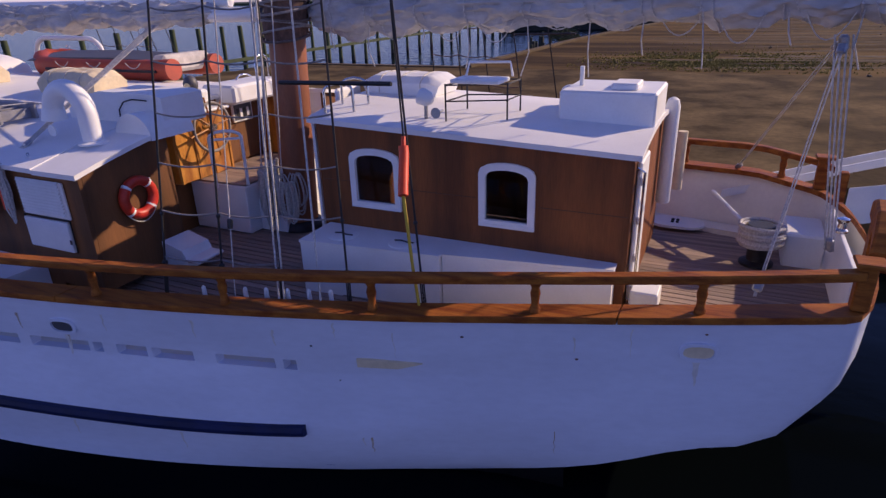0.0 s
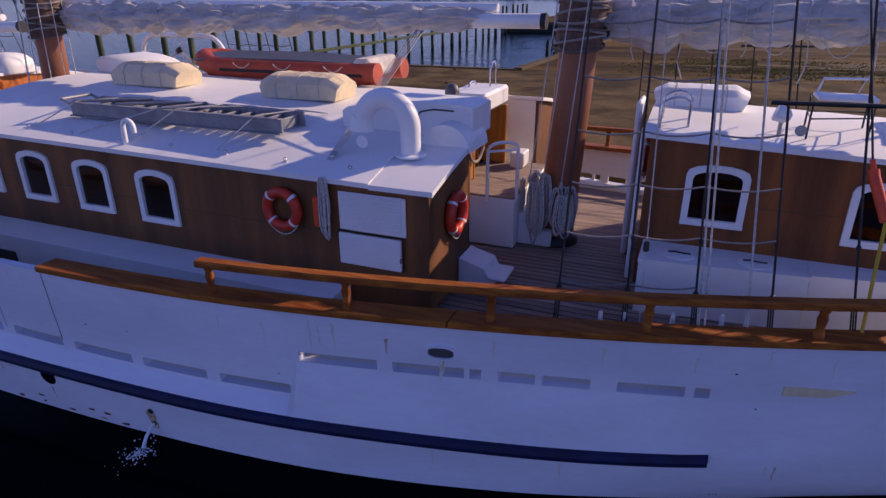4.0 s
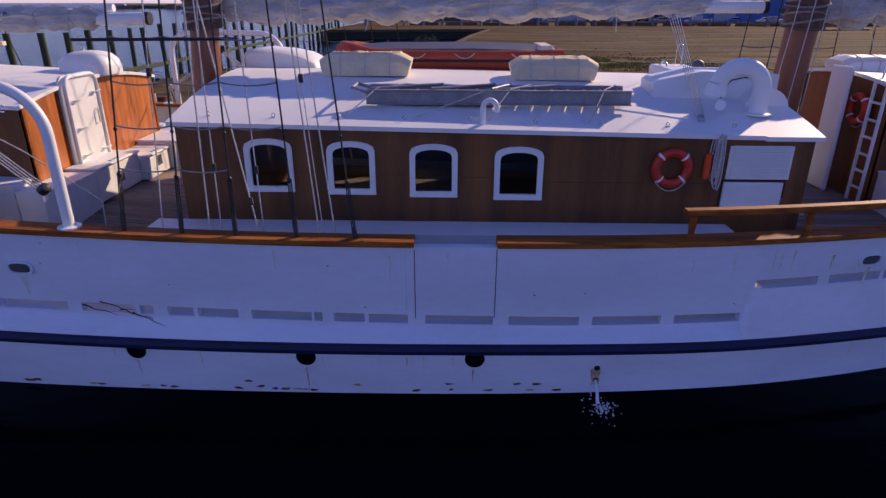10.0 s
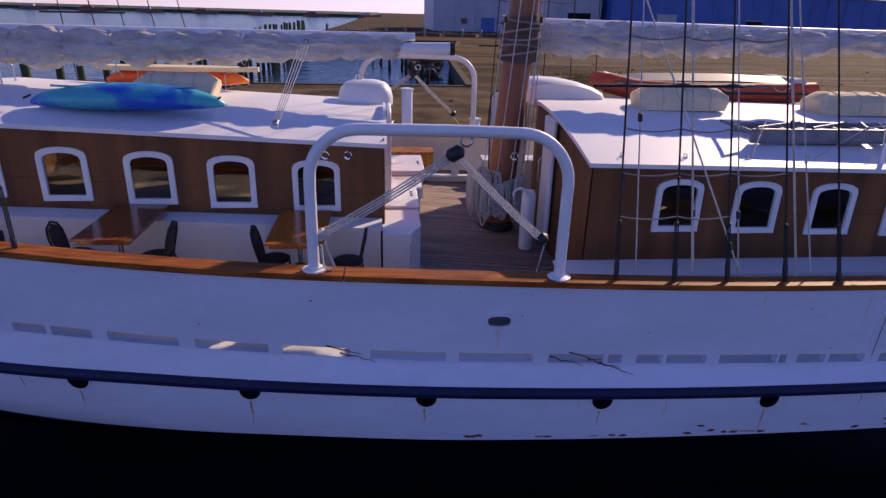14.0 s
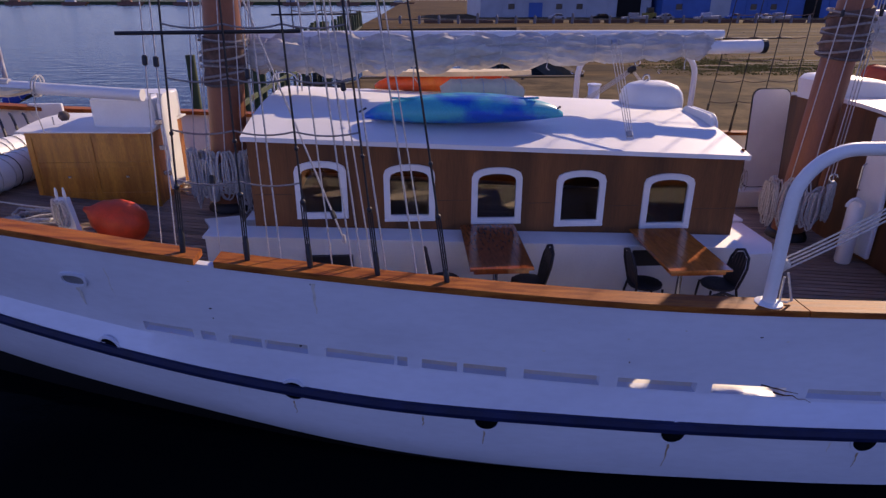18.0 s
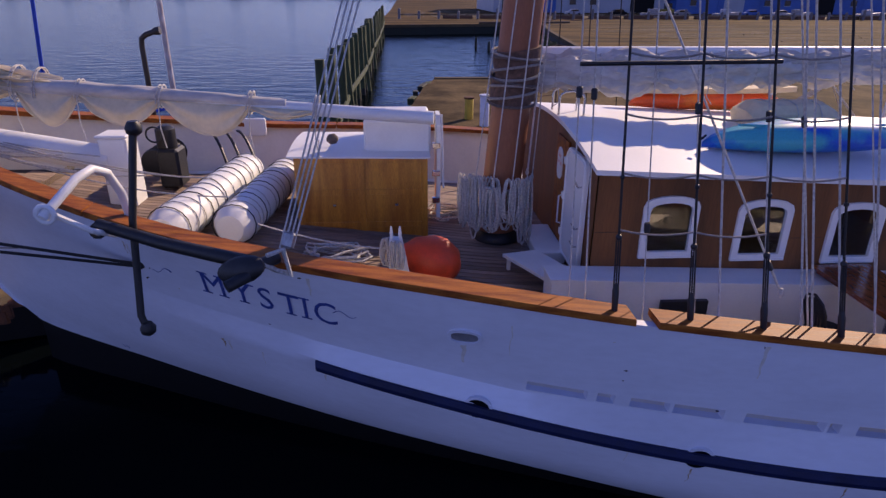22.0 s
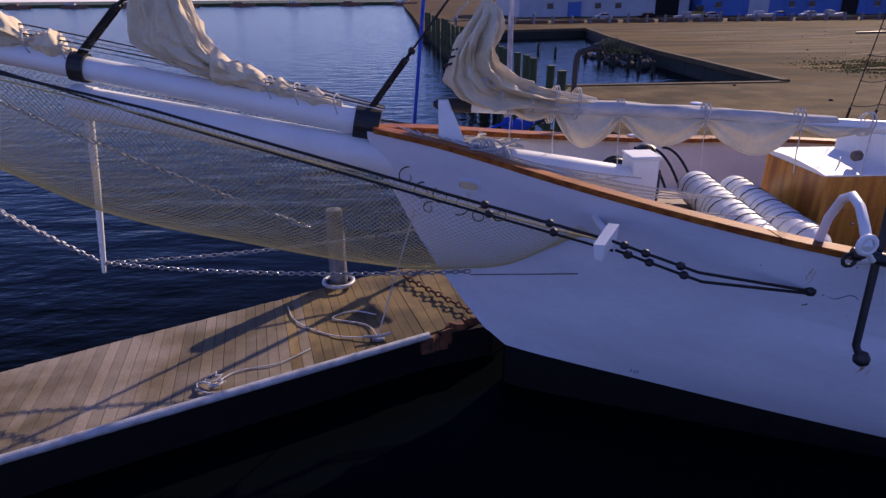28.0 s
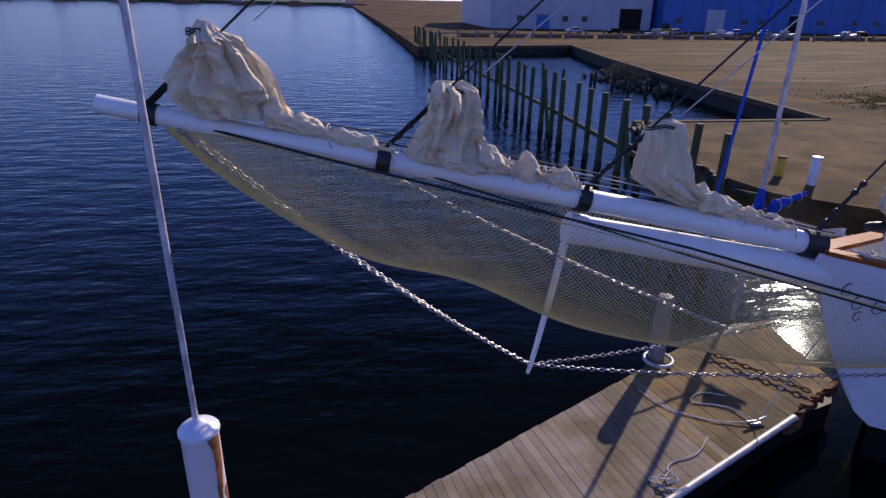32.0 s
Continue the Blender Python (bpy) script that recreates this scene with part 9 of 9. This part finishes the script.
part("spar", Mesh().tube([(-38.5, 15.3, 3.66), (-37.3, 15.1, 4.14)], 0.045, 8), "black", sc_, smooth=60)
for t in (0.2, 0.5, 0.8):
    part("tie", Mesh().tube([(-38.42 + 1.02 * t, 15.1 + 0.16 * math.cos(a), 3.80 + 0.44 * t + 0.2 * (1.1 - 0.6 * t) * math.sin(a)) for a in [2 * math.pi * q / 12 for q in range(12)]], 0.01, 5, closed=True), "rope", sc_)
single("pole_boot", Mesh().lathe([(0.16, 0), (0.15, 0.15), (0.11, 0.4), (0.08, 0.62)], 14, Matrix.Translation((-38.5, 15.5, 3.68))), "bluepaint", "blue cloth boot wrapped round the white pole", "boot", smooth=50)

# extra hanks at the masts
for mx, zf, n in ((MAST_X["fore"], deck_z(-30.75) + 1.25, 5), (MAST_X["main"], deck_z(-18.75) + 1.3, 4), (MAST_X["mizzen"], deck_z(-5.4) + 1.2, 3)):
    for k in range(n):
        a = -2.9 + 2.6 * k / n
        hung_coil((mx + 0.66 * math.cos(a), MY + 0.66 * math.sin(a), zf + 0.1 * math.sin(k * 2.3)), 0.26, 0.95 + 0.25 * math.sin(k * 1.9), 10, "bulky hank of pale rope hung round the mast foot", 400 + k, axis=(-math.sin(a), math.cos(a), 0), r=0.018)

# small eyes along the roof edges
for x0_, x1_, y, f in ((-17.3, -8.0, 5.62, rzm),):
    k = 0
    x = x0_
    while x < x1_:
        ey = thing("roof_eye", (x, y, f(x, y)), "small steel eye bolted to the roof edge", "eye bolt", "eyes on the roof edges")
        part("ring", Mesh().tube(arc((x, y, f(x, y) + 0.035), 0.03, 0, 360, 10), 0.008, 6), "steel", ey, smooth=60)
        part("plate", Mesh().box(x - 0.04, x + 0.04, y - 0.025, y + 0.025, f(x, y) - 0.005, f(x, y) + 0.008, 0.003), "white", ey)
        x += 1.15

# ---------------------------------------------------------------- timber pile row
rnd = random.Random(21)
PILES = [(-35.35 + rnd.uniform(-0.12, 0.12), 22.0 + 2.35 * k, 4.45 + rnd.uniform(-0.12, 0.15)) for k in range(17)]
PILES += [(-35.4 - 0.03 * k + rnd.uniform(-0.15, 0.15), 62.5 + 3.4 * k, 4.4 + rnd.uniform(-0.15, 0.2)) for k in range(18)]
for k, (x, y, z) in enumerate(PILES):
    pl = thing("timber_pile", (x, y, -2), "green stained timber pile standing in the water", "pile", "timber piles of the old pier")
    r = rnd.uniform(0.16, 0.21)
    lx, ly = rnd.uniform(-0.015, 0.015), rnd.uniform(-0.015, 0.015)
    part("shaft", Mesh().tube([(x + lx * h, y + ly * h, h) for h in (-2, 0, 1.5, z - 0.03, z)], r, 10, r1=r * 0.92), "pile", pl, smooth=50)
    part("tide_band", Mesh().tube([(x + lx * h, y + ly * h, h) for h in (-0.3, 0.45 + 0.1 * rnd.random())], r + 0.015, 10), "weed", pl, "dark weed and barnacles at the waterline")
    if k % 6 == 4:
        part("brace", Mesh().tube([(x + 0.5, y - 0.7, -1), (x + 0.05, y, z - 0.4)], 0.14, 8), "pile", pl)
for a, b in zip(PILES[1::4], PILES[5::4]):
    A, B = Vector((a[0] + 0.24, a[1], 1.75)), Vector((b[0] + 0.24, b[1], 1.75))
    d = B - A
    m = Mesh().box(-0.07, 0.07, 0, d.length, -0.14, 0.14, 0.02, Matrix.Translation(A) @ Matrix.Rotation(math.atan2(-d.x, d.y), 4, "Z"))
    single("waling_beam", m, "pile", "dark timber waling beam bolted along the piles", "beam", "waling beams of the old pier")
for k, (x, y, h) in enumerate(((-20.5, 72, 1.3), (-18.9, 74.5, 1.2), (-18.6, 70.0, 1.5), (-18.2, 66.5, 1.2), (-17.6, 63.5, 1.5), (-17.2, 61.5, 1.3), (-16.8, 59.0, 1.1), (-22.6, 84, 1.2), (-17.9, 68.2, 1.0), (-21.5, 79, 1.0))):
    pl = thing("pile_stump", (x, y, -1), "short dark rotten pile stump in the basin", "pile", "pile stumps in the basin")
    part("shaft", Mesh().tube([(x, y, -1), (x + 0.04, y, h * 0.7), (x + 0.05, y, h)], 0.2, 9, r1=0.15), "weed", pl, smooth=50)
    part("broken_top", Mesh().lathe([(0.15, 0), (0.1, 0.08), (0.03, 0.1)], 8, Matrix.Translation((x + 0.05, y, h))), "pile", pl)

# quay walls round the basin
def quay(pts, label, z=1.52):
    q = thing("quay_wall", (*pts[0], 0), label, "quay", kind="structure")
    for a, b in zip(pts, pts[1:]):
        A, B = Vector((*a, 0)), Vector((*b, 0))
        d = B - A
        n_ = max(1, int(d.length / 4.0))
        mtx = Matrix.Translation(A) @ Matrix.Rotation(math.atan2(d.y, d.x), 4, "Z")
        for i in range(n_):
            x0_, x1_ = d.length * i / n_, d.length * (i + 1) / n_
            part("coping", Mesh().box(x0_ + 0.01, x1_ - 0.01, -0.25, 0.35, z - 0.3, z + 0.16, 0.03, mtx), "coping", q)
            part("facing", Mesh().box(x0_ + 0.015, x1_ - 0.015, -0.05, 0.2, -1.5, z - 0.31, 0.02, mtx), "weed", q)


quay([(-37, 108), (-7, 115)], "low concrete quay wall behind the basin")
quay([(-7, 115), (-11, 90), (-13.8, 66), (-15.2, 40.2)], "low dark quay wall beside the gravel yard")
quay([(-30.3, 40.1), (-15.2, 40.2)], "worn edge of the concrete wharf", 1.42)

# rotten timbers and rubble along the wharf's broken edge
edge_ = [Vector(p) for p in ((-30.3, 40.1, 1.3), (-31.2, 35.8, 1.3), (-31.8, 31.0, 1.3), (-32.3, 26.5, 1.3), (-31.6, 23.5, 1.3))]
for k in range(22):
    u = k / 22 * 4
    p = edge_[int(u)].lerp(edge_[int(u) + 1], u - int(u))
    d = (edge_[int(u) + 1] - edge_[int(u)]).normalized()
    L_, h_ = rnd.uniform(0.7, 1.5), rnd.uniform(0.10, 0.2)
    m = Matrix.Translation(p + Vector((rnd.uniform(-0.35, 0.1), 0, rnd.uniform(-0.35, 0.12)))) @ Matrix.Rotation(math.atan2(d.y, d.x) + rnd.uniform(-0.25, 0.25), 4, "Z") @ Matrix.Rotation(rnd.uniform(-0.15, 0.15), 4, "Y")
    single("edge_timber", Mesh().box(-L_ / 2, L_ / 2, -h_, h_, -h_, h_, 0.03, m), "weed" if k % 3 else "pile", "dark rotten timber along the broken wharf edge", "timber", "timbers of the wharf edge")

# rocks and bush
rk = thing("rock_pile", (-15.5, 71, 0), "heap of dark broken rocks at the basin edge", "rocks")
for k in range(46):
    x, y = -15.2 + rnd.gauss(-1.0, 1.0), 62 + rnd.random() * 18
    s_ = rnd.uniform(0.25, 0.8)
    c = Vector((x, y, 0.1 + max(0, (x + 17.5)) * 0.3))
    vs, fs = [], []
    for i in range(4):
        th = math.pi * (i + 0.5) / 4
        for j in range(7):
            a = 2 * math.pi * j / 7
            q = s_ * (0.8 + 0.5 * noise.noise(Vector((i * 1.7 + k, j * 1.3, k))))
            vs.append(c + Vector((q * math.sin(th) * math.cos(a), q * math.sin(th) * math.sin(a), 0.75 * q * math.cos(th))))
    for i in range(3):
        for j in range(7):
            l = (j + 1) % 7
            fs.append((i * 7 + j, i * 7 + l, i * 7 + 7 + l, i * 7 + 7 + j))
    fs += [tuple(range(7))[::-1], tuple(21 + j for j in range(7))]
    part("rock", Mesh().add(vs, fs), "rock", rk)


def bush(c, r, h, n, seed, label):
    rnd = random.Random(seed)
    b = thing("bush", c, label, "bush")
    tw, lf = Mesh(), Mesh()
    c = Vector(c)
    for k in range(14):
        d = Vector((rnd.gauss(0, 0.5), rnd.gauss(0, 0.5), rnd.uniform(0.6, 1))) * h
        tw.tube([c, c + d * 0.5 + Vector((rnd.gauss(0, 0.1), 0, 0)), c + d * 0.9], 0.03, 5, r1=0.008)
    for k in range(n):
        a, q = rnd.uniform(0, 6.283), math.sqrt(rnd.random()) * r
        top = h * (1 - 0.55 * (q / r) ** 2) * (0.75 + 0.35 * noise.noise(Vector((a * 1.5, q, seed))))
        p = c + Vector((q * math.cos(a), q * math.sin(a), top * (0.25 + 0.75 * rnd.random() ** 0.6)))
        u = Vector((rnd.gauss(0, 1), rnd.gauss(0, 1), rnd.gauss(0, 1))).normalized()
        w_ = u.orthogonal().normalized()
        s_ = rnd.uniform(0.06, 0.13)
        lf.add([p - u * s_, p + w_ * s_ * 0.5, p + u * s_, p - w_ * s_ * 0.5], [(0, 1, 2, 3)])
    part("twigs", tw, "ratline", b)
    tagged(part("leaves", lf, "foliage", b), kind="stuff")


bush((-16.6, 72.5, 0.6), 1.9, 2.3, 2600, 4, "green shrub growing on the rocks by the basin")
bush((-15.4, 69, 0.8), 1.1, 1.2, 900, 5, "low green shrub on the rocks")

# dry grass on the yard
gr = Mesh()
rnd = random.Random(31)
for k in range(15000):
    u = rnd.random()
    if u < 0.8:
        x, y = rnd.gauss(0.5, 4.5), rnd.gauss(47, 3.4)
        if noise.noise(Vector((x * 0.35, y * 0.6, 0))) < -0.15:
            continue
    else:
        x, y = rnd.uniform(-10, 40), rnd.uniform(42, 105)
        if noise.noise(Vector((x * 0.12, y * 0.3, 5))) < 0.22:
            continue
    if y < 40.6 or x < -9:
        continue
    h, a = rnd.uniform(0.03, 0.13), rnd.uniform(0, 3.14)
    d = Vector((math.cos(a), math.sin(a), 0)) * 0.06
    p = Vector((x, y, 1.485))
    gr.add([p - d, p + d, p + d * 0.4 + Vector((rnd.gauss(0, 0.04), rnd.gauss(0, 0.04), h))], [(0, 1, 2)])
g_ob = part("dry_grass", gr, "grass")
tagged(g_ob, "thin dry grass tufts on the gravel yard", "grass", kind="stuff")
# low humps and wheel tracks
for k in range(26):
    y = 43 + 2.6 * k + rnd.uniform(-0.8, 0.8)
    x0_ = -8 + 0.08 * k + rnd.uniform(0, 12)
    L_ = rnd.uniform(14, 60)
    pts = []
    rings = []
    for i in range(15):
        t = i / 14
        x, yy = x0_ + L_ * t, y + 1.2 * math.sin(t * 3 + k) + 3 * t
        hgt = 0.10 * math.sin(math.pi * t) * rnd.uniform(0.6, 1.2)
        wd = rnd.uniform(0.25, 0.5)
        rings.append([(x, yy - wd, 1.47), (x, yy - wd * 0.4, 1.49 + hgt), (x, yy + wd * 0.4, 1.49 + hgt * 0.8), (x, yy + wd, 1.47)])
    single("dirt_ridge", Mesh().loft(rings, closed=False), "ridge", "low ridge of dark dirt beside a wheel track", "dirt ridge", "ridges on the gravel yard", smooth=60)
for k in range(60):
    x, y = rnd.uniform(-26, 40), rnd.uniform(18.5, 100)
    if (y > 40 and x < -6):
        continue
    r = rnd.uniform(0.05, 0.16)
    single("stone", Mesh().lathe([(r * 0.6, 0), (r, r * 0.3), (r * 0.7, r * 0.7), (r * 0.2, r * 0.8)], 7, pose(x, y, 1.49, 8, 5, 30 * k)), "rock", "small loose stone on the ground", "stone", "stones on the yard")

# bollards on the wharf
for x, y, h, m_, lab in ((-20.5, 18.6, 2.2, "hull", "tall white pipe bollard on the wharf"), (-17.9, 18.8, 1.1, "hull", "white pipe bollard on the wharf"), (-28.9, 24.6, 1.25, "hull", "round white post with a rusty cap on the wharf"), (-29.4, 26.2, 0.9, "yellow", "short worn yellow mooring post on the wharf"), (-25.0, 19.2, 1.2, "shaftgrey", "round grey post with a rusty cap on the wharf"), (-26.2, 22.6, 0.5, "rust", "rusty mooring bollard on the wharf")):
    z = 1.5 if m_ != "pile" else -1
    bo = thing("bollard" if m_ != "pile" else "fender_pile", (x, y, z), lab, "bollard" if m_ != "pile" else "pile", "posts along the wharf")
    part("post", Mesh().lathe([(0.2, 0), (0.2, h + (2.5 if m_ == "pile" else 0)), (0.15, h + 0.06 + (2.5 if m_ == "pile" else 0))], 16, Matrix.Translation((x, y, z))), m_, bo, smooth=40)
    part("cap", Mesh().lathe([(0.22, 0), (0.24, 0.03), (0.24, 0.08), (0.05, 0.11)], 16, Matrix.Translation((x, y, z + h + 0.0 + (2.5 if m_ == "pile" else 0)))), "rust" if m_ != "hull" else "hull", bo, smooth=40)

# fence and road beyond the basin
fence = thing("road_fence", (-24, 136, 1.5), "low pale post and rail fence along the far road", "fence")
for k in range(75):
    x = -33 + 4.2 * k
    y = 137 + 0.12 * k
    part("post", Mesh().lathe([(0.3, 0), (0.3, 1.5 + 0.5 * (k % 5 == 0)), (0.1, 1.7 + 0.5 * (k % 5 == 0))], 8, Matrix.Translation((x, y, 1.49))), "shaftgrey", fence)
    if k:
        part("rail", Mesh().box(-4.2, 0, -0.06, 0.06, 0.75, 1.0, 0.01, Matrix.Translation((x, y, 1.49))), "plank", fence)
for k in range(40):
    x = -20 + 8.1 * k
    y = 139.5 + 0.2 * k
    pl_ = thing("timber_stack", (x, y, 1.49), "low dark stack of old timbers beside the road", "timber stack", "stacks along the far road")
    for j in range(3):
        part("timber", Mesh().box(x + rnd.uniform(-3.6, -3), x + rnd.uniform(2.5, 3.6), y + 0.5 * j, y + 0.42 + 0.5 * j, 1.49, 1.95 + 0.35 * rnd.random(), 0.03), "ridge" if j % 2 else "wrap", pl_)
slab("road", [(-24.8, 146), (600, 160), (600, 172), (-25.5, 157)], 1.52, "coping", "pale paved road along the warehouses", "road", depth=0.3)


# warehouses
def shed(x0_, x1_, y0, y1, h, ridge, material, label, doors, wins):
    s_ = thing("warehouse", ((x0_ + x1_) / 2, y0, 1.49), label, "warehouse", "warehouses behind the yard")
    nb_ = max(4, int((x1_ - x0_) / 6))
    z0 = 1.49
    m = Mesh()
    m.prism([(x0_, y0, z0), (x0_, y1, z0), (x0_, y1, z0 + h), (x0_, (y0 + y1) / 2, z0 + h + ridge), (x0_, y0, z0 + h)], (x1_ - x0_, 0, 0))
    part("wall", m, material, s_)
    for i in range(nb_ + 1):
        x = x0_ + (x1_ - x0_) * i / nb_
        part("wall_rib", Mesh().box(x - 0.12, x + 0.12, y0 - 0.14, y0 - 0.005, z0, z0 + h, 0.02), material, s_)
    for sgn in (0, 1):
        ym = (y0 + y1) / 2
        ya = y0 - 0.6 if sgn == 0 else y1 + 0.6
        part("roof", Mesh().prism([(x0_ - 0.5, ya, z0 + h + 0.05), (x0_ - 0.5, ym, z0 + h + ridge + 0.12), (x0_ - 0.5, ym, z0 + h + ridge + 0.35), (x0_ - 0.5, ya, z0 + h + 0.3)], (x1_ - x0_ + 1, 0, 0)), "shed_roof", s_)
    for x, wd, hh, mt in doors:
        d_ = part("door", Mesh().box(x, x + wd, y0 - 0.22, y0 - 0.145, z0 + 0.05, z0 + hh, 0.02), mt, s_, "large warehouse door")
        part("door_frame", Mesh().box(x - 0.25, x + wd + 0.25, y0 - 0.19, y0 - 0.143, z0 + hh + 0.02, z0 + hh + 0.3, 0.02), "shed_white", d_)
    for x in wins:
        w_ = part("window", Mesh().box(x, x + 1.8, y0 - 0.2, y0 - 0.142, z0 + 2.2, z0 + 3.7, 0.02), "shed_glass", s_)
        part("frame", Mesh().box(x - 0.1, x + 1.9, y0 - 0.22, y0 - 0.15, z0 + 2.05, z0 + 2.2, 0.01), "shed_white", w_)
    return s_


shed(-6, 44, 186, 230, 10, 4, "shed_white", "long white metal warehouse with a dark door", [(34, 7, 6, "boot"), (8, 4, 4, "shed_blue")], [2, 16, 22])
shed(46, 108, 182, 230, 13, 4, "shed_blue", "long blue metal warehouse behind the yard", [(60, 6, 6, "shed_white"), (88, 5, 5, "boot")], [50, 72, 78, 98])
shed(110, 170, 186, 230, 12, 4, "shed_blue", "blue metal warehouse with a white end", [(150, 8, 7, "shed_white")], [114, 122, 130])
shed(172, 230, 190, 240, 11, 3, "shed_white", "pale metal warehouse beyond the yard", [(190, 5, 5, "boot")], [176, 206, 214])
shed(234, 300, 175, 230, 14, 4, "brick", "large brown brick building with small windows", [(240, 4, 4, "boot")], [248, 254, 260, 266, 272, 278])
shed(304, 420, 180, 240, 10, 4, "shed_white", "pale warehouse far along the road", [(330, 6, 5, "boot")], [310, 318, 350, 360])


def vehicle(x, y, material, label, L_=4.4):
    v = thing("parked_car", (x, y, 1.52), label, "car", "vehicles parked by the road")
    prof = [(0, 0.35), (0, 0.8), (0.9, 0.95), (1.5, 1.45), (3.2, 1.5), (3.9, 0.95), (L_, 0.85), (L_, 0.35)]
    part("body", Mesh().prism([(x + a, y, 1.52 + b) for a, b in prof], (0, 1.75, 0)), material, v)
    part("side_glass", Mesh().prism([(x + a, y - 0.01, 1.52 + b) for a, b in ((1.15, 1.0), (1.6, 1.38), (3.1, 1.42), (3.6, 1.0))], (0, 0.02, 0)), "glass", v)
    for wx in (0.85, 3.5):
        for wy in (0.0, 1.58):
            part("wheel", Mesh().lathe([(0.2, 0), (0.33, 0.02), (0.33, 0.2), (0.2, 0.22)], 14, Matrix.Translation((x + wx, y + wy + 0.2, 1.85)) @ pose(0, 0, 0, 90, 0, 0)), "boot", v)


rnd = random.Random(3)
for k, x in enumerate((10, 21, 36, 58, 64, 92, 120, 133, 160, 210)):
    vehicle(x + rnd.uniform(-2, 2), 161 + rnd.uniform(-1, 2), ("shed_white", "boot", "alu", "shed_blue")[k % 4], "car parked beside the far warehouses")
tv = thing("fork_truck", (30, 152, 1.52), "small yellow green yard tractor by the road", "tractor")
part("body", Mesh().box(30, 33, 152, 153.8, 2.1, 3.4, 0.15), "grass", tv)
part("cab", Mesh().box(30.9, 32.4, 152.15, 153.65, 3.41, 4.7, 0.1), "glass", tv)
for wx in (30.4, 32.5):
    part("wheel", Mesh().lathe([(0.3, 0), (0.55, 0.04), (0.55, 0.3), (0.3, 0.34)], 14, Matrix.Translation((wx, 152.1, 2.07)) @ pose(0, 0, 0, 90, 0, 0)), "boot", tv)
# boats and rafts beyond the fence
for k in range(8):
    x = 22 + 17 * k
    b_ = thing("laid_up_boat", (x, 146, 1.52), "small pale boat laid up on the ground", "boat", "boats laid up by the road")
    rings = []
    for i in range(11):
        t = i / 10
        w_ = 1.0 * (1 - t ** 3) + 0.03
        rings.append([(x + 6 * t, 144 - w_, 2.7 + 0.4 * t * t), (x + 6 * t, 144 - w_ * 0.7, 2.0 + 0.5 * t * t), (x + 6 * t, 144, 1.55 + 0.7 * t ** 3), (x + 6 * t, 144 + w_ * 0.7, 2.0 + 0.5 * t * t), (x + 6 * t, 144 + w_, 2.7 + 0.4 * t * t)])
    part("hull", Mesh().loft(rings), "shed_white", b_, smooth=50)
    part("cabin", Mesh().box(x + 1.5, x + 3.6, 143.4, 144.6, 2.6, 3.6, 0.1), "shed_white" if k % 2 else "alu", b_)
# far shore
for k in range(9):
    x = -460 + 52 * k
    fb = thing("far_boat", (x, 640, 0), "dark vessel moored far across the harbour", "boat", "vessels far across the harbour")
    part("hull", Mesh().prism([(x, 640, -0.2), (x + 20, 640, -0.2), (x + 24, 640, 3), (x - 1, 640, 2.6)], (0, 6, 0)), "brick", fb)
    part("house", Mesh().box(x + 3, x + 12, 641, 645, 2.9, 4.6, 0.2), "brick" if k % 2 else "shed_white", fb)
slab("far_shore", [(-1500, 780), (-40, 700), (-30, 2600), (-1500, 2600)], 3.0, "foliage", "low wooded shore far across the harbour", "shore", depth=4)

# ---------------------------------------------------------------- deck planks
PW = 0.135
for sec, (xa, xb) in enumerate(((-41.0, -24.0), (-23.98, -7.77), (-7.73, 3.6))):
    n_ = 46
    for j in range(-n_, n_ + 1):
        y = j * PW
        xs = [x for x in [xa + (xb - xa) * i / 34 for i in range(35)] if half_at(x, deck_z(x) - 0.2) - (0.47 if -37.5 < x < 2.5 else 0.14) > abs(y) + PW / 2]
        if len(xs) < 2:
            continue
        ring = []
        for x in xs:
            z = deck_at(x, YC + y)
            ring.append([(x, YC + y - PW / 2 + 0.006, z - 0.02), (x, YC + y - PW / 2 + 0.006, z), (x, YC + y + PW / 2 - 0.006, z), (x, YC + y + PW / 2 - 0.006, z - 0.02)])
        part("deck_plank", Mesh().loft(ring), "deckplank", deck)
